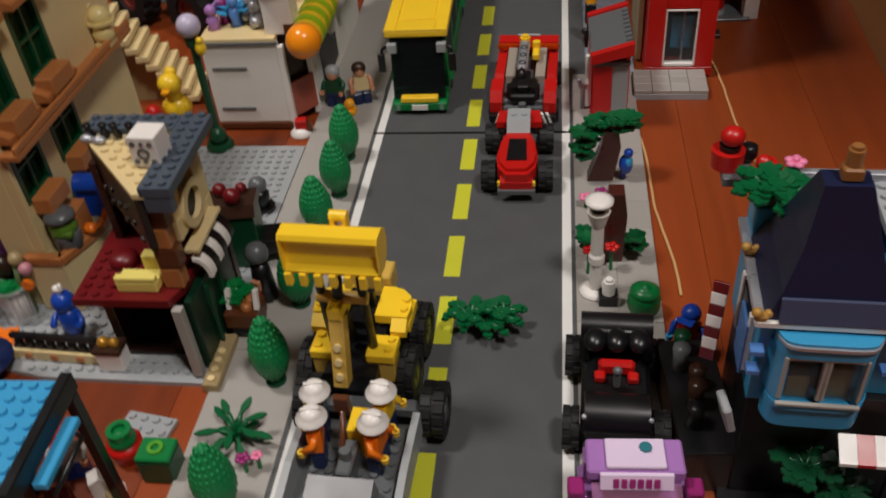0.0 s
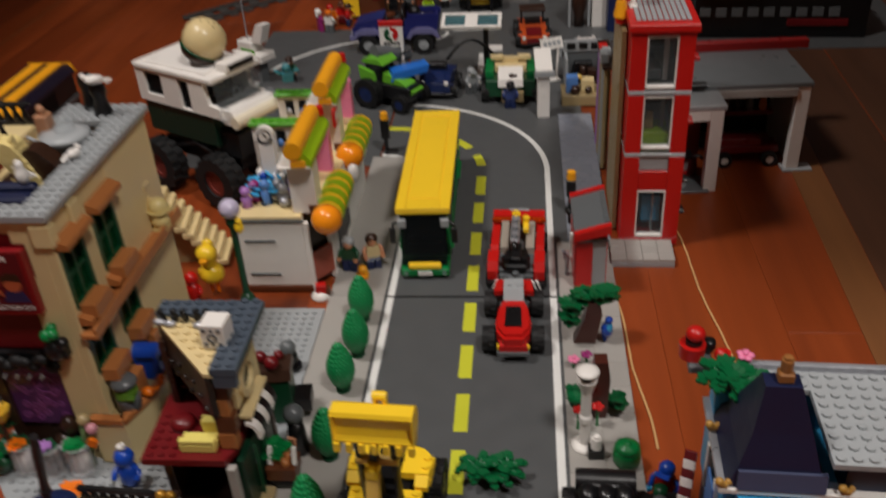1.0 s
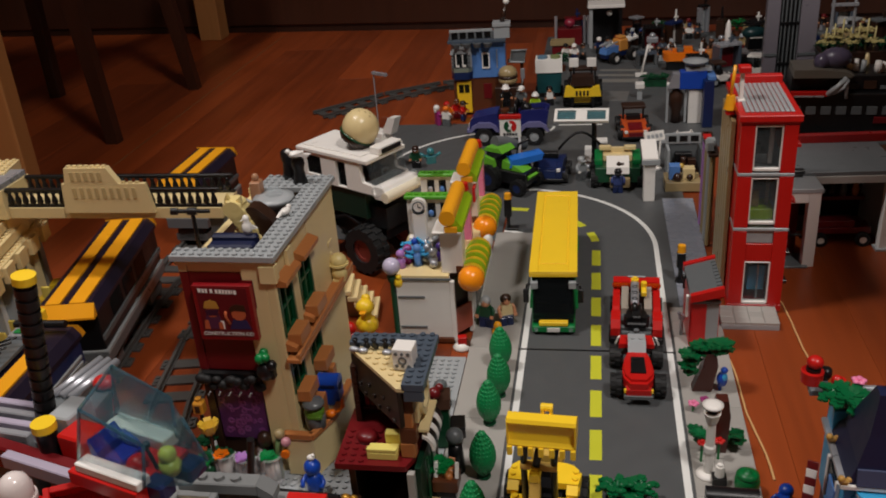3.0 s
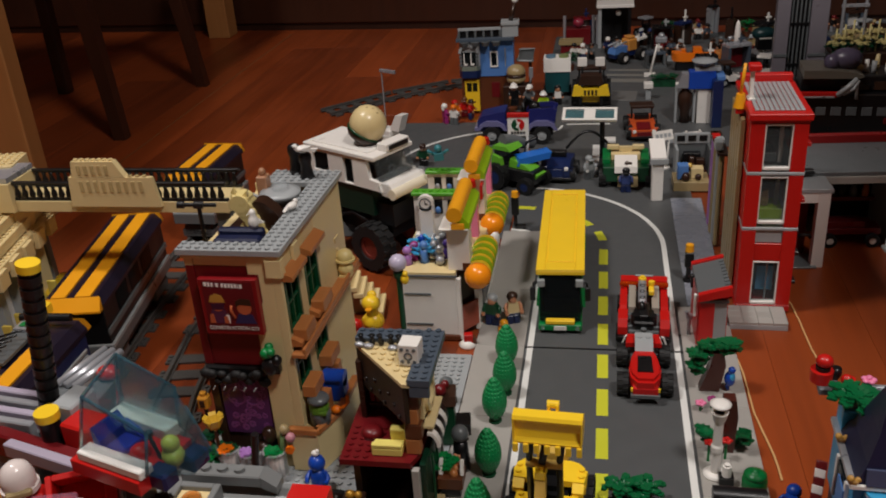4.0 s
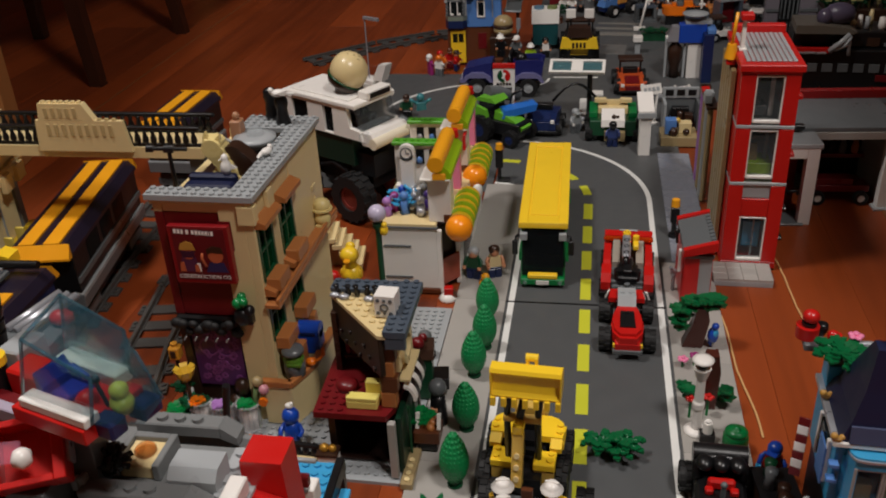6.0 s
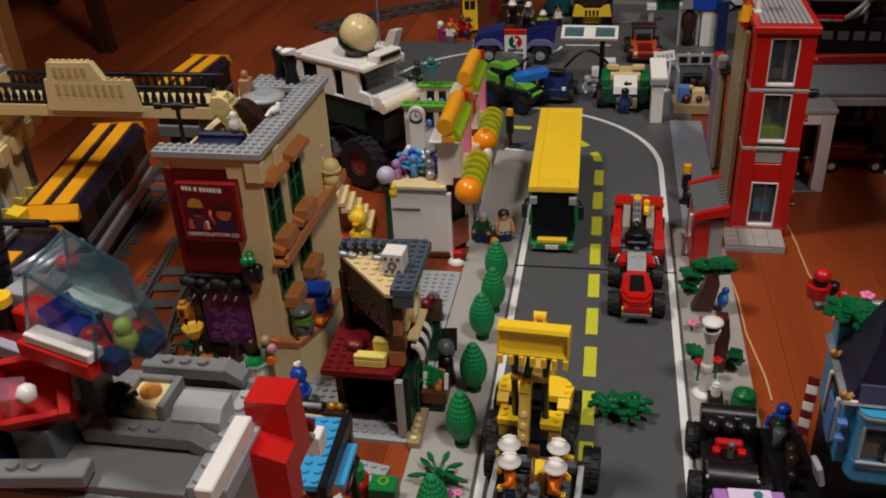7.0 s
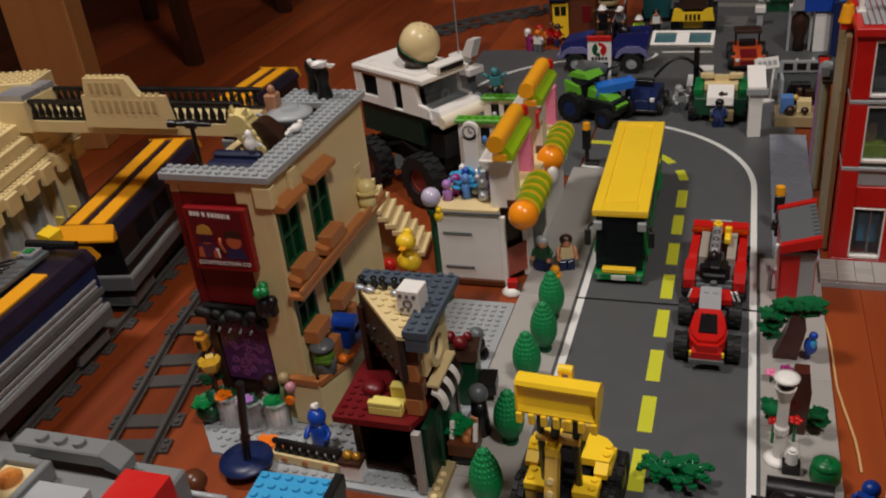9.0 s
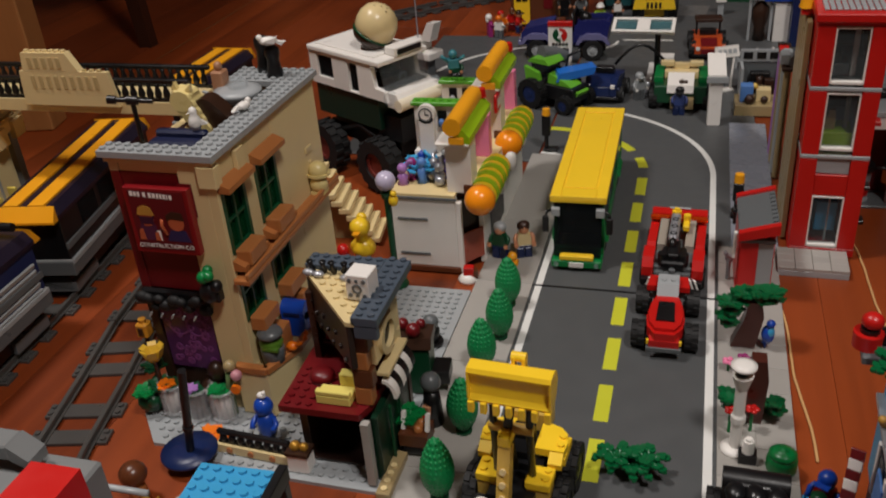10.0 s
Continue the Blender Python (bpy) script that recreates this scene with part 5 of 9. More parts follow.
def bench():
    b = thing("toy_bench", "black toy bench fence with tan blocks on the base plate", "toy fence", -243, -267, 1.5, -4)
    m = Mesh().box(-30, 30, -2, 2, 16, 20, 0.6).box(-30, 30, -2, 2, 8, 10)
    part("rail", m, BLACK, b)
    for k in range(8):
        part("post", Mesh().lathe(-26 + 7.4 * k, 0, [(1.6, 8), (3, 12), (1.6, 17)], 8), BLACK, b)
    part("footing", Mesh().box(-32, 34, -4, 4, 0, 8), TAN, b)
    for k in range(3):
        part("footing_dot", Mesh().cyl(4, -20 + 18 * k, -5, -3.9, 2.5, axis="y"), NOUGAT, b)
    e = thing("toy_crate", "white and brown toy crate near the shop pillar", "toy crate", -204, -272, 1.5, 0)
    part("box", Mesh().box(-8, 8, -6, 6, 0, 15), WHITE, e)
    part("lid", Mesh().box(-9, 9, -7, 7, 15, 18), DARKBROWN, e)
    part("contents", Mesh().ball(-3, 0, 20, 4).ball(4, 0, 20, 3.4), GOLD, e)
    single("toy_leaf_pile", leaf_cluster(Mesh(), 0, 0, 0, 9, 6, 21, 0.3), ORANGE, "orange toy leaf pile on the base plate", "toy plant", -284, -260, 2.5)
    f = Mesh().paint(BROWN).ball(0, 0, 26, 10, 1, 1, 0.9).ball(-4, 4, 18, 8).paint(GOLD).tube([(6, -6, 14), (14, -12, 8), (20, -10, 12)], 2.5)
    f.paint(NOUGAT).lathe(0, 0, [(8, 0), (6, 14), (5, 20)], 10)
    single("toy_figure", f, None, "toy figure with bushy brown hair and a gold horn", "toy figure", -308, -322, FLOOR_Z, 10)
    single("toy_white_ring", Mesh().ring(0, 0, 0, 7, 20, 15, 24), GREY, "pale grey toy ring on the floor", "toy", -262, -330, FLOOR_Z)


bench()


def blue_table():
    t = thing("toy_blue_deck", "studded bright blue toy deck raised on pillars", "toy deck", -186, -394, FLOOR_Z, 2)
    part("deck", Mesh().plate(-24, 24, -40, 24, 94, 99), AZURE, t)
    for x in (-18,):
        for y in (-34, 18):
            part("leg", Mesh().box(x - 4, x + 4, y - 4, y + 4, 0, 93.8), BLACK, t)
    part("rail", Mesh().box(24.2, 30, -44, 26, 92, 103, 0.6), BLACK, t, "black rail along the deck edge")
    part("rail_leg", Mesh().box(24.4, 29.8, 18, 24, 0, 91.8), BLACK, t)
    part("side_strip", Mesh().box(30.2, 37, -30, 8, 88, 92, 0.5), AZURE, t)
    part("strip_rail", Mesh().tube([(30, 4, 90), (38, 2, 84), (38, -30, 84)], 1.4), BLACK, t)


blue_table()


def small_things_front():
    g = thing("toy_green_cube", "green toy cube with a pale ring on top", "toy cube", -146, -348, FLOOR_Z)
    part("cube", Mesh().box(-10, 10, -8, 8, 0, 18, 1), DARKGREEN, g)
    part("top", Mesh().box(-10, 10, -8, 8, 18.2, 21, 1), GREEN, g)
    part("ring", Mesh().ring(0, 0, 21, 22.5, 4.6, 2.4, 16), BRIGHTGREEN, g)
    h = thing("toy_red_pot", "red toy pot with a green round plant", "toy pot", -170, -339, FLOOR_Z)
    part("pot", Mesh().lathe(0, 0, [(7, 0), (10, 10), (10, 14)], 14), RED, h)
    part("plant", Mesh().ball(0, 0, 17, 8, 1, 1, 0.8).ring(0, 0, 20, 25, 7, 4), GREEN, h)
    figure("toy_figure", "toy figure with a red cap under the deck edge", -196, -352, FLOOR_Z, 20, WHITE, BLUE, SKIN, None, RED)
    single("toy_white_wedge", Mesh().prism([(0, 0), (16, 0), (6, 20), (0, 18)], 0, 9, "y"), WHITE, "white toy wedge on the floor", "toy brick", -176, -372, FLOOR_Z, 30)
    single("toy_white_wedge", Mesh().prism([(0, 0), (12, 0), (4, 16)], 0, 9, "y"), TAN, "cream toy wedge on the floor", "toy brick", -164, -382, FLOOR_Z, 40)
    figure("toy_figure", "toy figure in dark clothes beside the deck", -190, -376, FLOOR_Z, -30, DARKRED, BLACK, SKIN, None, DARKBROWN, "hair")
    single("toy_plate_offcut", Mesh().plate(-16, 16, -12, 12, 0, 3.2), GREY, "loose light grey toy plate on the floor", "toy plate", -168, -322, FLOOR_Z, -10)


small_things_front()


# ---- bookshop with the slate roof ----
def bookshop():
    b = thing("toy_bookshop", "brown and tan toy shop with a slate studded roof", "toy building", -167, -237, 2.5, 0)
    b.scale = (1, 0.96, 0.92)
    back, front, left, right = 36, -33, -38, 28
    part("ground_back", Mesh().box(left, right, back - 6, back, 0, 58), DARKBROWN, b)
    part("ground_left", Mesh().box(left, left + 6, front + 8, back - 6.2, 0, 58), DARKBROWN, b)
    # dark sheet added for the shade under the upper floor
    part("ground_floor", Mesh().box(left + 6.2, right - 6.2, front + 6, back - 6.2, 0, 1.8), SHADEBROWN, b, "dark sheet standing for shade on the shop floor")
    part("ground_right", Mesh().box(right - 6, right - 1, -37.6, back - 6.2, 0, 60), plastic("deep_green_plastic", 10, 46, 30), b, "deep green shop side")
    part("front_pillar", Mesh().box(right - 11, right - 5, -46, -40, 0, 60), STONE, b, "pale corner pillar")
    part("side_step", Mesh().box(right - 2, right + 8, front - 24, front + 22, -2, 5, 0.6), DARKTAN, b, "long tan step")
    for k in range(4):
        part("step_stud", Mesh().cyl(right + 3, front - 19 + 8 * k, 5, 6.7, 2.4, n=10), TAN, b)
    part("door_frame", Mesh().box(right, right + 2, front + 14, front + 17, 5.2, 56), DARKGREEN, b)
    part("door_frame", Mesh().box(right, right + 2, front + 34, front + 37, 5.2, 56), DARKGREEN, b)
    part("upper_floor", Mesh().prism([(-43, -43), (right - 12, -43), (right - 7, -30), (right - 3, back), (-45, back)], 60.2, 66, "z"), DARKRED, b, "dark red upper floor")
    stud = Mesh()
    for i in range(8):
        for k in range(6):
            if i < 3 or k > 3:
                stud.cyl(-38 + 8 * i, -38 + 8 * k, 66, 67.6, 2.4, n=8)
    part("floor_studs", stud, DARKRED, b)
    part("floor_knob", Mesh().lathe(-23, -8, [(9, 66), (9, 71), (6, 74)], 16), DARKRED, b, "dark red round seat")
    PALE = plastic("pale_yellow_plastic", 236, 220, 120)
    part("sofa", Mesh().box(-17, 8, -36, -22, 66.2, 74, 0.8).box(-17, 8, -36, -31, 74.2, 78, 0.6).box(-4, 10, -21.8, -14, 66.2, 84, 0.8), PALE, b, "pale yellow sofa")
    for k, z in enumerate((66.4, 82.4, 98.4, 114.4)):
        part("corner_brick", Mesh().box(right - 17, right - 5 + 2 * (k % 2), front + 1, front + 11, z, z + 15.6, 0.8), BROWN if k % 2 else NOUGAT, b)
    for z in (96.4, 112.4):
        part("wall_brick", Mesh().box(right - 8, right - 2, front + 11.2, front + 24, z, z + 15.6, 0.5), TAN, b)
        part("wall_brick", Mesh().box(right - 8, right - 2, back - 22, back - 6.2, z, z + 15.6, 0.5), TAN, b)
    part("wall_brick", Mesh().box(right - 8, right - 2, back - 22, back - 6.2, 64.4, 96.2, 0.5), TAN, b)
    part("arch", Mesh().at(right - 3, 0, 110).ring(0, 0, -3, 4, 16, 10.5, 22, "x"), TAN, b, "round window arch")
    part("arch_pane", Mesh().at(right - 3, 0, 110).cyl(0, 0, -1, 0.5, 10.2, n=20, axis="x"), SMOKE, b)
    part("window_ledge", Mesh().box(right - 4, right + 5, front + 12, front + 56, 86, 89), TAN, b, "tan ledge above the awning")
    part("back_wall", Mesh().box(left, right - 8.2, back - 6, back, 64.4, 128), DARKBROWN, b)
    part("left_wall", Mesh().box(left, left + 5, back - 20, back - 6.2, 64.4, 128), DARKBROWN, b)
    for k in range(3):
        part("shelf", Mesh().box(left + 6, right - 14, back - 16, back - 6.2, 78 + 18 * k, 80 + 18 * k), DARKBROWN, b)
    rnd = random.Random(3)
    for k in range(10):
        part("book", Mesh().box(left + 8 + 4.6 * k, left + 11.6 + 4.6 * k, back - 14, back - 7, 80.2, 80.2 + rnd.uniform(9, 15), 0.3), (DARKRED, BROWN, NOUGAT, DARKBROWN)[k % 4], b)
    # attic floor, cut across the corner, with a dark board below its cut edge
    cut = [(-38, 22), (14, -38)]
    ang = math.degrees(math.atan2(cut[1][1] - cut[0][1], cut[1][0] - cut[0][0]))
    n = math.hypot(cut[1][0] - cut[0][0], cut[1][1] - cut[0][1])
    # the board's deeper brown includes the shade on its face
    part("attic_board", Mesh().at(cut[0][0], cut[0][1], 128.2, 0, 0, ang).box(0, n, 0.5, 5, -26, 12.6, 0.5), SHADEBROWN, b, "dark brown board under the attic edge")
    brd = Mesh()
    for k in range(9):
        brd.at(cut[0][0], cut[0][1], 128.2, 0, 0, ang).cyl(-8 - (k % 3) * 7, 6 + 8 * k, -1.2, 0.4, 2.2, n=8, axis="y")
    part("board_studs", brd, SHADEBROWN, b)
    attic = Mesh().prism([(-38, 22), (14, -38), (20, -38), (20, back - 2), (-38, back - 2)], 141, 144.4, "z")
    for i in range(7):
        for j in range(8):
            x, y = -34 + 8 * i, -34 + 8 * j
            if y - 22 > -60 / 52 * (x + 38) + 6 and x < 16 and y < 20:
                attic.cyl(x, y, 144.4, 146.1, 2.4, n=8)
    part("attic_floor", attic, TAN, b, "tan studded attic floor")
    part("gable_tile", Mesh().box(19, 35, -37.6, -32, 131, 141.8, 0.6), SLATE, b)
    part("roof_strip", Mesh().box(18, 36, -38, 40, 142, 149, 0.4).studs(19, 35, -38, 40, 149), SLATE, b, "slate grey studded roof strip")
    part("roof_strip", Mesh().box(-38, 17.8, 24, 40, 144, 149, 0.4).studs(-38, 16, 24, 40, 149), SLATE, b, "slate grey studded roof strip")
    part("roof_back", Mesh().box(-36, 17.8, 36, 39, 128.2, 143.8, 0.5), SLATE, b)
    for k in range(5):
        part("attic_fence_post", Mesh().at(-30 + 8 * k, 20, 144.4, 12, 8 * (k % 2) - 4).lathe(0, 0, [(1.6, 0), (3, 4), (1.4, 8), (2.6, 12)], 7), BLACK, b)
    for k, (x, y) in enumerate(((-32, 16), (-24, 14), (-3, 12))):
        part("pale_knob", Mesh().ball(x, y, 147, 3.2, 1.4, 1, 0.8), PEARL, b)
    # striped rounded awning
    for k in range(6):
        y0 = front + 12 + 7.6 * k
        pts = [(right - 1 + 10 * math.sin(radians(a)), 66 + 16 * math.cos(radians(a))) for a in range(0, 91, 15)] + [(right - 1 + 7.4 * math.sin(radians(a)), 66 + 13 * math.cos(radians(a))) for a in range(90, -1, -15)]
        part("awning_stripe", Mesh().prism(pts, y0, y0 + 7.4, "y"), BLACK if k % 2 else WHITE, b, "black awning stripe" if k % 2 else "white awning stripe")
    v = thing("toy_vent", "white cube-shaped toy vent with a round fan on the roof", "toy vent", -151, -242, 136.8, -4)
    part("cube", Mesh().box(-8.2, 8.2, -8, 8, 0, 19, 0.5), WHITE, v)
    part("fan_ring", Mesh().ring(9, 0, -8.7, -7.9, 3.6, 2.2, 14, "y").cyl(15, -5, -8.6, -7.9, 1.6, n=8, axis="y").cyl(15, 5, -8.6, -7.9, 1.6, n=8, axis="y").cyl(4, -5, -8.6, -7.9, 1.6, n=8, axis="y").cyl(4, 5, -8.6, -7.9, 1.6, n=8, axis="y").cyl(15, 0, -8.6, -7.9, 1.3, n=8, axis="y").cyl(4, 0, -8.6, -7.9, 1.3, n=8, axis="y"), DARKGREY, v)
    c = thing("toy_barrow", "brown toy market cart with white handles and produce", "toy cart", -126, -236, 1.5, 0)
    part("tub", Mesh().box(-12, 10, -10, 10, 8, 20, 0.8), BROWN, c)
    for s in (-1, 1):
        part("handle", Mesh().at(s * 9, -4, 20, -18).box(-1.6, 1.6, -2, 2, 0, 14), WHITE, c)
        part("wheel", Mesh().at(0, s * 6, 5).cyl(0, 0, -8, 8, 5, n=12, axis="x"), BLACK, c)
    part("produce", Mesh().ball(-4, 0, 21, 4).ball(3, 3, 21, 4).ball(2, -4, 21, 3.6), NOUGAT, c)
    part("greens", leaf_cluster(Mesh(), -8, 6, 18, 9, 5, 9, 0.8), GREEN, c)
    m = Mesh().paint(BLACK).lathe(0, 0, [(8, 0), (7, 20), (6, 30)], 12).paint(DARKGREY).ball(0, 0, 38, 8).paint(SKIN).box(-3, 3, -9, -4, 12, 20).paint(RED).box(-6, 2, -10, -5, 6, 11)
    single("toy_figure", m, None, "toy figure with a round dark grey head and dark coat", "toy figure", -123, -206, 1.2, -20)
    a = thing("toy_news_stand", "dark green toy kiosk with red fruit on the base plate", "toy kiosk", -150, -166, 2.5, 8)
    part("body", Mesh().box(-16, 16, -12, 12, 0, 44), DARKGREEN, a)
    part("canopy", Mesh().prism([(-14, 44), (14, 44), (10, 52), (-10, 52)], -18, 18, "x"), DARKBROWN, a)
    part("fruit", Mesh().ball(4, -6, 57, 6).ball(-6, 4, 56, 5).ball(8, 6, 55, 4), DARKRED, a)
    part("counter", Mesh().box(16.2, 30, -10, 10, 8, 20), BLACK, a)
    b2 = thing("toy_grey_bin", "black toy bin with a grey round lid on the base plate", "toy bin", -152, -108, 1.5)
    part("can", Mesh().lathe(0, 0, [(6, 0), (7.5, 14), (5, 18)], 12).cyl(0, 0, 0, 3, 10), BLACK, b2)
    part("lid", Mesh().ball(0, 0, 22, 7), DARKGREY, b2)


bookshop()


# ---- pastry shop with the striped awnings ----
AMBERORANGE = plastic("amber_orange_plastic", 250, 148, 24, 0.15)


def pastry_shop():
    b = thing("toy_pastry_shop", "white toy shop front with lime and orange trim", "toy building", -180, 12, FLOOR_Z + 2, 0)
    part("front", Mesh().box(-42, 22, 0, 8, 6, 80), WHITE, b, "white front wall")
    part("plinth", Mesh().box(-40, 24, -2, 8, 0, 5.8), BROWN, b)
    for z, x1 in ((56, -6), (18, -6)):
        part("drawer_line", Mesh().box(-36, x1, -1.2, -0.1, z, z + 2.4, 0.2), DARKGREY, b, "thin grey grip line")
    part("left_wall", Mesh().box(-42, -36, 8.2, 220, 0, 80), WHITE, b)
    part("street_wall", Mesh().box(38, 43, 30, 220, 0, 80), WHITE, b)
    part("door_frame", Mesh().box(22.2, 27, 0, 6, 0, 76).box(38, 43, 24, 29.8, 0, 76), WHITE, b)
    part("door_sign", Mesh().at(33, 14, 0, 0, 0, 52).box(-15, 15, -1, 1, 8, 40), plastic("faded_red_print", 168, 84, 66), b, "reddish printed door panel")
    part("door_back", Mesh().at(30, 20, 0, 0, 0, 52).box(-18, 18, -1, 1, 4, 76), DARKBROWN, b)
    part("terrace", Mesh().box(-42, 22, -0.5, 110, 80.2, 84).box(22.2, 43, 20, 110, 80.2, 84), TAN, b, "sand coloured terrace")
    part("terrace_edge", Mesh().box(-43, 24, -2, -0.6, 78.6, 81.4), DARKGREY, b, "thin dark grey edge")
    part("terrace", Mesh().box(-42, 43, 110.2, 222, 80.2, 84), TAN, b)
    for y0, top, wt, wx in ((6, 138, 149, -32), (138, 142, 124, -42)):
        part("pillar", Mesh().box(14, 38, y0, y0 + 22, 84.2, top), WHITE, b, "white pillar")
        part("pillar_base", Mesh().box(30, 38.6, y0 - 0.8, y0 + 8, 84.2, 93), BROWN, b)
        part("cornice_slope", Mesh().prism([(26, top), (41, top), (41, top + 6), (30, top + 18), (26, top + 18)], y0 - 10, y0 + 76, "y"), LIME, b, "lime sloped cornice")
        part("cornice_tube", Mesh().at(26, 0, top + 17).cyl(0, 0, y0 - 14, y0 + 72, 8.5, n=18, axis="y"), DEEPYELLOW, b, "orange tube along the cornice")
        part("cornice_end", Mesh().box(22, 36, y0 - 13.4, y0 - 10.2, top + 0.2, top + 7, 0.6), DEEPYELLOW, b)
        part("cornice_knob", Mesh().cyl(32, y0 + 74, top + 14, top + 22, 6, 5, 12), RED, b, "red knob at the cornice end")
        part("cornice_ledge", Mesh().box(8, 40, y0 - 11, y0 + 24, top - 2.2, top - 0.2, 0.5), WHITE, b)
        part("back_wall", Mesh().box(wx, 13.8, y0 + 60, y0 + 68, 84.2, wt - 2), WHITE, b)
        part("lime_top", Mesh().box(wx - 2, 25.8, y0 + 56, y0 + 70, wt - 1.8, wt + 2, 0.6).studs(wx, 24, y0 + 58, y0 + 68, wt + 2), BRIGHTGREEN, b, "green top edge")
        for k in range(3):
            part("window", Mesh().box(wx + 9 + 15 * k, wx + 18 + 15 * k, y0 + 58.6, y0 + 59.8, wt - 24, wt - 7, 0.3), SMOKE, b)
            part("window_toy", Mesh().ball(wx + 13 + 15 * k, y0 + 57, wt - 19, 3.4, 1, 0.8, 1.3, 10), (PEARL, MEDBLUE, PURPLE)[k], b)
        # rounded striped awning with a ball end
        ay = y0 - 12
        for k in range(9):
            part("awning_stripe", Mesh().at(47, 0, 82).cyl(0, 0, ay + 8 + 8 * k, ay + 15.8 + 8 * k, 13.5 + (0.8 if k % 2 else 0), n=20, axis="y"), LIME if k % 2 else YELLOW, b, "rounded lime stripe" if k % 2 else "rounded yellow stripe")
        part("awning_ball", Mesh().ball(47, ay + 4, 82, 14.6, n=20), AMBERORANGE, b, "glossy orange ball end")
        part("arcade_post", Mesh().box(20, 36, y0 + 84, y0 + 96, 84.2, 128), PINK, b)
    part("red_sign", Mesh().box(36, 39, 118, 136, 120, 138), RED, b)
    part("red_sign_print", Mesh().box(39.2, 39.6, 121, 133, 125, 134, 0), WHITE, b)
    for k in range(3):
        part("white_swirl", Mesh().ball(48 + 3 * k, 80 + 40 * k, 60 + 8 * k, 8, 0.8, 1, 1.5), WHITE, b)
    part("shop_window", Mesh().box(43.2, 44, 50, 110, 12, 60, 0), SMOKE, b)
    c = thing("toy_clock_tower", "white toy clock panel with a round dial", "toy clock", -196, 66, FLOOR_Z + 86, 0)
    part("panel", Mesh().box(-8, 8, -3, 3, 0, 58, 1).at(0, 0, 59).cyl(0, 0, -3, 3, 9.4, n=20, axis="y"), WHITE, c)
    part("dial", Mesh().at(0, 0, 59).ring(0, 0, -3.9, -3.1, 6.8, 5.6, 20, "y"), DARKGREY, c, "thin grey rim of the dial")
    part("dial_face", Mesh().at(0, 0, 59).cyl(0, 0, -3.6, -3.1, 5.5, n=20, axis="y"), WHITE, c)
    part("clock_pointer", Mesh().box(-0.4, 0.4, -4.2, -3.7, 58.6, 63, 0).box(0.5, 3.4, -4.2, -3.7, 58.6, 59.4, 0), BLACK, c)
    for x in (-11, 11):
        part("leg", Mesh().box(x - 2.5, x + 2.5, -5, 5, 0, 22 if x < 0 else 18), WHITE, c)
    rnd = random.Random(11)
    spots = [(-214, 32, LAVENDER), (-208, 44, MAGENTA), (-196, 38, MEDBLUE), (-186, 48, PEARL), (-178, 36, PEARL), (-172, 50, PURPLE), (-190, 62, AZURE), (-204, 64, BLUE), (-180, 68, GREY), (-170, 66, PURPLE)]
    for k, (x, y, col) in enumerate(spots):
        m = Mesh()
        h = rnd.uniform(4, 13)
        m.lathe(0, 0, [(6, 0), (4, 4), (5.5, h), (2, h + 4)], 10).ball(0, 0, h + 8, 5)
        if k % 3 == 0:
            m.tube([(0, 0, h + 6), (6, 3, h + 14), (10, 0, h + 16)], 1.8)
        if col is PEARL:
            m.ball(6, 0, 6, 5).ball(-6, 2, 6, 5)
        single("toy_ornament", m, col, {MAGENTA: "magenta", LAVENDER: "lavender", MEDBLUE: "pale blue", BLUE: "blue", PEARL: "silver", PURPLE: "purple", AZURE: "light blue", GREY: "grey"}[col] + " toy ornament on the shop terrace", "toy ornament", x, y, FLOOR_Z + 86, 30 * k, "ornaments on the terrace")
    single("toy_sea_plant", leaf_cluster(Mesh(), 0, 0, 0, 18, 6, 31, 0.8), AZURE, "light blue branching toy plant on the shop terrace", "toy plant", -200, 50, FLOOR_Z + 86)
    single("toy_robot", Mesh().box(-6, 6, -5, 5, 0, 10).ball(0, 0, 15, 5).tube([(-6, 0, 8), (-13, 0, 14)], 2).tube([(6, 0, 8), (13, 0, 12)], 2), TEAL, "small teal toy robot on the upper wall", "toy figure", -205, 205, FLOOR_Z + 86 + 58, 20)
    figure("toy_figure", "toy figure with grey hair in dark green beside the shop", -124, 45, 1.2, -10, DARKGREEN, DARKBLUE, SKIN, None, GREY, "hair")
    figure("toy_figure", "toy figure with dark hair and a pale top by the bus", -101, 50, 1.2, 20, TAN, DARKBLUE, SKIN, SKIN, DARKBROWN, "hair")
    single("toy_duck_feet", Mesh().box(-6, 6, -5, 5, 0, 4, 0.8).ball(0, 2, 8, 5), DEEPYELLOW, "small orange toy by the two figures", "toy", -110, 32, 1.2)
    e = Mesh().paint(WHITE).lathe(0, 0, [(9, 0), (10, 3), (5, 8)], 14).paint(RED).box(-4, 6, -4, 4, 6, 16, 0.6).paint(BROWN).cyl(6, 0, 0, 12, 4)
    single("toy_food_tray", e, None, "small toy food stand with a red top by the shop door", "toy stand", -147, 2, FLOOR_Z, 10)


pastry_shop()


# ---- burger truck on big wheels ----
plastic_rim = plastic("dull_red_plastic", 118, 50, 42)


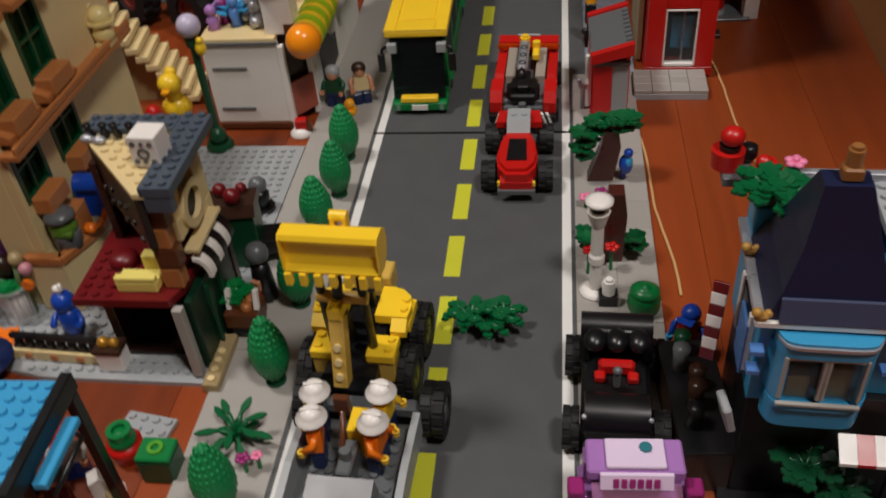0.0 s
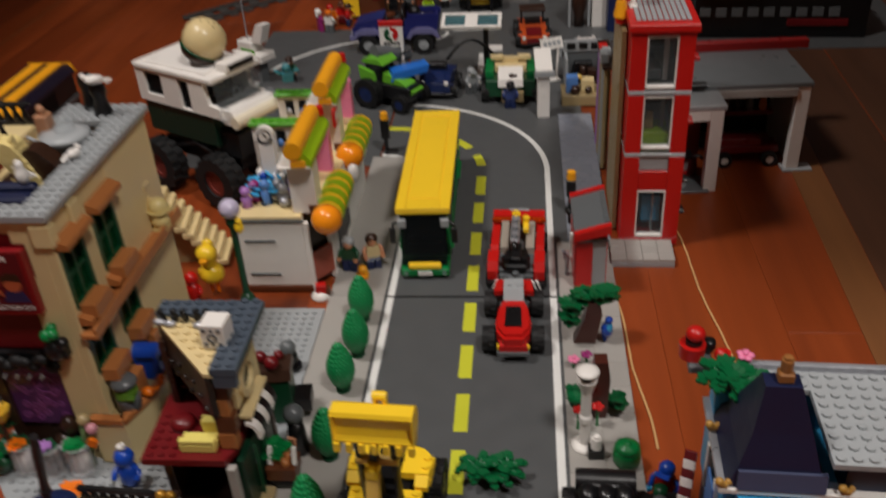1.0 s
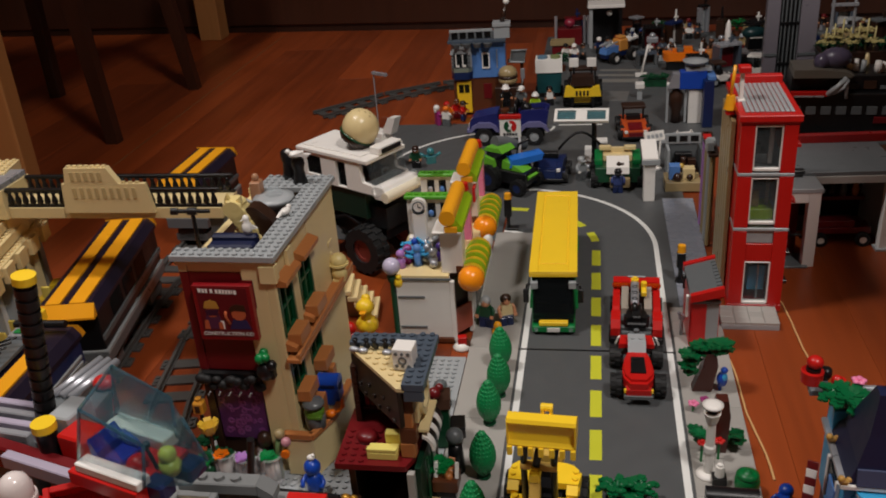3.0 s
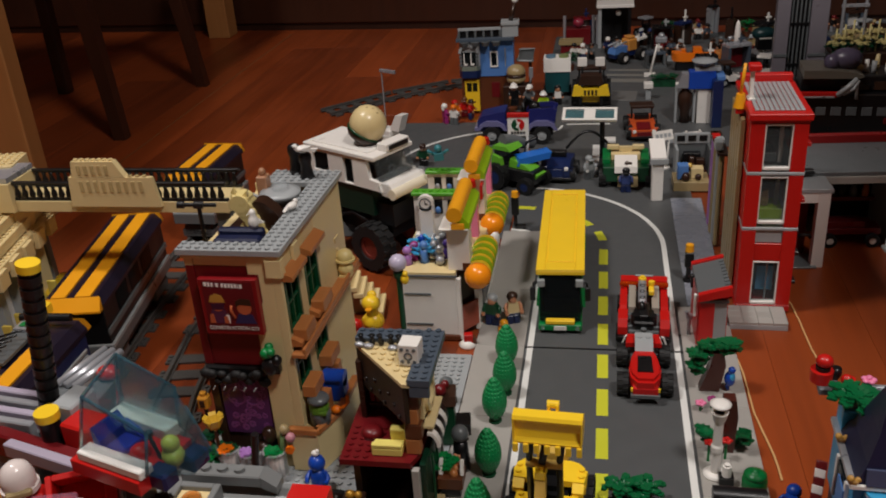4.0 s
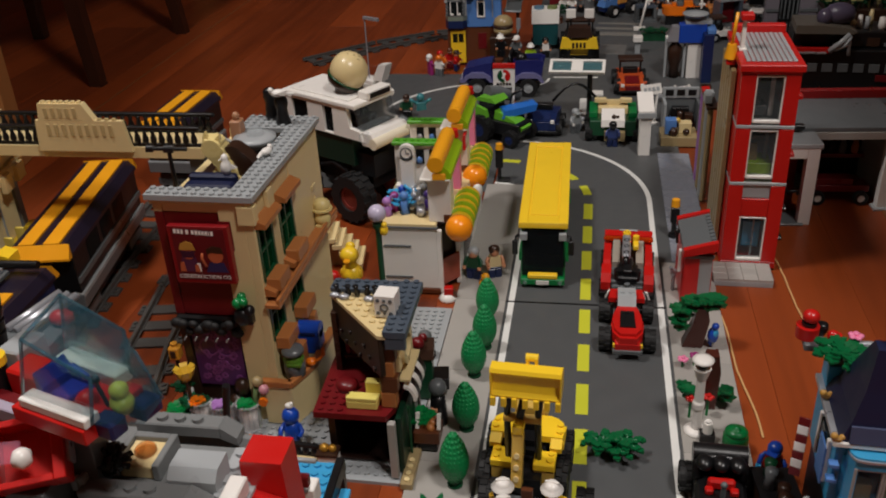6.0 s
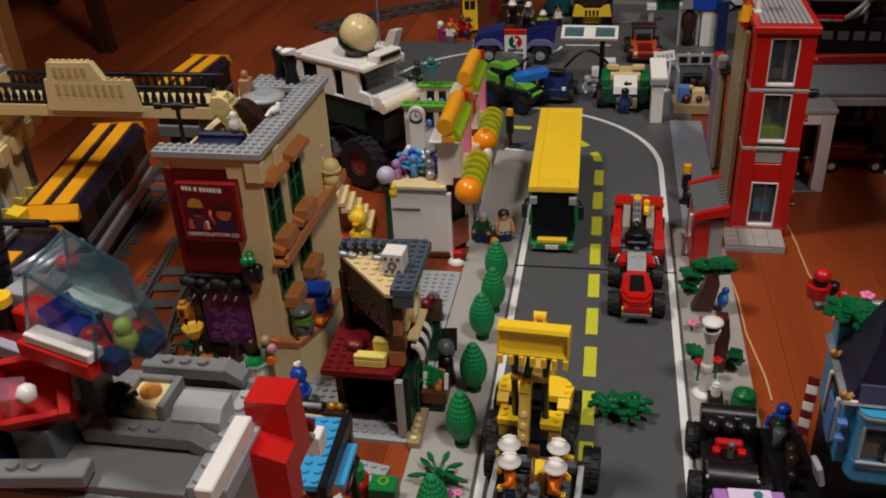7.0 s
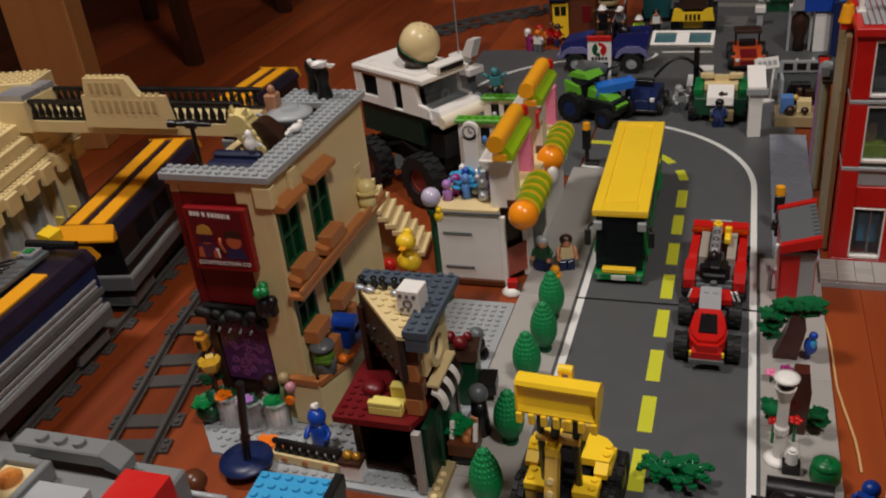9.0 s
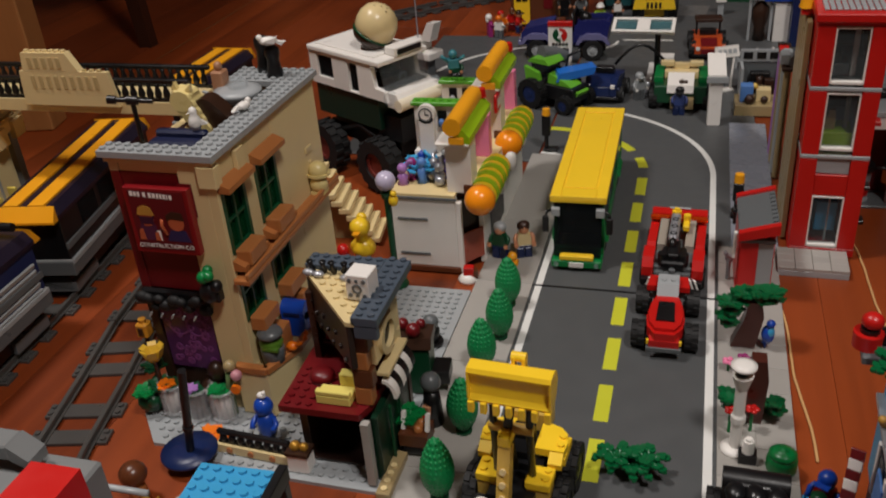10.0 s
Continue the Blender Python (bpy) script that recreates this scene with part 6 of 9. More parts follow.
def monster_truck():
    b = thing("toy_burger_truck", "white and green toy food truck on huge black wheels", "toy truck", -309, 233, 0, -30)
    b.scale = (0.93, 0.97, 0.985)
    part("chassis", Mesh().box(-70, 66, -22, 22, 44, 62), BLACK, b)
    part("lower_body", Mesh().box(-76, 44, -33, 33, 74, 112), plastic("deep_pine_plastic", 14, 46, 34), b, "dark green lower body")
    for s in (-1, 1):
        part("frame_bar", Mesh().tube([(-60, s * 24, 50), (0, s * 30, 70), (50, s * 24, 50)], 3), BLACK, b)
    part("frame_block", Mesh().box(30, 74, -26, 26, 62, 92), BLACK, b)
    # white upper body, wall by wall round the window openings
    for s in (-1, 1):
        for x0, x1, z0, z1 in ((-76, -64, 112.2, 152), (-64, -34, 112.2, 122), (-64, -34, 148, 152), (-34, -4, 112.2, 152), (-4, 14, 148, 152), (-4, 14, 112.2, 114), (14, 24, 112.2, 152)):
            part("side_wall", Mesh().box(x0 + 0.05, x1 - 0.05, s * 33 - 3, s * 33 + 3, z0, z1, 0.2), WHITE, b)
        part("side_window", Mesh().box(-64, -34, s * 32 - 1, s * 32 + 1, 122, 148, 0), SMOKE, b)
        part("side_door", Mesh().box(-4, 14, s * 31 - 1, s * 31 + 1, 114, 148, 0), SMOKE, b)
    part("back_wall", Mesh().box(-80, -76.2, -36, 36, 112.2, 152), WHITE, b)
    part("floor_pan", Mesh().box(-76, 70, -30, 30, 112.2, 114), DARKGREY, b)
    part("roof", Mesh().box(-80, 58, -38, 38, 152.2, 158, 1).box(-74, 40, -30, 30, 158, 160, 0.6), WHITE, b)
    part("cab_roof", Mesh().box(42, 60, -14, 30, 158.2, 168, 1), WHITE, b)
    part("roof_lamp", Mesh().box(60.2, 62, -10, 26, 160, 166), BLACK, b)
    part("windscreen", Mesh().prism([(60, 124), (62, 124), (55, 152), (52, 152)], -33, 33, "y"), TOWERGLASS, b)
    part("dashboard", Mesh().box(44, 58, -28, 28, 114.2, 124, 1).at(42, 10, 126).ring(0, 0, -1, 1, 6, 4.6, 12, "x"), GREY, b)
    for s in (-1, 1):
        part("cab_side", Mesh().prism([(24.2, 112.2), (66, 112.2), (62, 124), (44, 126), (40, 152), (24.2, 152)], s * 33 - 3, s * 33 + 3, "y"), WHITE, b)
    part("hood", Mesh().prism([(62.2, 106), (84, 106), (86, 114), (78, 123), (62.2, 123)], -33, 33, "y"), WHITE, b)
    part("bumper_bar", Mesh().at(84, 0, 112).cyl(0, 0, -36, 36, 7, n=16, axis="y"), plastic("off_white_plastic", 234, 224, 200), b)
    for s in (-1, 1):
        part("front_lamp", Mesh().at(70, s * 34, 118).cyl(0, 0, -5, 5, 7, n=14, axis="y"), GLASS, b)
    part("driver_seat", Mesh().box(26, 40, -20, 20, 114.2, 130), DARKBROWN, b)
    def tilt():
        return Mesh().at(14, 0, 184, -18, 26, 0)
    bun = part("burger", tilt().lathe(0, 0, [(10, -24), (20, -20), (23, -15), (22, -9)], 24), DARKBROWN, b, "brown patty of the big burger")
    part("bun_top", tilt().lathe(0, 0, [(21, -12), (24, -7), (25, 1), (24, 9), (20, 17), (14, 22), (7, 25), (0.5, 26)], 28), TAN, bun, "shiny tan bun")
    part("bun_base", Mesh().lathe(12, 0, [(16, 160), (19, 162), (17, 168)], 20), DARKBROWN, bun)
    part("bun_lettuce", tilt().lathe(0, 0, [(21, -13), (25, -11), (21, -9)], 18), DARKGREEN, bun)
    for k in range(8):
        a, q = k * 2.4, 4 + 1.2 * k
        part("bun_seed", tilt().ball(q * math.cos(a), q * math.sin(a), 25 * math.cos(math.asin(q / 25)) + 0.6, 1.4, 1.4, 1, 0.7, 6), DARKTAN, bun)
    for x in (-62, 42):
        for s in (-1, 1):
            q = Mesh()
            r, w = 33, 23
            cy = s * 38
            q.at(x, cy, r).ring(0, 0, -w / 2, w / 2, r * 0.93, r * 0.5, 26, "y")
            ty = part("wheel", q, RUBBER, b, "huge black treaded tyre")
            for k in range(16):
                a = 360 * k / 16
                part("tread_block", Mesh().at(x, cy, r, 0, a).box(-3, 3, -w / 2, -0.5, r * 0.9, r, 0.6), RUBBER, ty)
                part("tread_block", Mesh().at(x, cy, r, 0, a + 11).box(-3, 3, 0.5, w / 2, r * 0.9, r, 0.6), RUBBER, ty)
            part("rim", Mesh().at(x, cy, r).ring(0, 0, -w * 0.38, w * 0.38, r * 0.5, r * 0.36, 18, "y").cyl(0, 0, -w * 0.3, w * 0.3, r * 0.36, n=14, axis="y"), plastic_rim, ty, "dull red rim")
    return b


monster_truck()


# ---- railway: tracks, train, station, footbridge ----
PALEYELLOW = plastic("pale_yellow_panel_plastic", 232, 206, 96)
TRACKGREY = plastic("track_grey_plastic", 74, 72, 70)


def track(name, pts, label):
    """A dark grey toy track: rails along a polyline, with a tie every 32 mm."""
    t = thing(name, label, "toy track", 0, 0, FLOOR_Z, 0, kind="")
    for a, c in zip(pts[:-1], pts[1:]):
        d = math.hypot(c[0] - a[0], c[1] - a[1])
        ang = math.degrees(math.atan2(c[1] - a[1], c[0] - a[0])) - 90
        for s in (-1, 1):
            part("rail", Mesh().at(a[0], a[1], 0, 0, 0, ang).box(s * 20 - 2, s * 20 + 2, 0, d, 3.4, 9, 0.5).box(s * 20 - 4, s * 20 + 4, 0, d, 2.6, 4.2, 0.3), TRACKGREY, t)
        for k in range(int(d / 32)):
            m = Mesh().at(a[0], a[1], 0, 0, 0, ang).box(-32, 32, 8 + 32 * k, 24 + 32 * k, 0, 3.2, 0.4)
            for s in (-1, 1):
                m.studs(s * 28 - 4, s * 28 + 4, 8 + 32 * k, 24 + 32 * k, 3.2)
            part("tie", m, TRACKGREY, t)


track("toy_track", [(-384, -336), (-397, -290), (-416, -205), (-436, -125), (-456, 0), (-460, 260)], "dark grey toy railway track on the floor")
track("toy_track", [(-500, -560), (-524, -300), (-540, -130), (-564, 70), (-570, 400)], "dark grey toy railway track under the train")
track("toy_track", [(-560, 860), (-440, 985), (-330, 1060), (-240, 1085)], "curved dark toy track far behind the houses")


PLUM = plastic("dark_plum_plastic", 28, 22, 40)


def train_car(x, y, rz, n, slatted=False):
    """A long low car: dark sides, and a dark blue roof with two orange stripes."""
    t = thing("toy_train_car", "dark grey toy train car with an orange and dark blue roof", "toy train", x, y, FLOOR_Z + 9, rz, "cars of the toy train")
    t.scale = (1, 1, 1.08)
    h = n / 2
    part("underframe", Mesh().box(-20, 20, -h + 6, h - 6, 4, 18), BLACK, t)
    part("skirt", Mesh().box(-31, 31, -h, h, 22, 36, 0.6), DARKGREY, t, "dark grey skirt")
    part("skirt_edge", Mesh().box(-31.6, 31.6, -h + 1, h - 1, 33, 37.5, 0.5), GREY, t, "pale grey edge")
    part("body", Mesh().box(-29, 29, -h + 2, h - 2, 37.7, 78, 0.8), DARKBLUE if slatted else BLACK, t)
    for s in (-1, 1):
        part("side_rail", Mesh().box(s * 29.6 - 1.4, s * 29.6 + 1.4, -h + 2, h - 2, 48, 54, 0.4), DARKGREY, t)
        if slatted:
            for k in range(6):
                part("side_slat", Mesh().at(0, 0, 40 + 6 * k, 0, s * 20).box(s * 30 - 1.2, s * 30 + 1.2, -h + 8, h - 8, 0, 4.6, 0.4), GREY, t)
        else:
            for k in range(max(1, int((n - 60) / 44))):
                part("window", Mesh().box(s * 29.3 - 0.5, s * 29.3 + 0.5, -h + 40 + 44 * k, -h + 74 + 44 * k, 56, 76, 0), SMOKE, t)
    part("roof", Mesh().prism([(-31, 78.2), (31, 78.2), (31, 82), (24, 90), (-29, 90), (-31, 86)], -h, h, "y"), PLUM, t, "dark plum roof")
    y1 = h - 50 if slatted else h - 2
    part("roof_stripe", Mesh().prism([(-22, 90.1), (-7, 90.1), (-7, 92), (-22, 92)], -h + 2, y1, "y"), DEEPYELLOW, t, "orange roof stripe")
    part("roof_stripe", Mesh().prism([(3, 90.1), (19, 90.1), (19, 92), (3, 92)], -h + 2, y1, "y"), DEEPYELLOW, t, "orange roof stripe")
    for s in (-1, 1):
        part("roof_end", Mesh().prism([(s * (h + 0.2), 78), (s * (h + 9), 78), (s * (h + 9), 80), (s * (h + 0.2), 92)], -30, 30, "x"), DEEPYELLOW, t, "orange sloped roof end")
    for y0 in (-h + 30, h - 30):
        for s in (-1, 1):
            part("wheel", Mesh().at(s * 19, 0, 8).cyl(y0, 0, -3, 3, 9, n=14, axis="x"), BLACK, t)
        part("bogie", Mesh().box(-24, 24, y0 - 24, y0 + 24, 2, 12), DARKGREY, t)


train_car(-559, 6, 10, 220)
train_car(-528, -248, 3, 210, True)
train_car(-570, 312, -1, 130)
tp = thing("toy_roof_gear", "dark toy roof gear with a green cube on the train", "toy part", -532, -170, FLOOR_Z + 9 + 100, 3)
part("panel", Mesh().box(-26, -2, -60, 10, 0, 4, 0.5), DARKGREY, tp)
part("box", Mesh().box(-22, -6, -8, 8, 4.2, 8), PEARL, tp)
part("pipe", Mesh().at(0, 14, 8).cyl(0, 0, -26, 26, 4, n=12, axis="x"), BLACK, tp)
part("cube", Mesh().box(-18, -10, -4, 4, 8.2, 9.4), GREEN, tp)
for k in range(5):
    part("rod", Mesh().tube([(-28, -60 + 9 * k, 8), (-4, -56 + 9 * k, 14)], 1.2), BLACK, tp)
part("hood", Mesh().prism([(-26, 0), (-8, 0), (-8, 10), (-20, 14)], 22, 40, "y"), YELLOW, tp)


for k in range(5):
    y = -150 + 24 * k
    yp = thing("toy_yellow_marker", "pale yellow square toy panel on a dark post", "toy marker", -584 - 0.1 * (y + 150), y, FLOOR_Z, 0, "yellow markers beside the train")
    part("post", Mesh().box(-2, 2, -2, 2, 0, 88), BLACK, yp)
    part("panel", Mesh().box(-5, 5, -1.5, 1.5, 88.2, 102, 0.5), PALEYELLOW, yp)


def station():
    s = thing("toy_station", "tan toy railway station with stepped roof edges", "toy building", -668, -70, FLOOR_Z, 12)
    part("wall", Mesh().box(-50, 40, -120, 80, 0, 140), WHITE, s)
    for k in range(5):
        part("column", Mesh().box(40.2, 52, -112 + 44 * k, -100 + 44 * k, 0, 136), GREY, s)
        part("bench_box", Mesh().box(54, 68, -104 + 40 * k, -86 + 40 * k, 60, 76), YELLOW, s, "pale yellow box")
    for k in range(4):
        part("roof_step", Mesh().box(-56, 62 - 7 * k, -126, 84, 140.2 + 13 * k, 152 + 13 * k, 0.8).studs(46 - 8 * k, 62 - 8 * k, -120, 80, 152 + 13 * k), TAN, s, "tan stepped roof layer")
    for k in range(6):
        part("roof_arch", Mesh().box(60, 66, -116 + 34 * k, -96 + 34 * k, 132, 150), TAN, s)
    part("platform", Mesh().box(-50, 84, -126, 84, 0, 24), DARKGREY, s)
    part("tower_wall", Mesh().box(-10, 50, 40, 84, 192, 222).studs(-6, 50, 44, 84, 222), TAN, s)
    part("dark_roof", Mesh().box(70, 84, -40, 60, 24, 46), DARKRED, s)


station()


def footbridge():
    b = thing("toy_footbridge", "tan toy footbridge with black railings over the tracks", "toy bridge", -496, -28, FLOOR_Z, 0)
    part("deck", Mesh().box(-116, 122, -22, 22, 182, 194), TAN, b)
    for s in (-1, 1):
        y = s * 19
        part("rail", Mesh().box(-116, 122, y - 2.4, y + 2.4, 211, 215, 0.8), BLACK, b, "black top rail")
        part("rail", Mesh().box(-116, 122, y - 2, y + 2, 194.2, 197), BLACK, b)
        for k in range(28):
            x = -112 + 8.4 * k
            part("baluster", Mesh().lathe(x, y, [(2.2, 197), (3.4, 200), (2.9, 203), (1.7, 207), (2.6, 211)], 7), BLACK, b)
    pan = Mesh().prism([(-48, 190), (52, 190), (47, 222), (-45, 222)], -26, -21.5, "y")
    pan.prism([(-41, 222.2), (18, 222.2), (8, 239), (-38, 239)], -26, -18, "y")
    for k in range(7):
        pan.cyl(-34 + 6.4 * k, -22, 239, 240.8, 2.4, n=8)
    part("parapet", pan, TAN, b, "tan gabled parapet")
    # grooves are raised strips; their darker tan stands for shade in recesses
    arc_ = Mesh()
    for k in range(9):
        arc_.box(-34 + 8.2 * k, -30 + 8.2 * k, -26.8, -25.9, 206, 218, 0.3)
    for k in range(5):
        arc_.box(-33 + 7.6 * k, -29 + 7.6 * k, -26.8, -25.9, 225, 235, 0.3)
    for k in range(11):
        arc_.box(-40 + 7.6 * k, -36 + 7.6 * k, -25, -22, 222.1, 224, 0.3)
    part("parapet_groove", arc_, SHADETAN, b)
    for x in (-134, 112):
        part("pier", Mesh().box(x - 8, x + 8, -16, 16, 0, 181.8), DARKGREY if x > 0 else TAN, b)
    part("end_block", Mesh().box(-152, -116.2, -26, 26, 182, 214), TAN, b)
    part("end_cap", Mesh().box(-150, -118, -24, 24, 214.2, 220), PEARL, b)


footbridge()


# ---- east side: small trees, lamp, blue house, cars ----
def leaf_on_road():
    m = Mesh()
    rnd = random.Random(17)
    for x, y, z, n, size in ((0, 0, 0, 7, 17), (11, 3, 4, 6, 12), (-10, 2, 3, 6, 12)):
        m.cyl(x, y, z, z + 4, 3.6, 3, 8)
        for k in range(n):
            a = 2 * math.pi * (k + rnd.uniform(-0.2, 0.2)) / n
            ln, top = size * rnd.uniform(0.75, 1.05), rnd.uniform(5, 10)
            pts = [(x + ln * u * math.cos(a + 0.3 * u), y + ln * u * math.sin(a + 0.3 * u), z + 3 + top * math.sin(2.3 * u)) for u in (0, 0.25, 0.5, 0.75, 1.0)]
            m.tube(pts, 1.5, 5)
            for u in range(1, 5):
                for s in (-1, 1):
                    blade(m, pts[u], a + s * (1.1 - 0.15 * u), 6.4 - 0.5 * u, 0.8)
            blade(m, pts[-1], a + 0.3, 5, -0.6)
    single("toy_leaf_bush", m, LEAF, "loose green moulded toy bush lying on the road", "toy plant", 26, -232, 0.2)


leaf_on_road()


def brown_tree(x, y, h, lean, tufts, seed):
    """A stepped brown trunk that leans, with moulded leaf pieces clipped to it."""
    t = thing("toy_brown_tree", "toy tree with a dark brown trunk and green leaf pieces", "toy tree", x, y, 1.2, 0, "brown toy trees on the east pavement")
    part("trunk", Mesh().prism([(-10, 1.6), (9, 1.6), (lean + 7.5, h * 0.7), (lean + 5, h), (lean - 5, h), (lean - 8, h * 0.6)], -6, 6, "y"), TRUNK, t)
    part("foot", Mesh().box(-10, 9, -6, 6, 0, 1.5), TRUNK, t)
    for k, (dx, dy, dz, size) in enumerate(tufts):
        part("leaf_piece", leaf_cluster(leaf_cluster(Mesh(), dx, dy, dz, size, 5, seed + k, 0.35), dx + 2, dy - 1, dz - 6, size * 0.6, 3, seed + k + 20, 0.2), LEAF, t)


TRUNK = plastic("trunk_brown_plastic", 74, 34, 26)
brown_tree(104, -66, 44, 6, ((-13, -3, 38, 7), (-3, 2, 45, 6), (9, 1, 47, 6), (18, 3, 47, 6), (-15, -5, 27, 5)), 41)
brown_tree(106, -160, 56, 3, ((-15, -4, 16, 1.6), (17, -2, 16, 1.6)), 51)
for x, y in ((91, -138), (122, -150)):
    single("toy_small_bush", leaf_cluster(Mesh(), 0, 0, 0, 2.5, 3, x, 0.6), LEAF, "small dark green toy bush on the pavement", "toy plant", x, y, 1.2)
palm = Mesh().cyl(0, 0, 0, 5, 3.4, 2.8, 8)
for k in range(15):
    a = 2.4 * k
    ln = 12 + 7 * ((k * 5) % 3) / 2
    mid = (0.5 * ln * math.cos(a), 0.5 * ln * math.sin(a), 4 + (k % 3) * 5)
    palm.tube([(0, 0, 4), mid], 1.5, 5)
    blade(palm, mid, a, 0.75 * ln, -3 + 2 * (k % 3))
single("toy_palm_leaf", palm, LEAF, "dark green spreading toy plant on the pavement", "toy plant", -109, -326, 1.2)
mf = Mesh()
flower(mf, 0, 0, 12, MAGENTA, 3.6)
flower(mf, 7, 3, 11, PINK, 3)
mf.paint(GREEN).cyl(0, 0, 0, 11, 1.3, n=6).cyl(7, 3, 0, 10, 1.3, n=6)
single("toy_magenta_flowers", mf, None, "magenta and pink toy flowers on the pavement", "toy flowers", -98, -348, 1.2)
lamp = thing("toy_lamp_post", "white toy lamp post with a wide round cap", "toy lamp", 96, -196, 1.2)
part("post", Mesh().cyl(0, 0, 0, 66, 4.2, 3.8).cyl(0, 0, 26, 31, 5.2).cyl(0, 0, 31, 33, 5.2, 4).cyl(0, 0, 56, 66, 4.6, 7.4), WHITE, lamp)
part("foot", Mesh().lathe(0, 0, [(10, 0), (10.4, 1.6), (7, 3.4), (4.4, 4)], 20), WHITE, lamp)
part("cap", Mesh().lathe(0, 0, [(5, 70), (8.6, 72.6), (8.8, 74.4), (5, 75.6), (0.5, 76)], 20), WHITE, lamp)
for x, y, z, col, r, word in ((92, -104, 9, PINK, 4.6, "pink"), (103, -100, 11, MAGENTA, 4.4, "magenta"), (92, -178, 20, RED, 4, "red"), (107, -174, 20, RED, 4.4, "red")):
    fl = Mesh()
    flower(fl, 0, 0, z, col, r)
    fl.paint(GREEN).cyl(0, 0, 0, z, 1.2, n=6)
    single("toy_blossom", fl, None, word + " toy blossom on a green stem on the pavement", "toy flower", x, y, 1.2, 0, "blossoms by the lamp post")
lb = thing("toy_hydrant", "small black and white toy hydrant beside the lamp post", "toy hydrant", 104, -206, 1.2)
part("foot", Mesh().box(-6, 6, -5, 5, 0, 8, 0.6), BLACK, lb, "black foot")
part("cap", Mesh().cyl(0, 0, 8.2, 18, 4.2, 3.6, 12).cyl(0, 0, 18, 20, 2.4, n=10), WHITE, lb, "white cap")
single("toy_bird", Mesh().paint(BLUE).ball(0, 0, 9, 5, 1, 1.1, 1.7).ball(0, -2, 20, 3.6).prism([(-3, 2), (3, 2), (0, -6)], 1, 3, "y").paint(AZURE).ball(0, -3, 12, 3.4, 1, 0.8, 1.5), None, "small blue toy bird shape beside the brown trunk", "toy bird", 122, -70, 6.8, 40)
gb = thing("toy_green_barrel", "glossy dark green toy barrel on the pavement", "toy barrel", 126, -212, 1.2)
part("barrel", Mesh().lathe(0, 0, [(8.6, 0), (10.4, 3), (10.4, 11), (9, 14)], 18), GREEN, gb)
part("lid", Mesh().lathe(0, 0, [(9.4, 14.2), (9.4, 16), (5, 18), (2.6, 18.4), (2.4, 20)], 18), GREEN, gb)


def black_car():
    c = thing("toy_black_car", "black open toy car with a red seat at the kerb", "toy car", 104, -292, 1.2, -2)
    part("body", Mesh().box(-19, 19, -40, 40, 8, 24, 3), BLACK, c)
    part("hood", Mesh().at(0, -28, 24).cyl(0, 0, -17, 17, 12, n=20, axis="x"), BLACK, c)
    part("seat", Mesh().box(-10, 10, 0, 6, 24, 33, 2).box(-12, -6, -6, 0, 24, 29, 1).box(6, 12, -6, 0, 24, 29, 1), RED, c, "red seat")
    part("gear_stick", Mesh().cyl(0, -10, 28, 38, 2).ball(0, -10, 39, 2.6), DARKGREY, c)
    part("roll_bar", Mesh().tube([(-17, 12, 24), (-18, 18, 34), (-14, 20, 38), (14, 20, 38), (18, 18, 34), (17, 12, 24)], 3.2), BLACK, c)
    part("roof_rack", Mesh().at(0, 30, 32).cyl(0, 0, -18, 18, 9, n=18, axis="x"), BLACK, c)
    part("spoiler", Mesh().at(0, 27, 36).cyl(0, 0, -20, 20, 8, n=16, axis="x"), BLACK, c)
    for x in (-12, 0, 12):
        part("roof_lump", Mesh().ball(x, 14, 38, 6.5, 1, 1.3, 0.8), BLACK, c)
    for s in (-1, 1):
        part("side_lamp", Mesh().ball(s * 17, -36, 31, 1.8, n=8), PEARL, c)
        for y in (-28, 26):
            wheel(c, s * 24, y, 12, 12, 9, DARKGREY)
    p = thing("toy_purple_car", "lavender and white toy car at the kerb", "toy car", 109, -381, 1.2, 2)
    part("body", Mesh().box(-26, 26, -44, 30, 8, 24, 1.2), LAVENDER, p)
    part("roof", Mesh().box(-23, 23, 8, 28, 40, 47, 1), LAVENDER, p)
    part("roof_panel", Mesh().box(-14, 14, 9, 26, 47.2, 49.6, 0.5).prism([(7.9, 40), (3, 40), (6, 46.9), (7.9, 46.9)], -17, 17, "x"), plastic("pale_lilac_plastic", 226, 206, 232), p, "pale lilac sloped roof front")
    for k in range(6):
        part("printed_bar", Mesh().at(0, 4.1, 43.4, -22).box(-11 + 3.8 * k, -8.4 + 3.8 * k, -0.5, 0.4, -2.2, 2.2, 0), MAGENTA, p, "magenta bar of lettering")
    part("windscreen", Mesh().prism([(-18, 24), (-14, 24), (7, 40), (3, 40)], -21, 21, "x"), PINKGLASS, p)
    part("dot", Mesh().cyl(5, 20, 49.7, 51, 3, n=10), TEAL, p)
    for s in (-1, 1):
        part("side_post", Mesh().box(s * 22 - 2, s * 22 + 2, 18, 28, 24, 40), LAVENDER, p)
        part("tail_lamp", Mesh().box(s * 28 - 4, s * 28 + 4, 4, 14, 26, 36, 1), MAGENTA, p)
        for y in (-30, 18):
            wheel(p, s * 26, y, 10, 10, 8, GREY)


black_car()


OLDGOLD = plastic("old_gold_plastic", 176, 132, 60)


HOUSEBLUE = plastic("house_blue_plastic", 54, 148, 194)


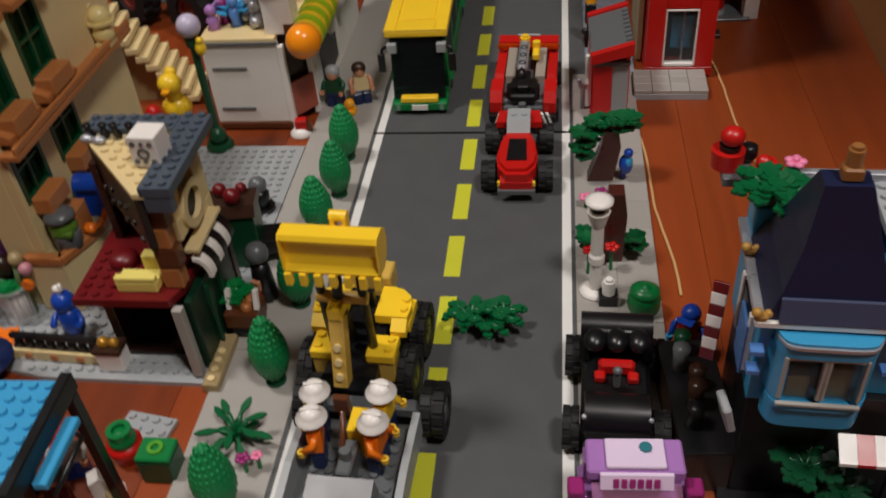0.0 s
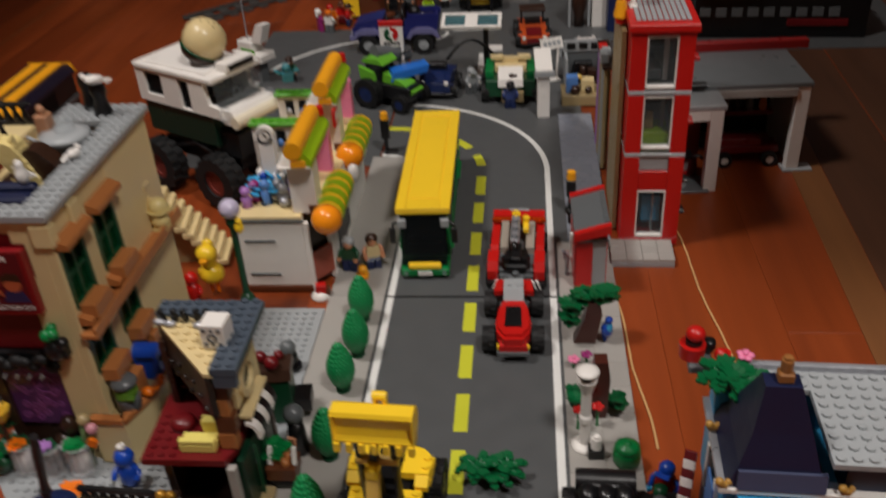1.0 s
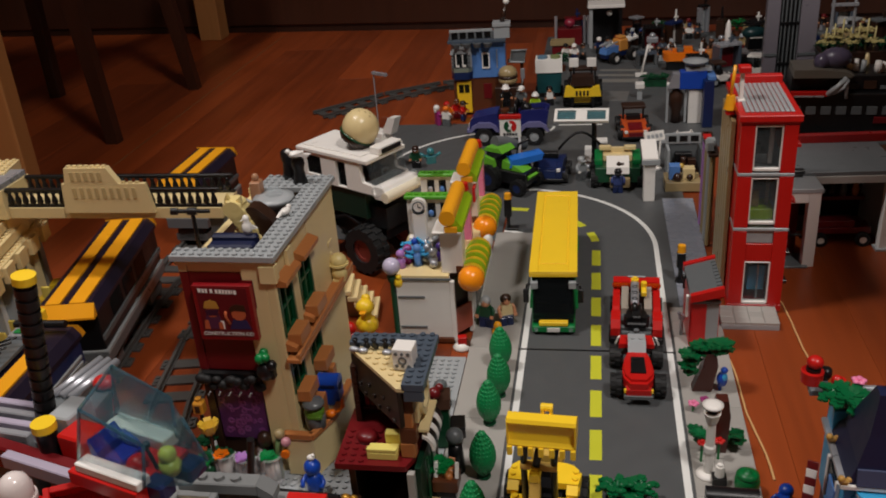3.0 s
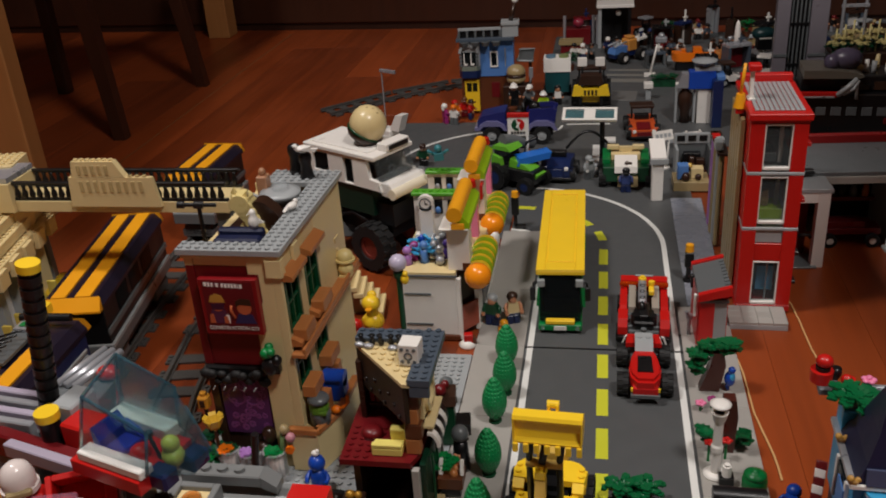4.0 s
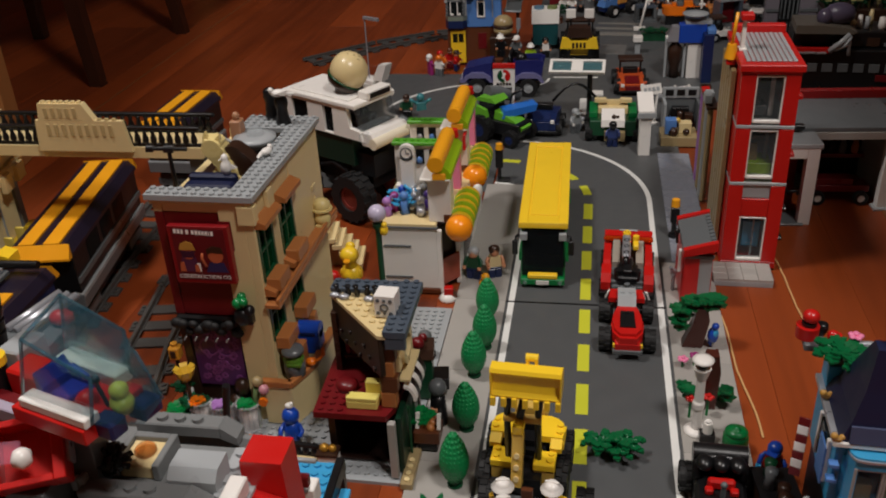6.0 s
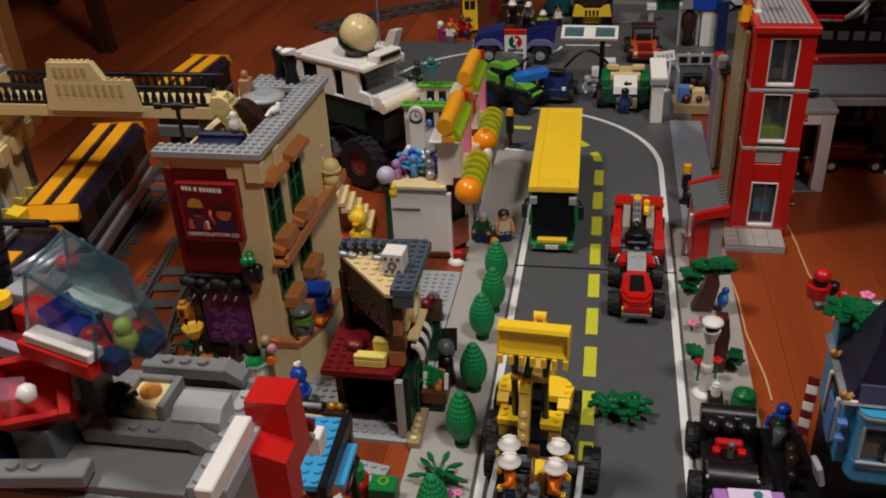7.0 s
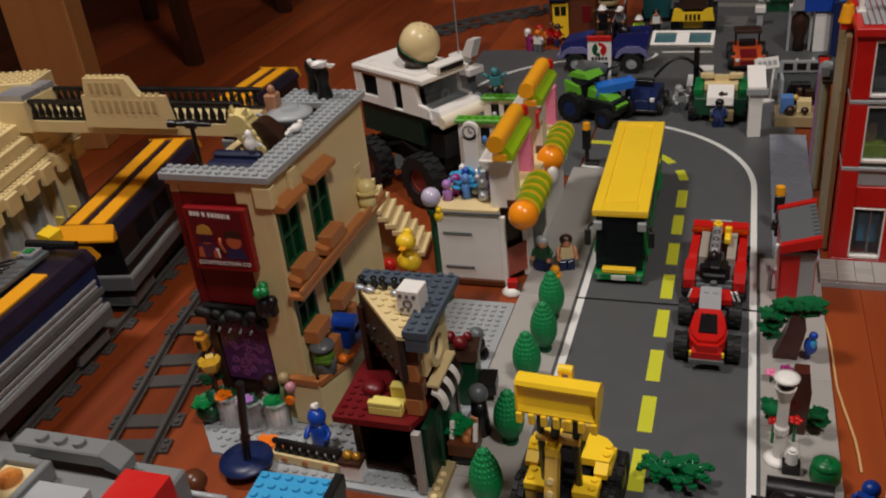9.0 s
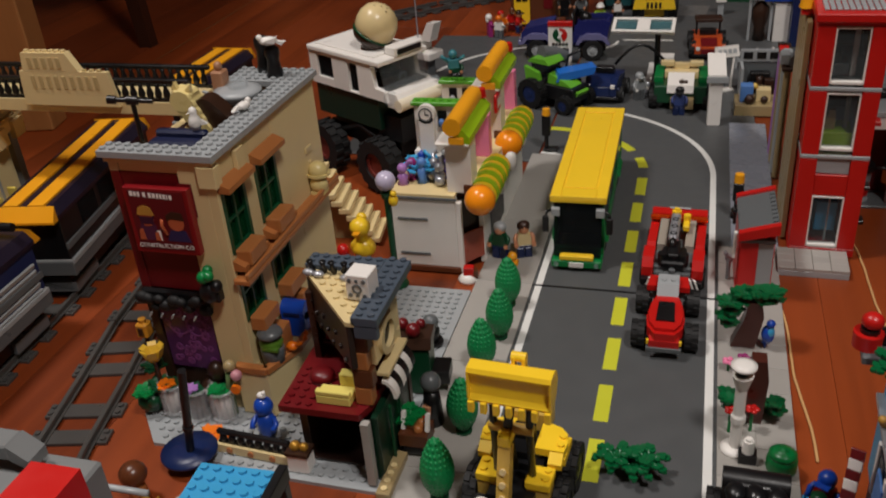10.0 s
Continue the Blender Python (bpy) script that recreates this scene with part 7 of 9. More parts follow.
def blue_house():
    b = thing("toy_blue_house", "bright blue toy corner house with a dark blue mansard roof", "toy building", 205, -322, FLOOR_Z, -3)
    part("ground_floor", Mesh().box(-44, 60, -26, 36, 3.2, 78), BLACK, b, "dark ground floor")
    # added black plate, stands for the shade on the floor round the house
    part("base_plate", Mesh().box(-50, 70, -110, 38, 0, 3, 0.4).studs(-48, 64, -108, -44, 3), BLACK, b, "black studded plate added to darken the floor below the house")
    part("upper_wall", Mesh().box(-46, 60, 20, 38, 78.2, 150), HOUSEBLUE, b)
    part("upper_wall", Mesh().box(-46, -38, -30, 19.8, 78.2, 128), HOUSEBLUE, b)
    part("upper_wall", Mesh().box(-37.8, 60, -22, 19.8, 78.2, 128), HOUSEBLUE, b)
    part("side_window", Mesh().box(-48, -46.1, -18, 6, 90, 120, 0.3), SMOKE, b)
    part("side_window_frame", Mesh().box(-49, -46.1, -22, -18.2, 88, 122), WHITE, b)
    part("side_window_frame", Mesh().box(-49, -46.1, 6.2, 10, 88, 122), WHITE, b)
    # bay with a curved base and one wide front window of two panes
    bay = [(-41, -30), (-39.6, -38), (-36, -43), (-3, -43), (1, -38), (4, -30)]
    part("bay_base", Mesh().prism(rounded(bay, 8), 76, 88, "z").prism(rounded([(x * 0.9 - 1, y + 5) for x, y in bay], 8), 70, 75.8, "z"), HOUSEBLUE, b, "curved blue bay base")
    part("bay_sill", Mesh().prism(rounded([(x, y - 1.5) for x, y in bay], 8), 88.2, 91.5, "z"), HOUSEBLUE, b, "blue bay sill")
    part("sill_trim", Mesh().box(-37, -2, -45.4, -43.2, 91.6, 93.4), STONE, b, "pale window sill")
    part("bay_top", Mesh().prism(rounded([(x, y - 1) for x, y in bay], 8), 120, 129, "z"), HOUSEBLUE, b)
    part("bay_trim", Mesh().prism(rounded([(x, y - 2.2) for x, y in bay], 8), 126, 127.6, "z"), PEARL, b)
    for s, (a, c) in enumerate(((0, 1), (1, 2), (3, 4), (4, 5))):
        (x0, y0), (x1, y1) = bay[a], bay[c]
        d = math.hypot(x1 - x0, y1 - y0)
        part("bay_side", Mesh().at(x0, y0, 91.6, 0, 0, math.degrees(math.atan2(y1 - y0, x1 - x0))).box(0, d, 0, 3, 0, 28.2), HOUSEBLUE, b)
    for x in (-36.6, -20.6, -18.8, -4):
        part("window_bar", Mesh().box(x, x + 1.7, -43.4, -40, 94.1, 119.8), STONE, b, "pale grey window bar")
    part("window_bar", Mesh().box(-34.8, -4.1, -43.2, -40, 117.9, 119.8), STONE, b, "pale grey window bar")
    part("bay_pane", Mesh().box(-34.8, -4.1, -41.6, -41, 94.1, 117.8, 0), TOWERGLASS, b)
    part("inner_cabinet", Mesh().box(-33, -23, -39, -31, 91.6, 104, 0.6).box(-16, -6, -38, -31, 91.6, 110, 0.6), DARKTAN, b)
    for x, z in ((-46.5, 100), (-46.5, 112), (8.5, 104)):
        part("blue_cap", Mesh().box(x - 3, x + 3, -36, -30, z, z + 3), MEDBLUE, b)
    # ledge and mansard
    part("roof_ledge", Mesh().box(-50, 46, -37, -32, 130.2, 133.4), WHITE, b, "pale roof ledge")
    part("roof_ledge", Mesh().box(-50, -45, -31.8, 36, 130.2, 133.4), PEARL, b, "pale roof ledge")
    for x, y in ((-48, -35), (-48, 8), (14, -35)):
        part("gold_bracket", Mesh().box(x - 3, x + 3, y - 2, y + 2, 133.5, 137, 1).ball(x - 2, y - 1, 138, 2.4).ball(x + 3, y + 1, 136, 2), OLDGOLD, b, "dull gold bracket")
    part("mansard", Mesh().add([(-46, -35, 133.5), (5, -35, 133.5), (8, 26, 133.5), (-46, 26, 133.5), (-41, -33, 147), (0, -33, 147), (2, 16, 147), (-40, 16, 147), (-36, -30, 168), (-6, -30, 168), (-6, 4, 168), (-36, 4, 168), (-33, -27, 197), (-15, -27, 197), (-15, -16, 197), (-33, -16, 197)],
                               [(3, 2, 1, 0)] + [(4 * r + i, 4 * r + (i + 1) % 4, 4 * r + 4 + (i + 1) % 4, 4 * r + 4 + i) for r in range(3) for i in range(4)] + [(12, 13, 14, 15)]), NAVY, b, "dark blue steep roof")
    part("mansard_ledge", Mesh().prism([(-37.5, 134), (-34.6, 134), (-32.4, 145), (-35, 145)], -41, 4, "x"), plastic("slate_blue_plastic", 66, 72, 98, 0.3), b, "slate blue lower roof slab")
    part("finial", Mesh().box(-27, -19, -25, -18, 197.2, 203, 0.8).cyl(-23, -21, 203, 210, 3.2).cyl(-23, -21, 210, 211.6, 2.2), plastic("dull_brown_plastic", 150, 100, 54), b, "dull brown roof finial")
    part("roof_plate", Mesh().plate(-28, 4, 18, 34, 153.2, 157).plate(4, 60, -38, 34, 153.2, 157), GREY, b, "studded pale grey roof plate")
    part("roof_plate_edge", Mesh().box(-28, 60, 34.2, 38, 153.2, 161), PEARL, b)
    part("roof_support", Mesh().prism([(-32, 128.2), (19.6, 128.2), (19.6, 153), (-32, 153)], 14, 58, "x"), NAVY, b, "dark blue sloped roof")
    part("balcony", Mesh().box(-60, -46, 36, 58, 150, 155, 0.6).box(-46, -28.2, 22, 42, 150, 155, 0.6), DARKGREY, b, "small dark grey bracket")
    for k in range(7):
        part("flag_stripe", Mesh().at(-61 + 0.5 * k, -2 + 1.4 * k, 74 + 6.0 * k, -12, -4, -24).box(-3.6, 3.6, -0.8, 0.8, 0, 5.9, 0.1), WHITE if k % 2 else DARKRED, b, "white flag stripe" if k % 2 else "dark red flag stripe")
    for k in range(7):
        part("awning_stripe", Mesh().prism([(-46, 54), (-34, 61), (-34, 63), (-46, 56)], -3 + 8 * k, 4.9 + 8 * k, "x"), RED if k % 2 else WHITE, b, "red awning stripe" if k % 2 else "white awning stripe")
    part("awning_post", Mesh().box(20, 23, -45, -42, 0, 54), BLACK, b)
    part("hedge", leaf_cluster(leaf_cluster(Mesh(), -14, -36, 36, 12, 7, 61, 0.3), 4, -38, 24, 12, 7, 63, 0.3), DARKGREEN, b)
    part("side_arch", Mesh().at(-52, -30, 62, 0, -14, 10).box(-2, 2, -8, 6, 0, 16, 0.8), GREY, b, "pale grey side panel")
    part("side_shutter", Mesh().at(-48.4, -12, 86, 0, 0, 0).box(-1.5, 0, -10, 8, 0, 30, 0.4), MEDBLUE, b)
    rp = thing("toy_roof_planter", "red toy pot with green plants on the roof ledge", "toy pot", 150, -272, FLOOR_Z + 155.2)
    part("pot", Mesh().cyl(0, 0, 0, 9, 7.4, 7.8, n=18), RED, rp)
    part("gap", Mesh().cyl(0.5, 0, 9.2, 12, 5, n=14), BLACK, rp)
    part("ball", Mesh().ball(1, 0, 16, 5.8, 1, 1, 0.85, 18), RED, rp, "shiny red ball")
    bp = thing("toy_black_pot", "small black toy pot on the roof ledge", "toy pot", 160, -268, FLOOR_Z + 155.2)
    part("pot", Mesh().lathe(0, 0, [(3, 0), (4.6, 4), (4.2, 8), (2, 9)], 12), BLACK, bp)
    single("toy_roof_bush", leaf_cluster(leaf_cluster(leaf_cluster(Mesh(), 0, 0, 0, 14, 6, 71, 0.3), 10, -4, 2, 11, 6, 72, 0.3), 14, -14, 0, 10, 6, 74, 0.2), LEAF, "green toy bush on the roof ledge", "toy plant", 164, -296, FLOOR_Z + 155.2)
    m = Mesh()
    flower(m, 0, 0, 7, PINK, 4.4)
    m.paint(GREEN).cyl(0, 0, -1, 7, 1.4, n=6)
    single("toy_pink_flower", m, None, "pink toy flower on the roof edge", "toy flower", 178, -283, FLOOR_Z + 157.4)
    single("toy_red_fruit", Mesh().ball(0, 0, 4, 4).cyl(3, 4, 0, 2.5, 4), RED, "small red toy fruit on the roof ledge", "toy", 166, -276, FLOOR_Z + 155.2)
    figure("toy_figure", "toy figure in a blue helmet beside the striped flag", 149, -247, FLOOR_Z, -30, RED, BLACK, AZURE, BLUE, BLUE)
    d = thing("toy_dark_stand", "dark brown toy stand full of small clutter", "toy stand", 143, -300, FLOOR_Z, 5)
    part("frame", Mesh().box(-12, 16, -46, 30, 0, 30), DARKBROWN, d)
    part("shelf", Mesh().box(-13, 17, -47, 32, 30.2, 33), BLACK, d)
    for k in range(5):
        part("clutter", Mesh().lathe(-4 + 3 * (k % 3), -28 + 13 * k, [(5, 33), (4, 40), (5, 46 + 3 * (k % 2))], 8), (BLACK, DARKBROWN, DARKBROWN, DARKGREY, DARKGREEN)[k], d)


blue_house()


# ---- behind the bend ----
def small_car(name, label, x, y, rz, body, trim, w=44, n=80, h=16, r=11, roof=None, cat="toy car", z=0, hood=None):
    c = thing(name, label, cat, x, y, z, rz)
    part("chassis", Mesh().box(-w / 2 + 6, w / 2 - 6, -n / 2 + 4, n / 2 - 4, 6, 10), BLACK, c)
    part("body", Mesh().prism([(-n / 2, 9), (-n / 2, h), (-n * 0.2, h + 7), (n * 0.1, h + 7), (n * 0.2, h + 3), (n / 2, h + 3), (n / 2, 9)], -w / 2 + 3, w / 2 - 3, "x"), body, c)
    part("hood_panel", Mesh().prism([(-n / 2 + 3, h + 1), (-n * 0.22, h + 7.4), (-n * 0.22, h + 8.4), (-n / 2 + 3, h + 2)], -w / 4, w / 4, "x"), hood or trim, c)
    part("grille", Mesh().box(-w / 4, w / 4, -n / 2 - 1.5, -n / 2 - 0.1, 10, h - 2), trim, c)
    part("seat", Mesh().box(-w / 4, w / 4, -2, 10, h + 7.2, h + 16), BLACK, c)
    part("bumper", Mesh().box(-w / 2, w / 2, -n / 2 - 4, -n / 2 - 1.6, 7, 11), BLACK, c)
    if roof:
        for s in (-1, 1):
            part("roof_post", Mesh().box(s * w * 0.36 - 1.5, s * w * 0.36 + 1.5, 4, 8, h + 7, h + 28), BLACK, c)
        part("roof", Mesh().box(-w * 0.42, w * 0.42, -6, 22, h + 28.2, h + 33, 0.8), roof, c)
    for s in (-1, 1):
        part("headlight", Mesh().box(s * w * 0.34 - 3, s * w * 0.34 + 3, -n / 2 - 1, -n / 2 + 3, h - 4, h + 1), WHITE, c)
        part("fender", Mesh().box(s * (w / 2 - 3) - 4, s * (w / 2 - 3) + 4, -n * 0.42, -n * 0.16, r + 6, r + 10, 1), body, c)
        for y0 in (-n * 0.3, n * 0.3):
            wheel(c, s * (w / 2), y0, r, r, 10, GREY, 10)
    return c


def pickup():
    navy = plastic("violet_blue_plastic", 34, 38, 100)
    lilac = plastic("pale_violet_plastic", 112, 110, 152)
    p = thing("toy_pickup", "dark blue and lavender toy pickup with big wheels", "toy truck", -152, 692, 0, 0)
    part("chassis", Mesh().box(-62, 62, -14, 22, 12, 20), BLACK, p)
    part("hood", Mesh().prism([(-70, 22), (-70, 40), (-64, 48), (-26, 56), (-20, 56), (-20, 22)], -18, 26, "y"), navy, p)
    part("cab_floor", Mesh().box(-19.8, 14, -18, 26, 22, 42), navy, p)
    part("bed_floor", Mesh().box(14.2, 66, -18, 26, 26, 38), navy, p)
    part("bed_side", Mesh().prism([(14.2, 38.2), (66, 38.2), (70, 58), (60, 62), (22, 60), (14.2, 50)], -18, -13, "y"), navy, p)
    part("bed_side", Mesh().prism([(14.2, 38.2), (66, 38.2), (70, 58), (60, 62), (22, 60), (14.2, 50)], 21, 26, "y"), navy, p)
    part("tailgate", Mesh().box(62, 66, -12.8, 20.8, 38.2, 56), navy, p)
    part("roll_bar", Mesh().tube([(12, -15, 42), (12, -14, 70), (12, 22, 70), (12, 24, 42)], 2.4), BLACK, p)
    part("load", Mesh().box(18, 58, -12, 20, 38.2, 54, 1).box(-16, 8, -12, 20, 42.2, 56, 1).ball(30, 0, 60, 10), BLACK, p, "dark heaped load")
    part("load_piece", Mesh().cyl(-8, -6, 56, 61, 8), BROWN, p)
    part("load_piece", Mesh().box(32, 48, -10, -2, 54.2, 58), WHITE, p)
    for x in (-44, 44):
        part("fender", Mesh().prism([(x - 27, 24), (x - 22, 34), (x - 10, 41), (x + 10, 41), (x + 22, 34), (x + 27, 24), (x + 22, 24), (x + 15, 32), (x - 15, 32), (x - 22, 24)], -25, -18.2, "y"), lilac, p, "lavender fender")
        for y in (-22, 28):
            w = part("wheel", Mesh().at(x, y, 16).ring(0, 0, -8, 8, 16, 8.5, 18, "y"), RUBBER, p)
            part("rim", Mesh().at(x, y, 16).cyl(0, 0, -6.5, 6.5, 8.6, n=16, axis="y").cyl(0, 0, -8, -6.6, 3.5, axis="y"), GREY, w)
    part("bumper", Mesh().box(-76, -70.2, -16, 24, 20, 28, 1), lilac, p)
    for y in (-10, 18):
        part("headlight", Mesh().box(-72, -70.1, y - 4, y + 4, 30, 37), WHITE, p)


pickup()
figure("toy_figure", "toy figure in a white hat on the pickup", -160, 716, 56.2, 20, BLACK, BLACK, SKIN, None, WHITE, "brim")
figure("toy_figure", "toy figure in dark clothes on the pickup", -132, 718, 54.2, -20, DARKGREY, BLACK, SKIN, None, WHITE)
small_car("toy_orange_buggy", "orange and dark red toy buggy on the road", 64, 716, 4, plastic("rust_orange_plastic", 190, 78, 34), DARKRED, 48, 88, 20, 13, DARKBROWN)
small_car("toy_yellow_truck", "yellow toy truck with a black cab and white lamps", -27, 926, 0, BLACK, YELLOW, 66, 92, 34, 18, DARKBROWN)
yt = thing("toy_truck_front", "yellow front bumper unit with white lamp boxes", "toy part", -27, 872, 0, 0)
part("dark_hood", Mesh().prism([(-24, 46.2), (24, 46.2), (20, 64), (-20, 64)], -2, 30, "y"), DARKBROWN, yt, "dark brown hood")
part("bumper", Mesh().prism([(-36, 26), (36, 26), (32, 46), (20, 46), (14, 40), (-14, 40), (-20, 46), (-32, 46)], -6, 6, "y"), YELLOW, yt)
for k in range(4):
    part("grille_slot", Mesh().box(-13 + 7 * k, -9 + 7 * k, -7, -6.1, 28, 38, 0.2), DARKBROWN, yt)
for s in (-1, 1):
    part("leg", Mesh().box(s * 20 - 3, s * 20 + 3, -3, 3, 0, 25.8), BLACK, yt)
    part("lamp_post", Mesh().box(s * 17 - 2, s * 17 + 2, 20, 24, 46, 80).box(s * 17 - 3, s * 17 + 3, -4, 24, 44, 47), BLACK, yt)
    part("lamp_box", Mesh().box(s * 17 - 9, s * 17 + 9, 17, 24, 78, 95, 0.8), WHITE, yt, "white lamp box")
tt = thing("toy_teal_trailer", "teal toy trailer with a white box and two round lids", "toy trailer", -96, 972, 0, 2)
part("body", Mesh().prism([(-22, 10), (22, 10), (25, 30), (25, 52), (-25, 52), (-25, 30)], -20, 24, "y"), plastic("deep_teal_plastic", 26, 74, 78), tt)
part("box", Mesh().prism([(-22, 52.2), (26, 52.2), (26, 77), (-18, 77)], -27, 27, "x"), WHITE, tt)
part("lid", Mesh().cyl(-13, 0, 77.2, 82, 10, n=18), plastic("pale_blue_lid_plastic", 96, 128, 150), tt)
part("lid", Mesh().cyl(13, 0, 77.2, 82, 10, n=18), plastic("olive_lid_plastic", 130, 140, 90), tt)
for s in (-1, 1):
    wheel(tt, s * 24, 0, 10, 10, 8)


def sign_and_canopy():
    s = thing("toy_station_sign", "white toy filling station sign with a red and green disc", "toy sign", -133, 500, 0, 0)
    part("panel", Mesh().box(-16.5, 16.5, -2, 2, 72, 102), WHITE, s)
    part("top_bar", Mesh().box(-17, 17, -3, 3, 102.2, 109), RED, s)
    half = [(9.5 * math.cos(a), 9.5 * math.sin(a)) for a in [math.pi * (0.62 + 0.95 * k / 10) for k in range(11)]]
    part("disc", Mesh().at(0, -2.2, 90.5).prism([(x - 0.6, z) for x, z in half], -0.6, 0, "y"), DARKGREEN, s, "green half of the disc")
    part("disc", Mesh().at(0, -2.2, 90.5).prism([(0.6 - x, -z) for x, z in half], -0.6, 0, "y"), RED, s, "red half of the disc")
    part("disc_bar", Mesh().at(0, -2.9, 90.5, 0, 28).box(-1.6, 1.6, -0.5, 0, -5, 5, 0.1), WHITE, s)
    bars = Mesh()
    for k in range(5):
        bars.box(-11 + 4.6 * k, -7.6 + 4.6 * k, -2.8, -2.1, 76, 79.5, 0)
    part("printed_bar", bars, BLACK, s, "dark bars of lettering")
    part("post", Mesh().box(12, 16, -2, 2, 0, 71.8).box(4, 24, -8, 8, 0, 4), WHITE, s)
    c = thing("toy_solar_canopy", "white toy canopy with two pale glass panels on a post", "toy canopy", -24, 552, 0, -2)
    c.scale = (1, 1.3, 1)
    part("frame", Mesh().at(0, 0, 88, 22).box(-43, 43, -14, -10, -2, 3).box(-43, 43, 10, 14, -2, 3).box(-43, -38, -9.8, 9.8, -2, 3).box(38, 43, -9.8, 9.8, -2, 3).box(-9, 9, -9.8, 9.8, -2, 3), WHITE, c)
    for x in (-23.5, 23.5):
        part("panel", Mesh().at(0, 0, 88, 22).box(x - 14.4, x + 14.4, -9.8, 9.8, 0, 1.2, 0), BLUEGLASS, c)
    part("panel_back", Mesh().at(0, 0, 88, 22).box(-38, 38, -9.8, 9.8, -2, -1, 0), plastic("grey_teal_plastic", 70, 92, 94), c)
    part("post", Mesh().cyl(20, 0, 0, 84, 4).cyl(20, 0, 0, 6, 10), BLACK, c)
    k = thing("toy_grey_kiosk", "dark grey toy pump block with a white top", "toy pump", 6, 610, 0, 0)
    part("block", Mesh().box(-12, 12, -10, 10, 0, 24), DARKGREY, k)
    part("top", Mesh().box(-12, 12, -10, 10, 24.2, 28), WHITE, k)


sign_and_canopy()


MIDGREEN = plastic("mid_green_plastic", 104, 176, 48)


def harvester():
    h = thing("toy_tractor", "lime green toy tractor with blue panels and black wheels", "toy tractor", -132, 470, 0, 60)
    part("body", Mesh().box(-18, 18, -40, 40, 14, 34, 1), BLACK, h)
    part("hood", Mesh().prism([(-44, 28), (-20, 40), (6, 48), (10, 34), (-40, 22)], -12, 12, "x"), MIDGREEN, h)
    part("side_panel", Mesh().prism([(8, 20), (36, 28), (40, 56), (16, 50)], -24, -18, "x"), MIDGREEN, h)
    part("cab", Mesh().box(-16, 16, 8, 34, 34.2, 60, 1), SMOKE, h)
    part("roof", Mesh().prism([(2, 60.2), (40, 60.2), (34, 66), (10, 67)], -17, 17, "x"), MIDGREEN, h)
    part("grey_drum", Mesh().at(4, 26, 68, 0, 14, -20).cyl(0, 0, -6, 52, 11, n=16, axis="x"), DARKGREY, h, "dark grey drum")
    part("exhaust", Mesh().tube([(14, 0, 40), (18, -4, 66), (26, -20, 76)], 2.4), BLACK, h)
    for s in (-1, 1):
        wheel(h, s * 26, 24, 21, 21, 16, DARKBLUE, 14)
        wheel(h, s * 24, -30, 13, 13, 11, DARKBLUE, 12)
    b = thing("toy_blue_hood", "bright blue sloped toy panel beside the tractor", "toy part", -112, 474, 0, 24)
    part("panel", Mesh().prism([(-26, 38), (26, 44), (30, 54), (-22, 50)], -12, 12, "y"), plastic("sky_blue_plastic", 36, 110, 204), b)
    part("stand", Mesh().box(-10, 10, -8, 8, 0, 38), BLACK, b)
    k = small_car("toy_blue_kart", "dark blue toy kart with a hose behind the bus", -72, 510, -6, DARKBLUE, DARKBLUE, 50, 62, 26, 11)
    hz = single("toy_hose", Mesh().tube([(-60 + 9 * i, 530 + 2 * i, 40 + 26 * math.sin(i * 0.42)) for i in range(9)], 2.2), BLACK, "black curved toy hose above the kart", "toy hose")
    g = thing("toy_green_truck", "green toy truck with a white hood and tan rack", "toy truck", 32, 494, 0, 0)
    part("body", Mesh().box(-34, 34, -34, 44, 10, 34, 1.2), DARKGREEN, g)
    part("hood", Mesh().prism([(-38, 26), (-36, 36), (-6, 44), (-6, 30)], -17, 17, "x"), WHITE, g)
    part("hood_mark", Mesh().box(-2, 9, -31, -29, 37, 41).box(0, 3, -33, -24, 37, 41), DARKBROWN, g)
    part("rack", Mesh().box(-28, -10, 6, 14, 48, 55, 1).box(10, 28, 6, 14, 48, 55, 1).box(-9.8, 9.8, 8, 14, 44, 52), TAN, g)
    part("cab", Mesh().box(-22, 22, -4, 34, 34.2, 44), TAN, g)
    part("front_step", Mesh().box(-12, 18, -44, -34.2, 6, 20), DARKTAN, g)
    for s in (-1, 1):
        part("side_box", Mesh().box(s * 29 - 6, s * 29 + 6, -20, 30, 34.2, 42), GREEN, g)
        for y in (-22, 30):
            wheel(g, s * 35, y, 14, 14, 11, DARKGREY)
    figure("toy_figure", "toy figure in blue in front of the green truck", 32, 446, 0, 0, plastic("dusk_blue_plastic", 50, 66, 120), DARKBLUE, BLACK, None, BLACK)
    figure("toy_figure", "grey toy figure working near the kart", -24, 500, 0, 40, GREY, DARKGREY, WHITE, None, GREY)
    for i, (x, y) in enumerate(((-4, 486), (6, 474), (-14, 520))):
        single("toy_pipe_part", Mesh().lathe(0, 0, [(4, 0), (6, 6), (3, 12), (5, 18)], 10).tube([(0, 0, 10), (8, 4, 16)], 2), (GREY, DARKGREY, PEARL)[i], "small grey toy pipe part near the kart", "toy part", x, y, 0, 40 * i, "pipe parts")
    w = thing("toy_white_pillar", "white toy gate pillar with a sloped cap", "toy pillar", 76, 418, 0, 4)
    part("shaft", Mesh().box(-8, 8, -7, 7, 0, 62, 0.6), WHITE, w)
    part("cap", Mesh().prism([(-10, 62.2), (24, 82), (24, 86), (-10, 68)], -11, 11, "x"), WHITE, w)
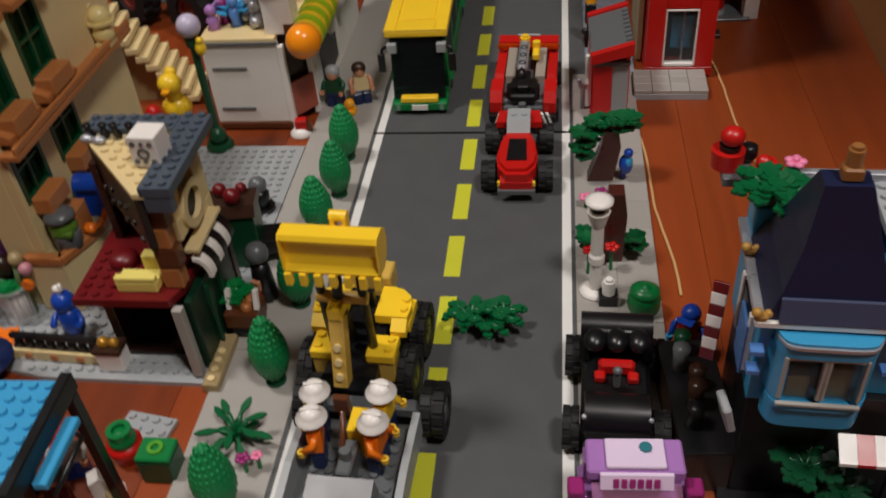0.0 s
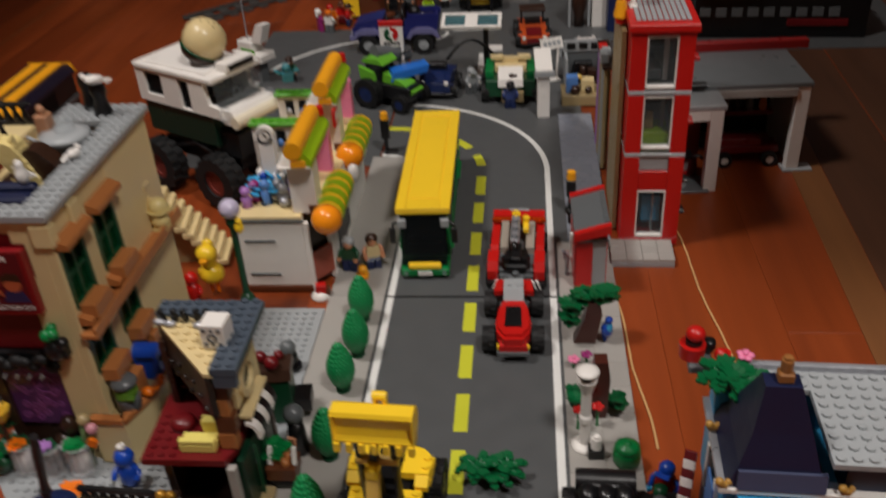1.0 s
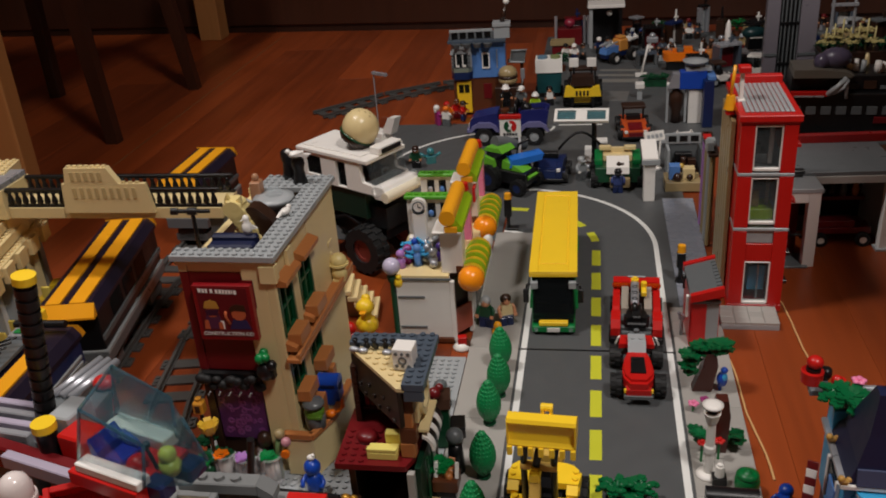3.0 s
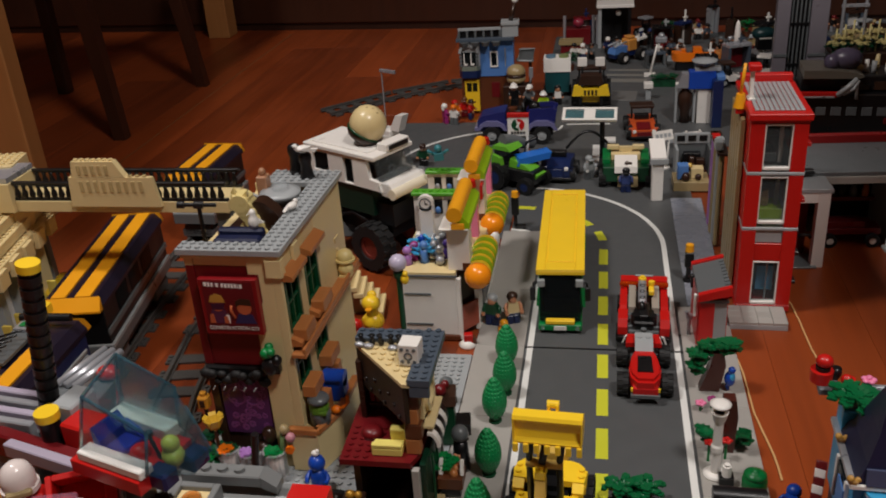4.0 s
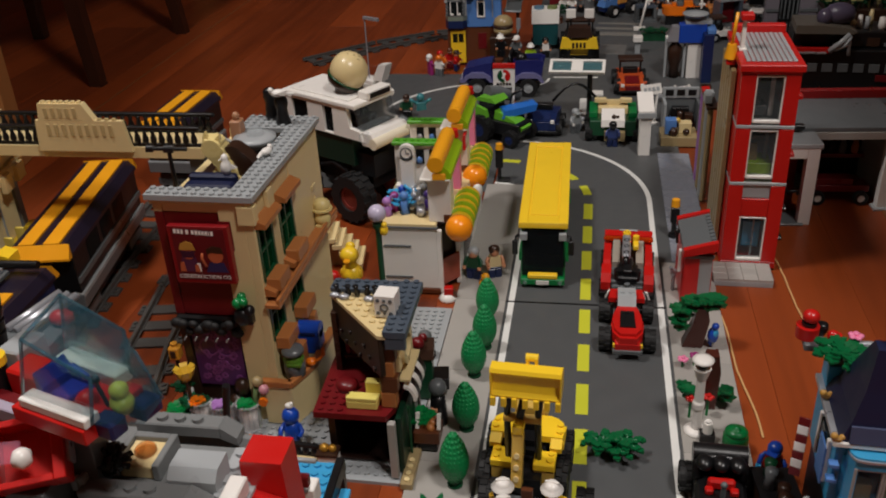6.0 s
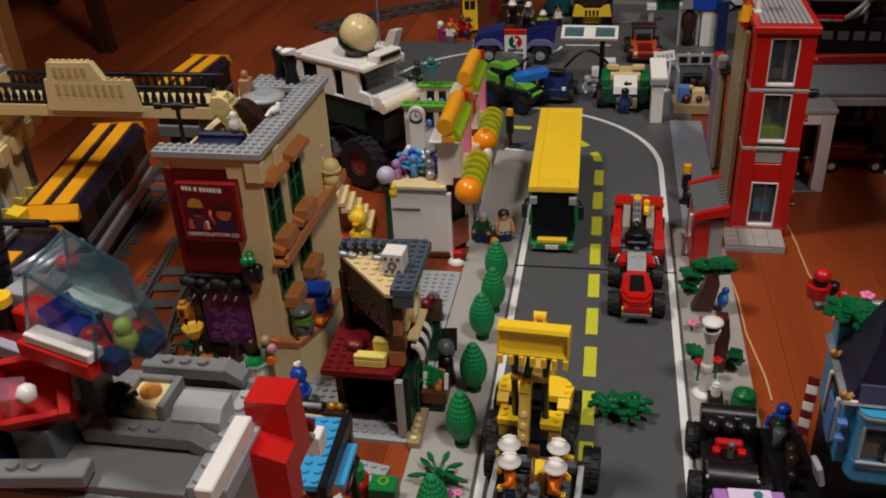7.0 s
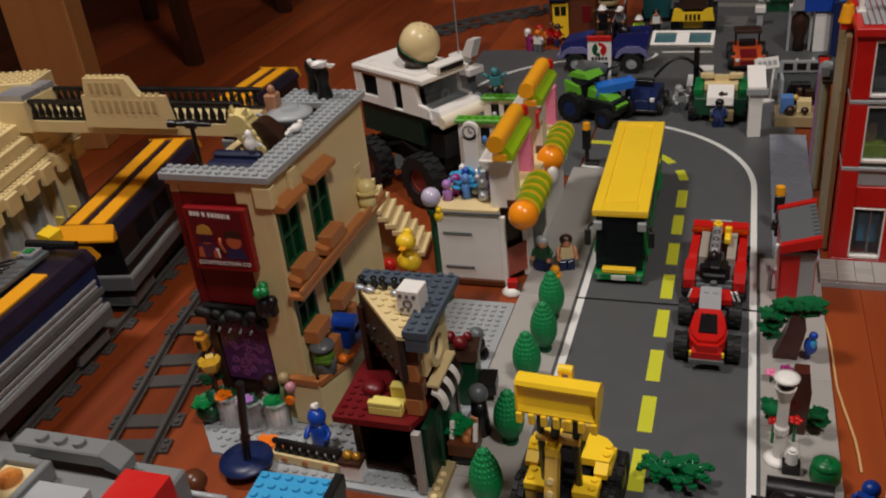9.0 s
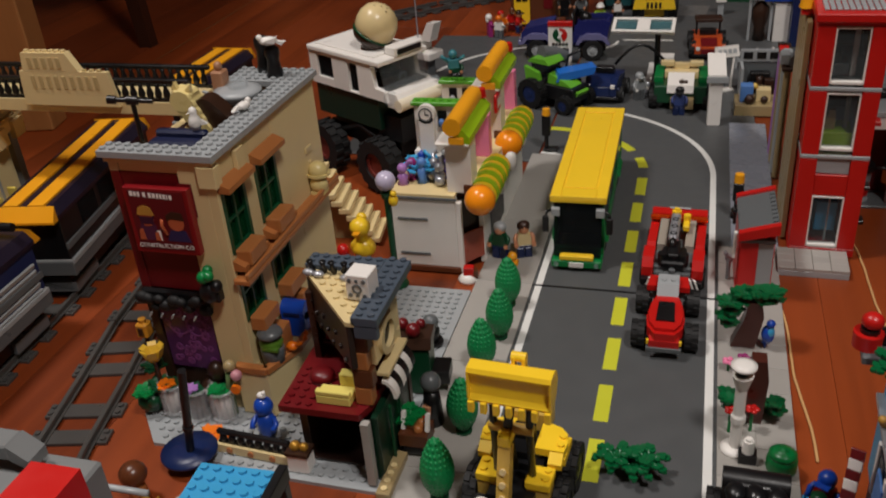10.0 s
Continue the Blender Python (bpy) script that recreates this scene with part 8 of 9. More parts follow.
    part("cap_edge", Mesh().box(-12, 14, -11, -7, 58, 66), GREY, w)
    q = thing("toy_black_lamp", "black toy street lamp with an orange lamp head", "toy lamp", -122, 312, 1.2, 0)
    part("post", Mesh().cyl(0, 0, 0, 46, 2.6).box(-2, 14, -6, 6, 0, 3).box(-5, 5, -4, 4, 20, 46), BLACK, q)
    part("head", Mesh().cyl(0, 0, 46.2, 54, 5.5, 4.5), DEEPYELLOW, q)


harvester()


def far_house():
    b = thing("toy_far_house", "blue toy house on a brown ground floor with a yellow door", "toy building", -226, 872, 0, 4)
    part("ground_floor", Mesh().box(-50, 52, -16, 50, 0, 72), BROWN, b)
    part("door", Mesh().box(-44, -16, -19, -16.1, 4, 66), YELLOW, b, "yellow door")
    part("door_pane", Mesh().box(-40, -31, -19.8, -19.1, 44, 60, 0).box(-29, -20, -19.8, -19.1, 44, 60, 0), SMOKE, b)
    part("upper_floor", Mesh().box(-12, 52, -18, 50, 72.2, 142), MEDBLUE, b)
    part("bay", Mesh().prism([(-52, -12), (-46, -26), (-20, -26), (-12, -18), (-12, 50), (-52, 50)], 94, 142, "z"), GREY, b)
    part("bay_band", Mesh().prism([(-53, -12), (-47, -27), (-19, -27), (-12, -18.2), (-12.2, 50), (-53, 50)], 86, 93.8, "z"), plastic("sage_grey_plastic", 120, 128, 116), b)
    part("bay_base", Mesh().prism([(-53, -12), (-47, -27), (-19, -27), (-12, -18.2), (-12.2, 50), (-53, 50)], 72.2, 85.8, "z"), DARKBLUE, b)
    part("bay_opening", Mesh().box(-46, -20, -26.9, -26.1, 96, 122, 0), SMOKE, b)
    arch = Mesh()
    for k in range(7):
        a = math.pi * (k + 0.5) / 7
        arch.at(-33 + 17 * math.cos(a), -28, 122 + 12 * math.sin(a), 0, 90 - math.degrees(a), 0).box(-4, 4, -2, 2, -2.5, 2.5, 0.5)
    part("bay_arch", arch, GREY, b, "grey stepped arch")
    for x in (-43, -30):
        w = part("bay_window", Mesh().box(x, x + 2, -28.6, -27, 97, 121, 0.2).box(x + 2.1, x + 7, -28.6, -27, 97, 101, 0.2), WHITE, b, "white window frame")
    for z in range(4):
        part("bay_quoin", Mesh().box(-51, -46.2, -27.4, -24, 96 + 7 * z, 101 + 7 * z, 0.4), DARKGREY, b)
        part("bay_quoin", Mesh().box(-19.8, -15, -27.4, -22, 96 + 7 * z, 101 + 7 * z, 0.4), DARKGREY, b)
    part("window", Mesh().box(7, 9.4, -20, -18.1, 90, 121, 0.3).box(19.6, 22, -20, -18.1, 90, 121, 0.3).box(9.5, 19.5, -20, -18.1, 90, 93, 0.3).box(9.5, 19.5, -20, -18.1, 118, 121, 0.3), WHITE, b)
    part("window_pane", Mesh().box(9.5, 19.5, -18.9, -18.1, 93.1, 117.9, 0), SMOKE, b)
    part("corner_strip", Mesh().box(35, 37, -18.8, -18.1, 90, 126, 0.2), PEARL, b)
    part("ground_window", Mesh().box(8, 24, -17, -16.1, 30, 60, 0.3), DARKRED, b)
    part("cornice", Mesh().box(-56, 54, -30, 52, 142.2, 148), SLATE, b)
    for k in range(4):
        part("cornice_bracket", Mesh().cyl(-40 + 20 * k, -30, 134, 142, 6, 9, 10), DARKGREY, b)
    part("parapet_rail", Mesh().box(-52, 30, -24, -20, 162, 167), GREY, b)
    part("parapet_back", Mesh().box(-52, 30, -19, -17, 148.2, 161.8), BLACK, b)
    for k in range(6):
        part("parapet_post", Mesh().box(-52 + 15.6 * k, -48 + 15.6 * k, -24, -20, 148.2, 161.8), DARKGREY, b)
    part("chimney", Mesh().box(32, 62, -26, 4, 148.2, 170).box(30, 64, -28, 6, 170.2, 176), GREY, b)
    part("chimney_mast", Mesh().tube([(48, -12, 176), (56, -6, 206)], 4.5), DARKBROWN, b, "dark leaning mast")
    part("mast_tip", Mesh().ball(57, -5, 212, 6), WHITE, b)
    part("balcony", Mesh().prism([(60, 99), (88, 97), (92, 121), (64, 121)], -12, -9, "y").box(56, 90, -8.8, 12, 96, 99), DARKGREY, b)
    part("balcony_rim", Mesh().tube([(60, -13, 99), (88, -13, 97), (92, -13, 121), (64, -13, 121), (60, -13, 99)], 2), GREY, b)
    part("balcony_post", Mesh().box(80, 86, -6, 0, 0, 95.8), BROWN, b)
    d = thing("toy_barrel_stall", "dark brown toy stall with a tan burger on top", "toy stall", -168, 846, 0, 0)
    part("stall", Mesh().box(-24, 26, -16, 16, 0, 58, 1), DARKBROWN, d)
    part("bun", Mesh().lathe(0, 0, [(14, 62), (18, 66), (18, 71), (16, 73)], 16), DARKTAN, d, "tan lower bun")
    part("filling", Mesh().lathe(0, 0, [(17, 73.2), (19, 75), (18, 78)], 16), DARKBROWN, d)
    part("bun", Mesh().lathe(0, 0, [(18, 78.2), (18.5, 82), (16, 90), (9, 95), (1, 96.5)], 16), DARKTAN, d, "tan domed upper bun")
    part("neck", Mesh().cyl(0, 0, 58.2, 62, 8), BLACK, d)
    part("banner", Mesh().tube([(26, -4, 58), (29, -6, 72)], 1.4).box(25, 33, -8, -6, 72, 92, 0.8), PEARL, d, "pale banner")
    for i, (x, y, c) in enumerate(((-268, 830, RED), (-284, 812, ORANGE), (-254, 816, RED), (-300, 790, MAGENTA), (-282, 782, WHITE))):
        figure("toy_figure", ("red", "orange", "red", "magenta", "white")[i] + " toy figure before the far house", x, y, 0, 40 * i, c, (DARKRED, BROWN, DARKBLUE, MAGENTA, DARKGREY)[i], SKIN, None, (BROWN, RED, DARKBROWN, WHITE, ORANGE)[i], "hair" if i % 2 else "cap", "figures before the far house")
    figure("toy_figure", "toy figure with a white hat near the stall", -118, 860, 0, 0, LIME, BLACK, SKIN, None, WHITE, "brim")
    figure("toy_figure", "toy figure with spotted clothes near the teal trailer", -92, 900, 0, 10, WHITE, BLACK, SKIN, BLACK, BLACK, "hair")
    e = thing("toy_small_plane", "pale green and white toy boat parked behind the burger truck", "toy vehicle", -356, 572, 0, -30)
    part("hull", Mesh().box(-30, 30, -16, 16, 34, 46, 1.5).box(-20, 10, -12, 12, 46, 62, 1), WHITE, e)
    part("stand", Mesh().box(-18, 18, -8, 8, 0, 33.8), DARKGREY, e)
    part("fin", Mesh().prism([(6, 62.2), (22, 90), (38, 92), (26, 62.2)], -8, 8, "y"), WHITE, e)
    part("antenna", Mesh().cyl(-8, 0, 62, 158, 1.2, n=6).box(-10, 22, -2.5, 2.5, 158, 163), PEARL, e)
    part("panel", Mesh().box(-12, 16, -13, -12.1, 42, 52), BRIGHTGREEN, e)
    figure("toy_figure", "small dark green toy figure beside the boat", -300, 560, 0, 0, DARKGREEN, BLACK, SKIN, None, DARKBROWN)


far_house()


def far_right():
    a = thing("toy_blue_arch", "dark blue toy gate with white columns", "toy gate", 170, 780, 0, 0)
    part("column", Mesh().box(-7, 16, -8, 8, 0, 62), WHITE, a, "white column")
    part("column", Mesh().box(16.2, 33, -34, 8, 0, 84), DARKBLUE, a, "dark blue column")
    part("beam", Mesh().box(-24, 22, -12, 10, 64, 96, 1), BLUE, a)
    part("beam_end", Mesh().prism([(-44, 66), (-24.2, 66), (-24.2, 92), (-36, 92)], -10, 8, "y"), PEARL, a, "pale sloped end")
    part("beam_side", Mesh().box(22.2, 36, -30, 8, 84.2, 92, 0.8), MEDBLUE, a)
    part("beam_top", Mesh().box(-14, 30, -10, 10, 96.2, 102).lathe(2, 0, [(4, 102), (16, 108), (22, 112), (22, 114), (14, 111), (2, 108)], 18), GREY, a, "pale grey dish")
    part("frame_post", Mesh().box(-46, -42, -4, 4, 0, 70), GREY, a)
    part("frame_post", Mesh().box(-14, -10, -4, 4, 0, 63.8), GREY, a)
    part("frame_top", Mesh().box(-46, -24.4, -4, 4, 70.2, 74), WHITE, a)
    part("inner", Mesh().lathe(-28, 2, [(9, 0), (8, 20), (13, 34), (13, 52), (7, 60), (8, 66), (2, 69)], 10), DARKBROWN, a, "dark brown bulky shape in the frame")
    s = thing("toy_white_railing", "white tilted toy sign panel on a post", "toy sign", 91, 540, 0, 24)
    part("panel", Mesh().at(0, 0, 48, -24).box(-17, 17, -1.5, 1.5, 0, 16, 0.4), WHITE, s)
    for k in range(4):
        part("slot", Mesh().at(0, 0, 48, -24).box(-13 + 7 * k, -8 + 7 * k, -2.2, -1.6, 5, 11, 0), GREY, s)
    part("post", Mesh().tube([(-10, 2, 0), (-10, 2, 50)], 1.8).tube([(8, 2, 0), (10, 2, 50)], 1.8).box(-14, 12, -4, 8, 0, 3), WHITE, s)
    k_ = thing("toy_grey_counter", "grey toy shelter with dark windows and a counter", "toy shelter", 134, 540, 0, 2)
    part("back_wall", Mesh().box(-22, 24, 6, 10, 0, 40), DARKGREY, k_)
    part("side_wall", Mesh().box(-26, -22.2, -26, 10, 0, 42), GREY, k_)
    part("side_wall", Mesh().box(24.2, 28, -26, 10, 0, 42), DARKGREY, k_)
    part("window_band", Mesh().box(-26, 28, 4, 10, 42.2, 58), GREY, k_)
    for x in (-22, -5, 12):
        part("window_pane", Mesh().box(x, x + 12, 3.2, 3.9, 46, 55, 0), BLACK, k_)
    part("inner_box", Mesh().box(-12, 14, -8, 4, 0, 30, 1), BLACK, k_)
    part("clutter", Mesh().lathe(0, -12, [(6, 0), (7, 14), (4, 20), (5, 26)], 10).box(6, 18, -20, -10, 0, 24), DARKBROWN, k_)
    for i, (x, y, c) in enumerate(((118, 640, GREY), (146, 650, WHITE), (172, 632, DARKGREY))):
        single("toy_barrier", Mesh().box(-15, 15, -2, 2, 10, 15).box(-15, 15, -2, 2, 20, 25).box(-13, -10, -2, 2, 0, 28).box(10, 13, -2, 2, 0, 28), c, "grey toy barrier behind the shelter", "toy barrier", x, y, 0, 4 + 8 * i, "barriers by the gate")
    o = thing("toy_orange_boat", "bright orange toy boat on dark stands", "toy boat", 196, 1150, 0, 0)
    part("hull", Mesh().prism([(-54, 24), (-48, 20), (34, 20), (44, 26), (44, 38), (-54, 38)], -14, 14, "y"), ORANGE, o)
    part("cabin", Mesh().box(-10, 8, -10, 10, 38.2, 48).box(-34, -26, -8, 8, 38.2, 44), ORANGE, o)
    part("deck_piece", Mesh().box(-24, -12, -9, 9, 38.2, 46, 1).box(12, 22, -9, 9, 38.2, 44, 1), DARKGREY, o)
    part("bow", Mesh().at(0, -15.2, 28).box(36, 62, -2, 26, -6, 12, 3), plastic("dull_orange_plastic", 190, 120, 60), o, "dull orange bow")
    part("collar", Mesh().box(30, 34, -15, 15, 19, 39, 0.6), DARKBROWN, o)
    part("stand", Mesh().box(-46, 40, -10, 10, 0, 19.8), BLACK, o)
    t = thing("toy_blue_tractor", "blue toy tractor with an orange load and white rims", "toy tractor", 50, 1240, 0, 42)
    part("chassis", Mesh().box(-48, 26, -10, 10, 12, 22, 1), DARKBLUE, t)
    part("bonnet", Mesh().prism([(-50, 22.2), (-12, 22.2), (-12, 38), (-46, 34)], -12, 12, "y"), MEDBLUE, t)
    part("rail", Mesh().tube([(-50, -10, 40), (-14, -10, 46)], 2).tube([(-50, 10, 40), (-14, 10, 46)], 2), GREY, t)
    part("load", Mesh().box(-10, 18, -13, 13, 22.2, 50, 3).box(-4, 14, -10, 10, 50.2, 56, 2), plastic("sandy_orange_plastic", 204, 140, 66), t, "sandy orange load")
    for x, r in ((-30, 13), (24, 14)):
        for y in (-20, 20):
            w = part("wheel", Mesh().at(x, y, r).ring(0, 0, -7, 7, r, 6.5, 16, "y"), RUBBER, t)
            part("rim", Mesh().at(x, y, r).cyl(0, 0, -6.6, 6.6, 6.6, n=14, axis="y"), WHITE, w)
    h = thing("toy_helicopter", "dark toy helicopter with a long rotor on a white stand", "toy helicopter", 342, 1180, 0, 6)
    part("body", Mesh().ball(-6, 4, 66, 20, 1.3, 1, 0.75), plastic("dark_green_blue_plastic", 26, 62, 66), h)
    part("cabin", Mesh().box(-22, 8, -16, 12, 34, 60, 2), BLACK, h)
    part("cabin_edge", Mesh().box(-20, 6, -17.4, -16.2, 58, 61), WHITE, h)
    part("side_box", Mesh().prism([(10, 30), (34, 30), (40, 62), (22, 62)], -14, 14, "y"), GREY, h)
    part("tail", Mesh().tube([(30, 0, 66), (70, 0, 62)], 4), BLACK, h)
    part("tail_tube", Mesh().tube([(70, 0, 62), (112, 0, 58)], 5), GREY, h, "pale grey tube")
    part("rotor", Mesh().box(-60, 110, -3, 3, 82, 84).cyl(0, 0, 70, 84, 3), BLACK, h)
    part("stand", Mesh().box(-44, 90, -24, 24, 22, 29, 1), PEARL, h)
    part("stand_leg", Mesh().box(-40, 86, -20, 20, 0, 21.8, 1), DARKGREY, h)
    d = thing("toy_white_dish", "white curved toy horn on a dark blue block", "toy dish", 270, 1165, 0, 0)
    part("block", Mesh().box(-20, 16, -14, 14, 0, 26, 1).ball(-4, -4, 34, 14), plastic("dark_teal_plastic", 28, 70, 92), d)
    part("horn", Mesh().lathe(8, -2, [(3, 30), (5, 42), (6.5, 60), (6.5, 76), (4.5, 92), (1, 100)], 14), WHITE, d, "white curved horn")
    LILACGREY = plastic("stone_lilac_plastic", 124, 118, 126)
    g = thing("toy_grey_tower", "grey toy tower with dark barred doors", "toy tower", 372, 1010, 0, 0)
    part("column", Mesh().box(-46, -21, -10, 10, 0, 260, 1), LILACGREY, g)
    part("column", Mesh().box(17, 50, -10, 10, 0, 260, 1), LILACGREY, g)
    for x0, x1 in ((-47, -20.8), (16.8, 51)):
        part("column_band", Mesh().box(x0, x1, -12, -10.2, 60, 66), DARKGREY, g)
    part("door", Mesh().box(-20.8, 16.8, -2, 2, 0, 260, 0.5), BLACK, g)
    for k in range(5):
        part("bar", Mesh().box(-18 + 7.6 * k, -15 + 7.6 * k, -5, -2.2, 12, 258, 0.4), DARKGREY, g)
    for z in (40, 120):
        part("door_rail", Mesh().box(-20.6, 16.6, -7, -5.2, z, z + 6), BLACK, g)
    part("step", Mesh().box(-50, 56, -40, -10.4, 0, 10, 1), DARKGREY, g)
    p = thing("toy_garden", "pale yellow and green toy plants on a dark stand", "toy plants", 480, 1010, 0, 0)
    part("stand", Mesh().box(-50, 110, -26, 60, 0, 68, 2), DARKBROWN, p)
    PALELEAF = plastic("pale_straw_leaf", 186, 172, 116, 0.5)
    m, f = Mesh(), Mesh()
    for k in range(12):
        leaf_cluster(m, -44 + 13 * k, -16 + 12 * (k % 4), 68, 20, 6, 80 + k, 0.8)
    for k in range(7):
        leaf_cluster(f, -42 + 15 * k, -18 + 10 * (k % 3), 76 + 9 * (k % 3), 15, 6, 180 + k, 0.7)
        f.tube([(-42 + 15 * k, -12, 68), (-40 + 15 * k, -8, 112 + 8 * (k % 3))], 1.8)
    part("leaves", m, DARKGREEN, p)
    part("pale_leaves", f, PALELEAF, p, "pale straw coloured leaves")
    part("mast", Mesh().cyl(-30, 4, 68, 190, 3).cyl(12, 10, 68, 180, 3).box(-34, 16, 2, 8, 150, 156), PEARL, p, "pale frame")
    r = thing("toy_black_hangar", "black and red toy launcher with a pale claw", "toy vehicle", 440, 740, 0, -4)
    part("body", Mesh().box(-120, 140, -40, 60, 0, 70, 2), BLACK, r)
    part("upper", Mesh().box(-112, 120, -20, 50, 70.2, 96, 2), BLACK, r)
    for k in range(7):
        part("upper_panel", Mesh().at(-50 + 26 * k, -21, 72, -8).box(0, 20, -3, 0, 0, 6 + 4 * (k % 3), 0.6), (DARKGREY, BLACK, DARKBROWN)[k % 3], r)
    part("deck", Mesh().prism([(-112, 96.2), (-24, 96.2), (-18, 100), (-30, 106), (-70, 110), (-112, 110)], -40, 30, "y"), plastic("dim_tan_grey_plastic", 104, 98, 88), r, "curved grey deck")
    part("lump", Mesh().ball(-44, -8, 122, 20, 1.3, 1, 0.9).ball(-66, -14, 118, 14), plastic("dim_lilac_plastic", 84, 76, 96), r, "grey lilac rounded shape")
    part("beam", Mesh().box(-116, -57, -48, -40.2, 67, 75), RED, r)
    part("beam_edge", Mesh().box(-110, -62, -49.6, -48.1, 66, 69), PEARL, r)
    part("claw", Mesh().tube([(-58, -46, 70), (-44, -50, 84), (-30, -46, 98)], 4.5).tube([(-50, -46, 72), (-34, -50, 82), (-28, -46, 96)], 3.5).tube([(-30, -46, 96), (-28, -48, 64)], 3), GREY, r, "pale grey claw")
    part("tray", Mesh().box(20, 110, -44, -40.2, 20, 30), DARKRED, r)
    rn = random.Random(31)
    for k in range(16):
        part("fitting", Mesh().lathe(-50 + 10.5 * k, rn.uniform(-10, 40), [(5, 96.1), (rn.uniform(3, 8), 104), (rn.uniform(2, 6), 104 + rn.uniform(4, 18))], 9), rn.choice((GREY, WHITE, DARKRED, TAN, DARKGREEN, BLACK)), r)
    for k in range(9):
        part("grille", Mesh().box(-112 + 24 * k, -96 + 24 * k, -42, -40.1, 34, 48, 0.4), DARKGREY, r)
    c = thing("toy_scaffold", "tan and grey ribbed toy columns beside the tower", "toy column", 150, 300, 0, 0)
    for k in range(7):
        part("column", Mesh().cyl(-6 - 2 * (k % 2), -34 + 13 * k, 0, 128, 3.6), (DARKTAN, GREY, PURPLE, DARKTAN, GREY, LAVENDER, DARKTAN)[k], c)
    part("beam", Mesh().box(-12, -2, 14, 30, 128.2, 131.4), RED, c)
    part("fitting", Mesh().box(-14, -4, -30, -14, 128.2, 140, 1).box(-10, 0, -8, 4, 128.2, 136, 1), GREY, c, "small grey fittings")
    part("cross_bar", Mesh().box(-12, 2, -40, 50, 124, 128, 0.6), DARKBROWN, c)
    b = thing("toy_sand_stall", "sand coloured toy stall with blue and yellow bits", "toy stall", 128, 470, 0, 0)
    part("base", Mesh().box(-26, 26, -22, 22, 0, 14), DARKTAN, b)
    part("block", Mesh().box(-20, -4, -10, 6, 14.2, 36), MEDBLUE, b)
    part("block", Mesh().box(0, 18, -6, 10, 14.2, 30), TAN, b)
    part("knob", Mesh().ball(-2, 0, 33, 4), DULLYELLOW, b)
    part("dark_pot", Mesh().lathe(-8, -14, [(5, 14.2), (7, 20), (4, 26)], 10).ball(10, -14, 20, 5), DARKBROWN, b)
    l = thing("toy_white_mast", "white leaning toy mast beside the crossing", "toy mast", 94, 1100, 0, 0)
    part("mast", Mesh().tube([(0, 0, 0), (16, 6, 76)], 2.4).box(-12, 12, -8, 8, 0, 6), WHITE, l)
    part("banner", Mesh().box(10, 34, -2, 14, 70, 82, 2).ball(22, 6, 84, 7), PEARL, l)
    e = thing("toy_green_hedge", "dark green toy hedge by the crossing", "toy plant", 118, 1020, 0, 0)
    part("base", Mesh().box(-24, 24, -8, 8, 0, 16), DARKGREEN, e)
    part("leaves", leaf_cluster(leaf_cluster(Mesh(), -10, 0, 16, 14, 6, 91), 12, 0, 16, 14, 6, 92), DARKGREEN, e)
    STRIPE = plastic("worn_stripe_plastic", 128, 126, 120, 0.4)
    cz = thing("toy_crossing", "three pale grey crossing stripes on the dark road", "road marking", 50, 1100, 0, -6, kind="structure")
    for y0, y1 in ((-44, -20), (4, 18), (46, 58)):
        part("stripe", Mesh().box(-48, 40, y0, y1, -0.6, 0.4, 0.2), STRIPE, cz)
    part("plate", Mesh().box(-34, 28, -180, -112, -0.6, 0.2, 0.2), plastic("patch_grey_plastic", 108, 108, 106), cz)
    n = thing("toy_white_flower_stand", "white toy figure stand on grey block by the road", "toy stand", 84, 929, 0, 0)
    part("block", Mesh().box(-5, 5, -5, 5, 0, 22), GREY, n)
    part("top", Mesh().box(-9, 9, -9, 9, 22.2, 34, 1.5), WHITE, n)
    single("toy_far_plates", Mesh().box(-125, 660, 650, 1500, FLOOR_Z, -0.6, 0.3), ROAD, "dark grey toy road plates far back on the floor", "toy plate", kind="structure")
    rnd = random.Random(77)
    cols = [BLACK, BLACK, DARKGREY, GREY, GREY, PEARL, WHITE, WHITE, DARKRED, DARKBROWN, DARKBROWN, DARKBLUE, SLATE, DARKTAN]
    ty = thing("toy_tan_tray", "tan toy tray frame on a dark box", "toy part", -80, 1300, -0.6, -2)
    part("box", Mesh().box(-24, 24, -10, 14, 0, 26, 1), DARKRED, ty)
    part("tray", Mesh().box(-28, 28, -14, -10.2, 27, 38).box(-28, 28, 10, 14, 27, 38).box(-28, -24, -10, 9.8, 27, 38).box(24, 28, -10, 9.8, 27, 38), DARKTAN, ty)
    kb = thing("toy_dark_pavilion", "black toy pavilion with a white roof edge", "toy building", 22, 1390, -0.6, 0)
    for x in (-36, 34):
        for y in (-24, 24):
            part("post", Mesh().box(x - 4, x + 4, y - 4, y + 4, 0, 96), GREY if x < 0 else BLACK, kb)
    part("back_wall", Mesh().box(-32, 30, 26, 30, 0, 96), BLACK, kb)
    part("roof", Mesh().box(-44, 44, -34, 34, 96.2, 104, 1), WHITE, kb)
    part("lamp", Mesh().ball(8, -10, 80, 7), WHITE, kb, "white hanging lamp")
    part("lamp_cord", Mesh().cyl(8, -10, 86, 96, 1.2, n=6), BLACK, kb)
    dm = thing("toy_maroon_stand", "maroon toy stand with white columns", "toy stand", -66, 1420, -0.6, 0)
    part("base", Mesh().box(-30, 30, -18, 18, 0, 40, 1), DARKRED, dm)
